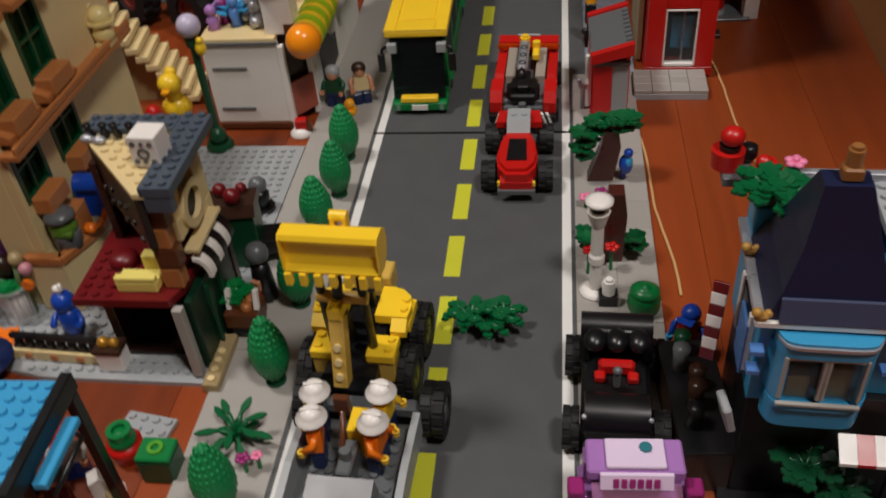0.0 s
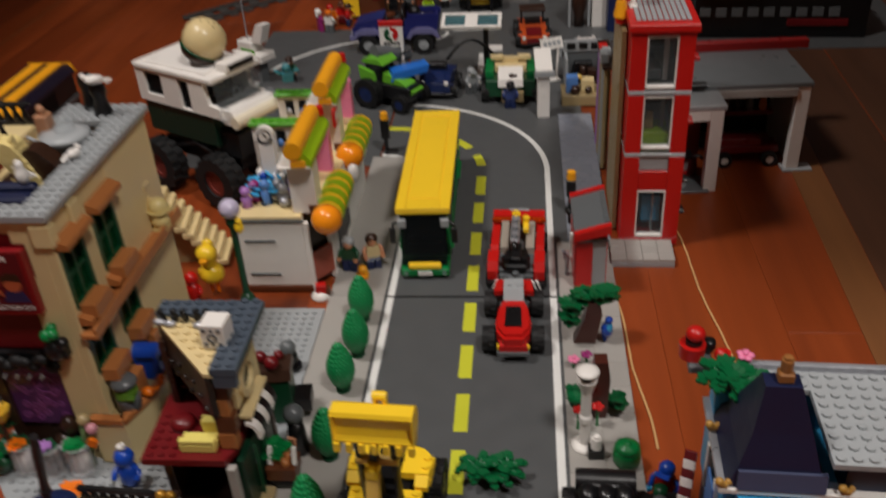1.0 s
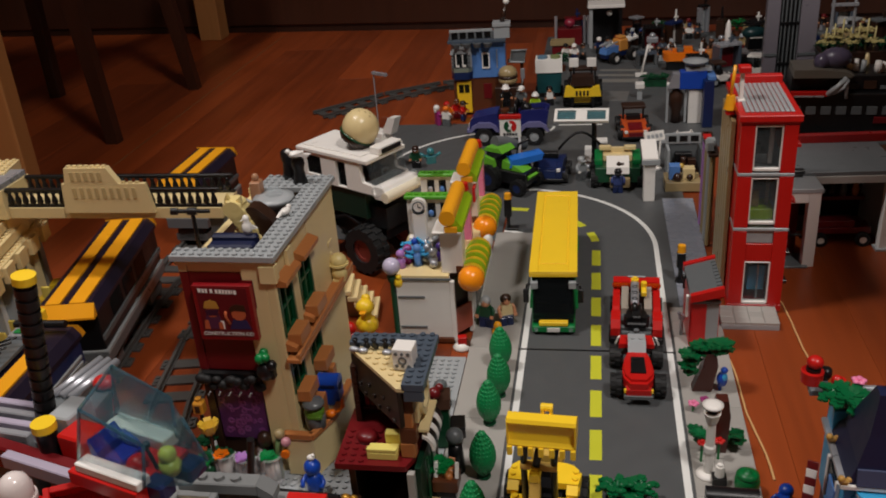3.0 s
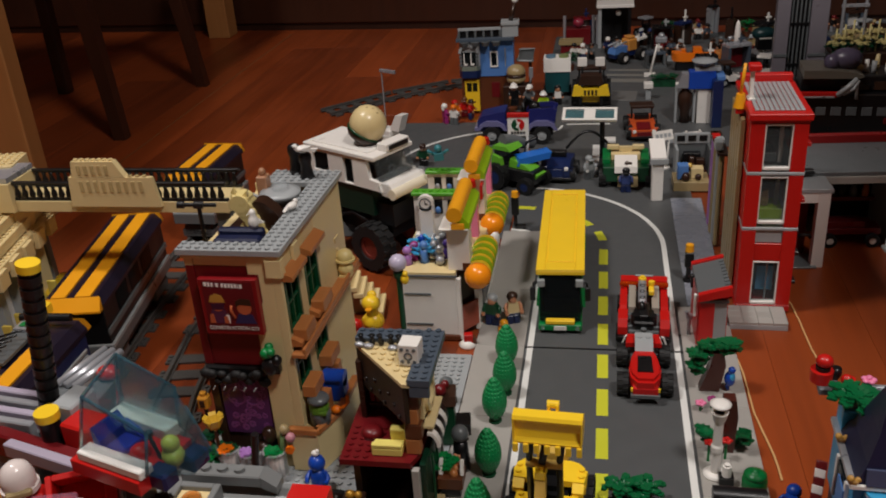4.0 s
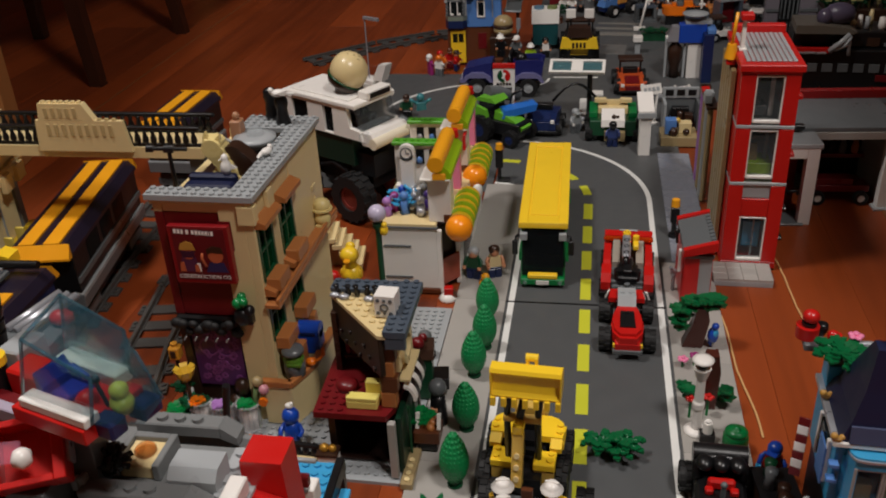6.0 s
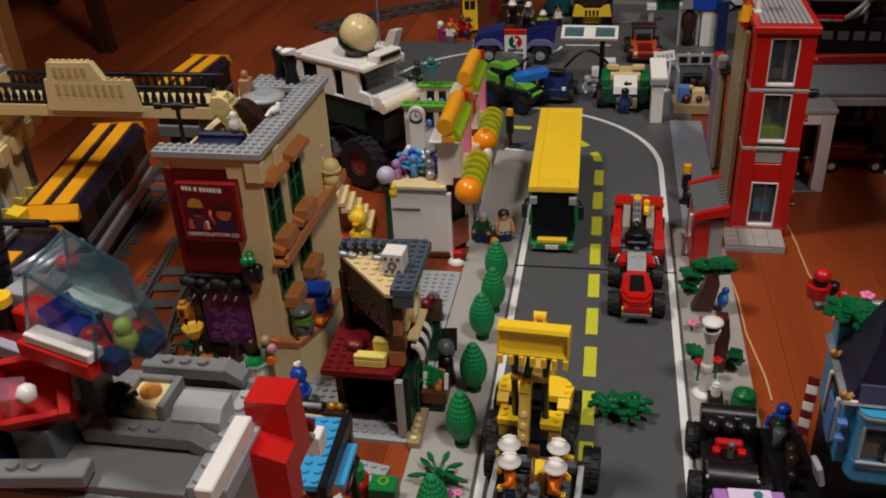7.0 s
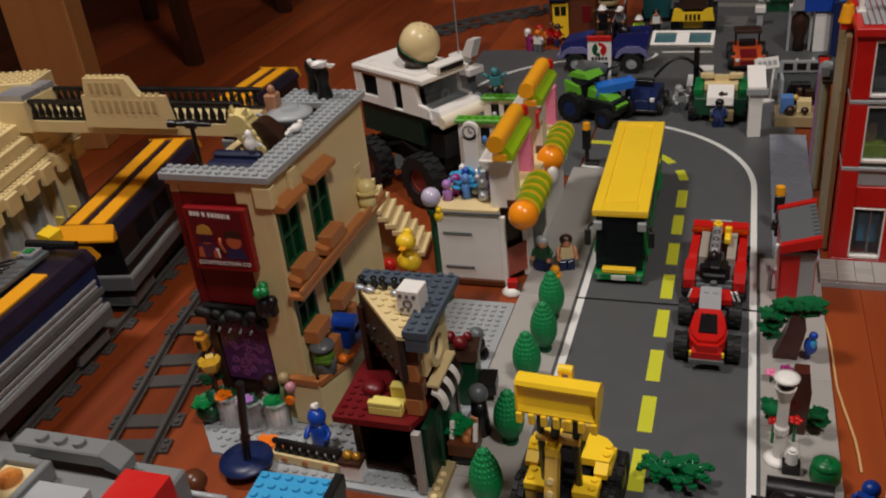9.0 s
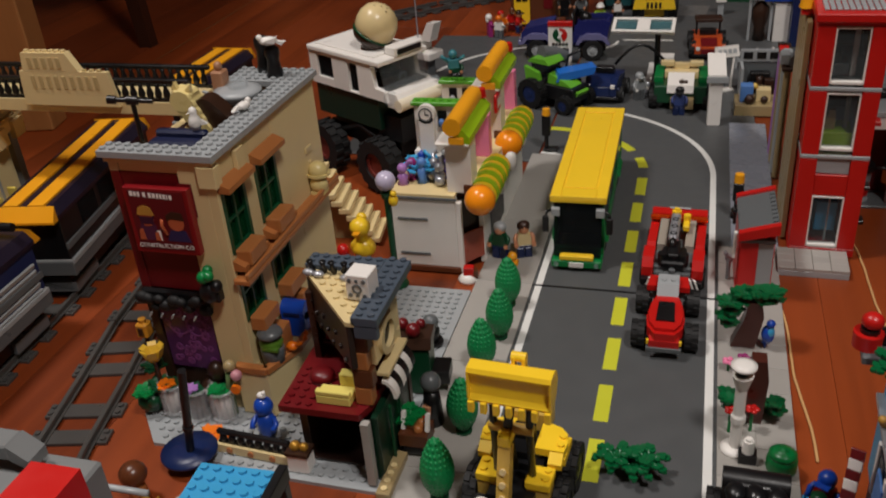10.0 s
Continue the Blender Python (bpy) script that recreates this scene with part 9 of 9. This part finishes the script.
    part("flower", Mesh().lathe(0, -10, [(4, 40.2), (14, 52), (12, 60), (3, 64)], 12), plastic("maroon_pink_plastic", 140, 40, 60), dm)
    for x in (-34, 36, 46):
        part("column", Mesh().cyl(x, -8, 0, 70, 4), PEARL, dm)
    taken = [(196, 1150, 80), (50, 1240, 70), (350, 1180, 90), (270, 1165, 40), (372, 1010, 70), (500, 1010, 90), (440, 740, 160), (94, 1100, 60), (50, 1100, 70), (118, 1020, 40), (84, 929, 30), (170, 780, 70), (-96, 972, 70), (-27, 926, 70), (64, 716, 60), (-80, 1300, 50), (22, 1390, 60), (-66, 1420, 56), (60, 1000, 60), (-40, 1070, 90), (150, 970, 80)]
    for k in range(150):
        x, y = rnd.uniform(-90, 640), rnd.uniform(980, 1480)
        if any(math.hypot(x - a, y - c) < r for a, c, r in taken):
            continue
        taken.append((x, y, 46))
        c1, c2, c3 = rnd.choice(cols), rnd.choice(cols), rnd.choice(cols)
        kind = rnd.choice(("model", "car", "figure", "figure", "plant", "tower"))
        if kind == "car":
            small_car("toy_far_car", "small toy car far back among the models", x, y, rnd.uniform(0, 360), c1, c2, 34, 62, 14, 9, c3)
        elif kind == "figure":
            for q in range(3):
                figure("toy_far_figure", "small toy figure far back among the models", x + 20 * q - 20, y + rnd.uniform(-12, 12), 0, rnd.uniform(-60, 60), rnd.choice(cols), rnd.choice(cols), SKIN, None, rnd.choice(cols), "cap", "far toy figures")
        elif kind == "plant":
            t = thing("toy_far_plant", "green toy plant far back among the models", "toy plant", x, y, -0.6)
            part("tub", Mesh().cyl(0, 0, 0, 14, 9, 11, 12), BROWN, t)
            part("leaves", leaf_cluster(leaf_cluster(Mesh(), 0, 0, 14, 20, 6, k, 0.6), 4, 4, 22, 16, 6, k + 7, 0.8), rnd.choice((DARKGREEN, DARKGREEN, GREEN)), t)
        else:
            t = thing("toy_far_model", "small mixed toy model far back on the plates", "toy model", x, y, -0.6, rnd.uniform(0, 90), "far toy models")
            w, hh = rnd.uniform(14, 30), rnd.uniform(24, 60) * (1.5 if kind == "tower" else 1)
            part("base", Mesh().plate(-w, w, -w * 0.6, w * 0.6, 0, 5), DARKGREY, t)
            for s in (-1, 1):
                part("wall", Mesh().box(s * w * 0.8 - 3, s * w * 0.8 + 3, -w * 0.5, w * 0.5, 7, hh), c1, t)
            part("back", Mesh().box(-w * 0.7, w * 0.7, w * 0.3, w * 0.5, 7, hh * 0.9), c2, t)
            part("roof", Mesh().plate(-w * 0.9, w * 0.9, -w * 0.5, w * 0.55, hh + 0.2, hh + 5), c3, t)
            part("mast", Mesh().cyl(w * 0.3, 0, hh + 5, hh + rnd.uniform(16, 34), 2.4).box(w * 0.1, w * 0.6, -3, 3, hh + 12, hh + 16), rnd.choice(cols), t)


far_right()


# ---- furniture round the floor ----
def furniture():
    p = thing("wooden_panel_leg", "wide pale wooden furniture leg on the floor", "furniture", -902, 330, FLOOR_Z, 12)
    part("panel", Mesh().box(-48, 48, -24, 24, 0, 760, 2), PALEWOOD, p)
    part("top", Mesh().box(-700, 60, -300, 700, 760.2, 790, 3), PALEWOOD, p)
    for x, y, dx, dy, h in ((-938, 722, -44, 120, 620), (-930, 1100, -80, 110, 620)):
        c = thing("dark_chair_leg", "dark stained wooden chair standing on the floor", "chair", x, y, FLOOR_Z, 0, "dark chairs behind the toys")
        part("leg", Mesh().prism([(-12, 0), (12, 0), (dx + 20, h), (dx - 20, h)], -12, 12, "y"), DARKWOOD, c)
        part("leg", Mesh().at(-330, -40, 0).box(-14, 14, -14, 14, 0, h, 2), DARKWOOD, c)
        part("seat", Mesh().box(-340, 0, -140, 300, h * 0.66, h * 0.66 + 40, 6), DARKWOOD, c)
    l = thing("pale_table_leg", "pale wooden table leg near the wall", "table", -1096, 1636, FLOOR_Z)
    part("leg", Mesh().box(-32, 32, -32, 32, 0, 700, 2), PALEWOOD, l)
    part("top", Mesh().box(-400, 300, -60, 60, 700.2, 735, 3), PALEWOOD, l)
    # table out of view, added to block the second lamp over the right floor
    tb = thing("shade_table", "unseen wooden table added to shade the floor beside the toy town", "table", 960, 30, FLOOR_Z)
    part("table_top", Mesh().box(-560, 560, -365, 330, 722, 752, 4), DARKWOOD, tb)
    for x in (-250, 520):
        for y in (-270, 270):
            part("table_leg", Mesh().box(x - 30, x + 30, y - 30, y + 30, 0, 721.8, 4), DARKWOOD, tb)
    d = thing("dark_cabinet", "low dark wooden cabinet against the far wall", "cabinet", 0, 1662, FLOOR_Z, -4.8)
    part("body", Mesh().box(-1900, 1900, -60, 400, 20, 900, 4), DARKWOOD, d)
    part("plinth", Mesh().box(-1890, 1890, -50, 390, 0, 19.8), DARKWOOD, d)
    s = thing("dark_sofa_side", "dark upholstered sofa at the edge of the floor", "sofa", 1180, 900, FLOOR_Z)
    part("side", Mesh().box(-160, 300, -700, 900, 60, 620, 30), plastic("dark_cloth", 34, 28, 26, 0.9), s)
    part("foot", Mesh().box(-120, -60, -640, -580, 0, 59), DARKWOOD, s)
    part("foot", Mesh().box(-120, -60, 780, 840, 0, 59), DARKWOOD, s)


furniture()


# ---- the raised red and grey ship near the eye ----
def ship():
    s = thing("toy_space_ship", "grey and red brick-built toy ship with a clear blue canopy", "toy ship", -200, -560, FLOOR_Z, 0)

    def M(x=0, y=0, z=0, rx=0, ry=0, rz=0):
        return Mesh().at(200 + x, 560 + y, 2.4 + z, rx, ry, rz)
    part("stand", M().box(-244, -216, -556, -520, -2, 228).box(-262, -198, -580, -500, -2.3, 10), DARKGREY, s)
    part("hull", M().box(-258, -126, -602, -526, 228.2, 256, 1), SHIPGREY, s)
    part("hull_plate", M().plate(-142, -126, -598, -542, 256.2, 262), GREY, s)
    part("hull_step", M().box(-206, -142.2, -600, -540, 256.2, 260), SHIPGREY, s)
    # arms with three studs
    part("arm", M().box(-188, -150, -538, -529.5, 262, 268, 0.6).prism([(-150, 262), (-143, 259), (-143, 263), (-150, 268)], -538, -529.5, "y").studs(-181, -157, -538, -530, 268), SHIPGREY, s)
    part("arm_root", M().box(-188, -180, -556, -538.2, 256.2, 264), SHIPGREY, s)
    part("arm", M().box(-192, -148, -580, -571, 262, 268, 0.6).prism([(-148, 262), (-138, 257), (-138, 262), (-148, 268)], -580, -571, "y").studs(-183, -159, -580, -572, 268), SHIPGREY, s)
    part("arm", M(-214, -592, 0, 0, 0, 8).box(-12, 34, -16, -6, 262, 268, 0.6).studs(-6, 18, -15, -7, 268), SHIPGREY, s)
    part("slope", M().prism([(-570, 262.2), (-556, 262.2), (-556, 272), (-566, 272), (-570, 268)], -159, -139, "x"), GREY, s, "light grey sloped brick")
    part("red_block", M().prism([(-132, 240), (-113, 240), (-114, 274), (-131, 274)], -563, -547, "y"), RED, s)
    part("red_block_face", M().prism([(-132, 236), (-112, 230), (-112, 256), (-131, 262)], -576, -563.2, "y"), RED, s)
    part("white_bar", M().box(-134, -127, -606, -566, 262.2, 270, 0.6), WHITE, s)
    part("white_block", M().box(-138.5, -129.5, -497, -487, 184, 196, 0.6), WHITE, s)
    part("white_block_arm", M().tube([(-134, -524, 232), (-134, -500, 200), (-134, -494, 194)], 2.2), DARKGREY, s)
    part("grey_pipe", M().tube([(-141, -523, 240), (-116, -522, 239)], 1.2).ball(-141, -523, 240, 1.8), GREY, s, "grey pipe")
    part("pipe_bar", M().box(-136, -118, -530, -526.2, 230, 236, 0.5), DARKRED, s)
    part("lamp_tray", M().box(-187, -184, -563, -543, 260.2, 268).box(-169, -166, -563, -543, 260.2, 268).box(-184, -169, -546, -543, 260.2, 268), SHIPGREY, s)
    part("lamp_tile", M().box(-183.8, -169.2, -562, -546.2, 260.2, 266), TAN, s)
    part("lamp", M().lathe(-176, -553, [(4.4, 266), (4.6, 267.6), (3.4, 269), (1.2, 269.4)], 18), ORANGEGLASS, s, "orange clear lamp")
    tuft = part("brush", M().ball(-185, -564, 269, 6, 1, 1, 0.8), BLACK, s, "black bristly tuft")
    rnd = random.Random(8)
    for k in range(60):
        a, e = rnd.uniform(0, 6.28), rnd.uniform(0.1, 1.4)
        d = (math.cos(a) * math.cos(e), math.sin(a) * math.cos(e), math.sin(e))
        part("bristle", M().tube([(-185, -564, 269), (-185 + 9 * d[0], -564 + 9 * d[1], 268 + 10 * d[2])], 0.7, 5), BLACK, tuft)
    for x in (-200, -193):
        part("bracket_bar", M().box(x, x + 2.6, -576, -558, 264, 271, 0.5), GREY, s)
    for y in (-576, -561):
        part("bracket_bar", M().box(-197.2, -193.2, y, y + 3, 264, 271, 0.5), GREY, s)
    part("bracket_foot", M().box(-200, -190.4, -576, -558, 260.2, 263.8, 0.5), BLACK, s)
    # cockpit
    part("cockpit_mount", M().box(-200, -186, -572, -560, 260.4, 304.8), DARKGREY, s)
    part("cockpit_floor", M(-181, -574, 0, 0, 0, -18).box(-19, 17, -16, 13, 305, 311.4), RED, s, "red cockpit floor")
    part("side_rail", M(-183, -586, 0, 0, 0, -18).box(-17, 16, -3, 4, 311.6, 315.6, 0.5), WHITE, s, "cream side rail")
    part("side_rail", M(-183, -560.5, 0, 0, 0, -20).box(-16, 16, -4, 4, 311, 316.5, 0.5), MINT, s, "pale mint side rail")
    part("side_wall", M(-183, -560.5, 0, 0, 0, -20).box(-16, 16, -2, 2, 306.2, 310.8), SAND, s)
    part("seat", M(-188, -573, 0, 0, 0, -20).box(-2, 8, -5, 5, 311.5, 314, 0.6).prism([(-6, 311.5), (-2.2, 311.5), (-2.2, 317), (-6, 322)], -7, 7, "y").prism([(-2, 311.5), (8, 311.5), (5, 316), (-2, 319)], 5.2, 7.4, "y"), plastic("deep_royal_plastic", 18, 38, 140), s, "blue seat")
    part("console", M().ball(-177, -577, 312, 4.6, 1, 1, 0.7), RED, s, "red rounded console")
    part("pilot", M().lathe(-164, -577, [(3.8, 308), (4.6, 311.5), (3.6, 314)], 12).ball(-164, -577, 316.5, 3.6), plastic("pale_lime_plastic", 204, 222, 96), s, "plain lime shape inside")
    part("nose", M(-165, -587, 0, 0, 0, -18).box(-5, 5, -3, 5, 304.5, 312, 1), DARKBLUE, s, "dark blue nose block")
    part("nose_tip", M(-160, -572, 0, 0, 0, -18).box(-4, 5, -4, 6, 302, 309, 1), DARKBLUE, s)
    part("lever", M().tube([(-166, -579, 302), (-170, -580, 322)], 0.8).ball(-170, -580, 323, 1.8), BLACK, s)
    ring0 = [(-200, -581, 313), (-167, -592, 313), (-152, -585, 309), (-150, -573, 311), (-167, -563, 314), (-199, -552, 314)]
    ring1 = [(-189, -586, 343), (-165, -589, 330), (-160, -585, 329), (-158, -571, 330), (-166, -562, 332), (-189, -560, 345)]
    outer = ring0 + ring1
    mid = Vector((-176, -574, 322))
    inner = [mid + (Vector(p) - mid) * 0.965 for p in outer]
    faces = [(i, i + 1, i + 7, i + 6) for i in range(5)] + [(6, 7, 8, 9, 10, 11)]
    n = 12
    skin = faces + [tuple(n + i for i in reversed(f)) for f in faces] + [(0, n, n + 1, 1), (1, n + 1, n + 2, 2), (2, n + 2, n + 3, 3), (3, n + 3, n + 4, 4), (4, n + 4, n + 5, 5), (5, n + 5, n + 11, 11), (11, n + 11, n + 6, 6), (6, n + 6, n, 0)]
    part("canopy", M().add(outer + inner, skin), CANOPYGLASS, s, "clear smoky blue canopy")
    for a, c in ((0, 6), (6, 7), (7, 1), (6, 11), (11, 10), (10, 4), (11, 5), (3, 9)):
        part("canopy_edge", M().tube([outer[a], outer[c]], 0.7), plastic_edge, s, "blue grey canopy edge")
    # red open box with a pink clear shield and a pale knob
    def R():
        return M(-203, -583, 289, 42, 0, 25)
    part("red_box", R().box(-13, 13, -12.5, 12.5, -8, -5.5), RED, s, "open red box")
    part("red_box_wall", R().box(-13, -10.5, -12.5, 12.5, -5.4, 7), RED, s)
    part("red_box_wall", R().box(8.8, 13, -12.5, 12.5, -5.4, 7), RED, s)
    part("red_box_wall", R().box(-10.4, 8.7, 10, 12.5, -5.4, 7), RED, s)
    part("red_box_wall", R().box(-10.4, 8.7, -12.5, -10, -5.4, 7), RED, s)
    part("red_box_mount", M().box(-212, -196, -592, -574, 260.2, 277), DARKGREY, s)
    part("pale_side", R().box(13.1, 14.6, -6, 6, -6, 4), PEARL, s)
    part("shield", M(-208, -593, 297, 42, 0, 25).prism([(-13, -3), (9, -5), (8, 3), (-8, 5)], -1, 1, "z"), PINKGLASS, s, "pink clear shield")
    part("knob", M().ball(-200, -591, 294, 4.2, n=6), WHITE, s)
    # engine side with dark ribbed columns and yellow caps
    def C():
        return M(-259, -519, 282, 0, 8, 0)
    part("ribbed_column", C().cyl(0, 0, -2, 78, 4.0, n=14), BLACK, s, "dark ribbed column")
    for k in range(13):
        part("column_rib", C().cyl(0, 0, 6 * k, 4 + 6 * k, 4.9, n=16), BLACK, s)
    part("column_cap", C().cyl(0, 0, 78.2, 82, 5.2, n=18), YELLOW, s, "yellow cap")
    part("cap_base", M().cyl(-243, -541, 262, 297, 4.8, n=16), BLACK, s)
    part("column_cap", M().cyl(-243, -541, 297.2, 301, 5.5, n=20), YELLOW, s, "yellow cap")
    part("column_base", M().box(-268, -250, -530, -510, 256.4, 280.2), DARKGREY, s)
    part("red_fairing", M(-246, -546, 0, 0, 0, -16).box(-30, 29, -3, 4, 274, 287, 1), DARKRED, s)
    part("red_fairing", M(-226, -541, 0, 0, 0, -16).box(-9, 8, -6, 8, 270, 297, 1), RED, s)
    part("pale_strip", M(-234, -557, 0, 0, 0, -16).box(-26, 20, -3, 2, 284, 291, 0.5), LAVENDERGREY, s, "pale lavender strip")
    part("grey_block", M(-240, -528, 0, 0, 0, -10).box(-4, 8, -8, 9, 270, 300, 0.8), GREY, s)
    for k in range(3):
        part("pale_tube", M().tube([(-266 + 5 * k, -500 - k, 286), (-256 + 5 * k, -470 - k, 288)], 2.0), PEARL, s, "pale grey tube")
    part("tube_mount", M().box(-272, -250, -522, -498, 256.4, 284), DARKGREY, s)
    part("red_clip", M().ball(-244, -490, 287, 5, 1.2, 1, 0.8), RED, s)
    part("clip_mount", M().box(-250, -240, -514, -488, 270, 284), DARKGREY, s)
    part("engine", M().box(-312, -257, -540, -506, 240, 276, 1), DARKGREY, s)
    for k in range(4):
        part("engine_rib", M(-282, -530 + 7 * k, 0, 0, 0, -8).box(-26, 24, -2, 2, 276.2, 288, 0.6), (PEARL, LAVENDERGREY)[k % 2], s)
    part("orange_block", M(-262, -575, 0, 0, 0, 30).box(-12, 12, -6, 6, 262, 292, 0.8), DEEPYELLOW, s)
    part("blue_block", M(-258, -586, 0, 0, 0, 30).box(-10, 16, -8, 4, 240, 282, 0.8), DARKBLUE, s)
    part("figure_seat", M().box(-240, -216, -597, -574, 256.4, 279.8), DARKBLUE, s)
    f = Mesh().paint(RED).box(-8, 8, -4, 4, 0, 15, 1).tube([(8, 0, 13), (13, 4, 8)], 2.6).paint(plastic("pearl_white_plastic", 222, 210, 206, 0.2)).lathe(0, 0, [(5.2, 17), (6.6, 20), (6.6, 24), (5.2, 28), (2.8, 30), (0.4, 30.5)], 20).ring(0, 0, 17.5, 19.5, 7.4, 5, 20).paint(DARKTAN).box(-5, 5, -7.6, -5, 18, 21, 0.8).paint(BLUE).tube([(-8, 0, 13), (-12, -6, 6)], 2.6)
    single("toy_figure", f, None, "toy figure with a shiny pale helmet on the ship", "toy figure", -227, -586, 280, 30)


SHIPGREY = plastic("stone_grey_plastic", 120, 122, 122)
CANOPYGLASS = clear("smoky_blue_clear_plastic", 62, 104, 120, alpha=0.3)
MINT = plastic("pale_mint_plastic", 214, 232, 220)
plastic_edge = clear("canopy_edge_plastic", 70, 120, 140, alpha=0.6)
LAVENDERGREY = plastic("lavender_grey_plastic", 170, 160, 178)
ship()
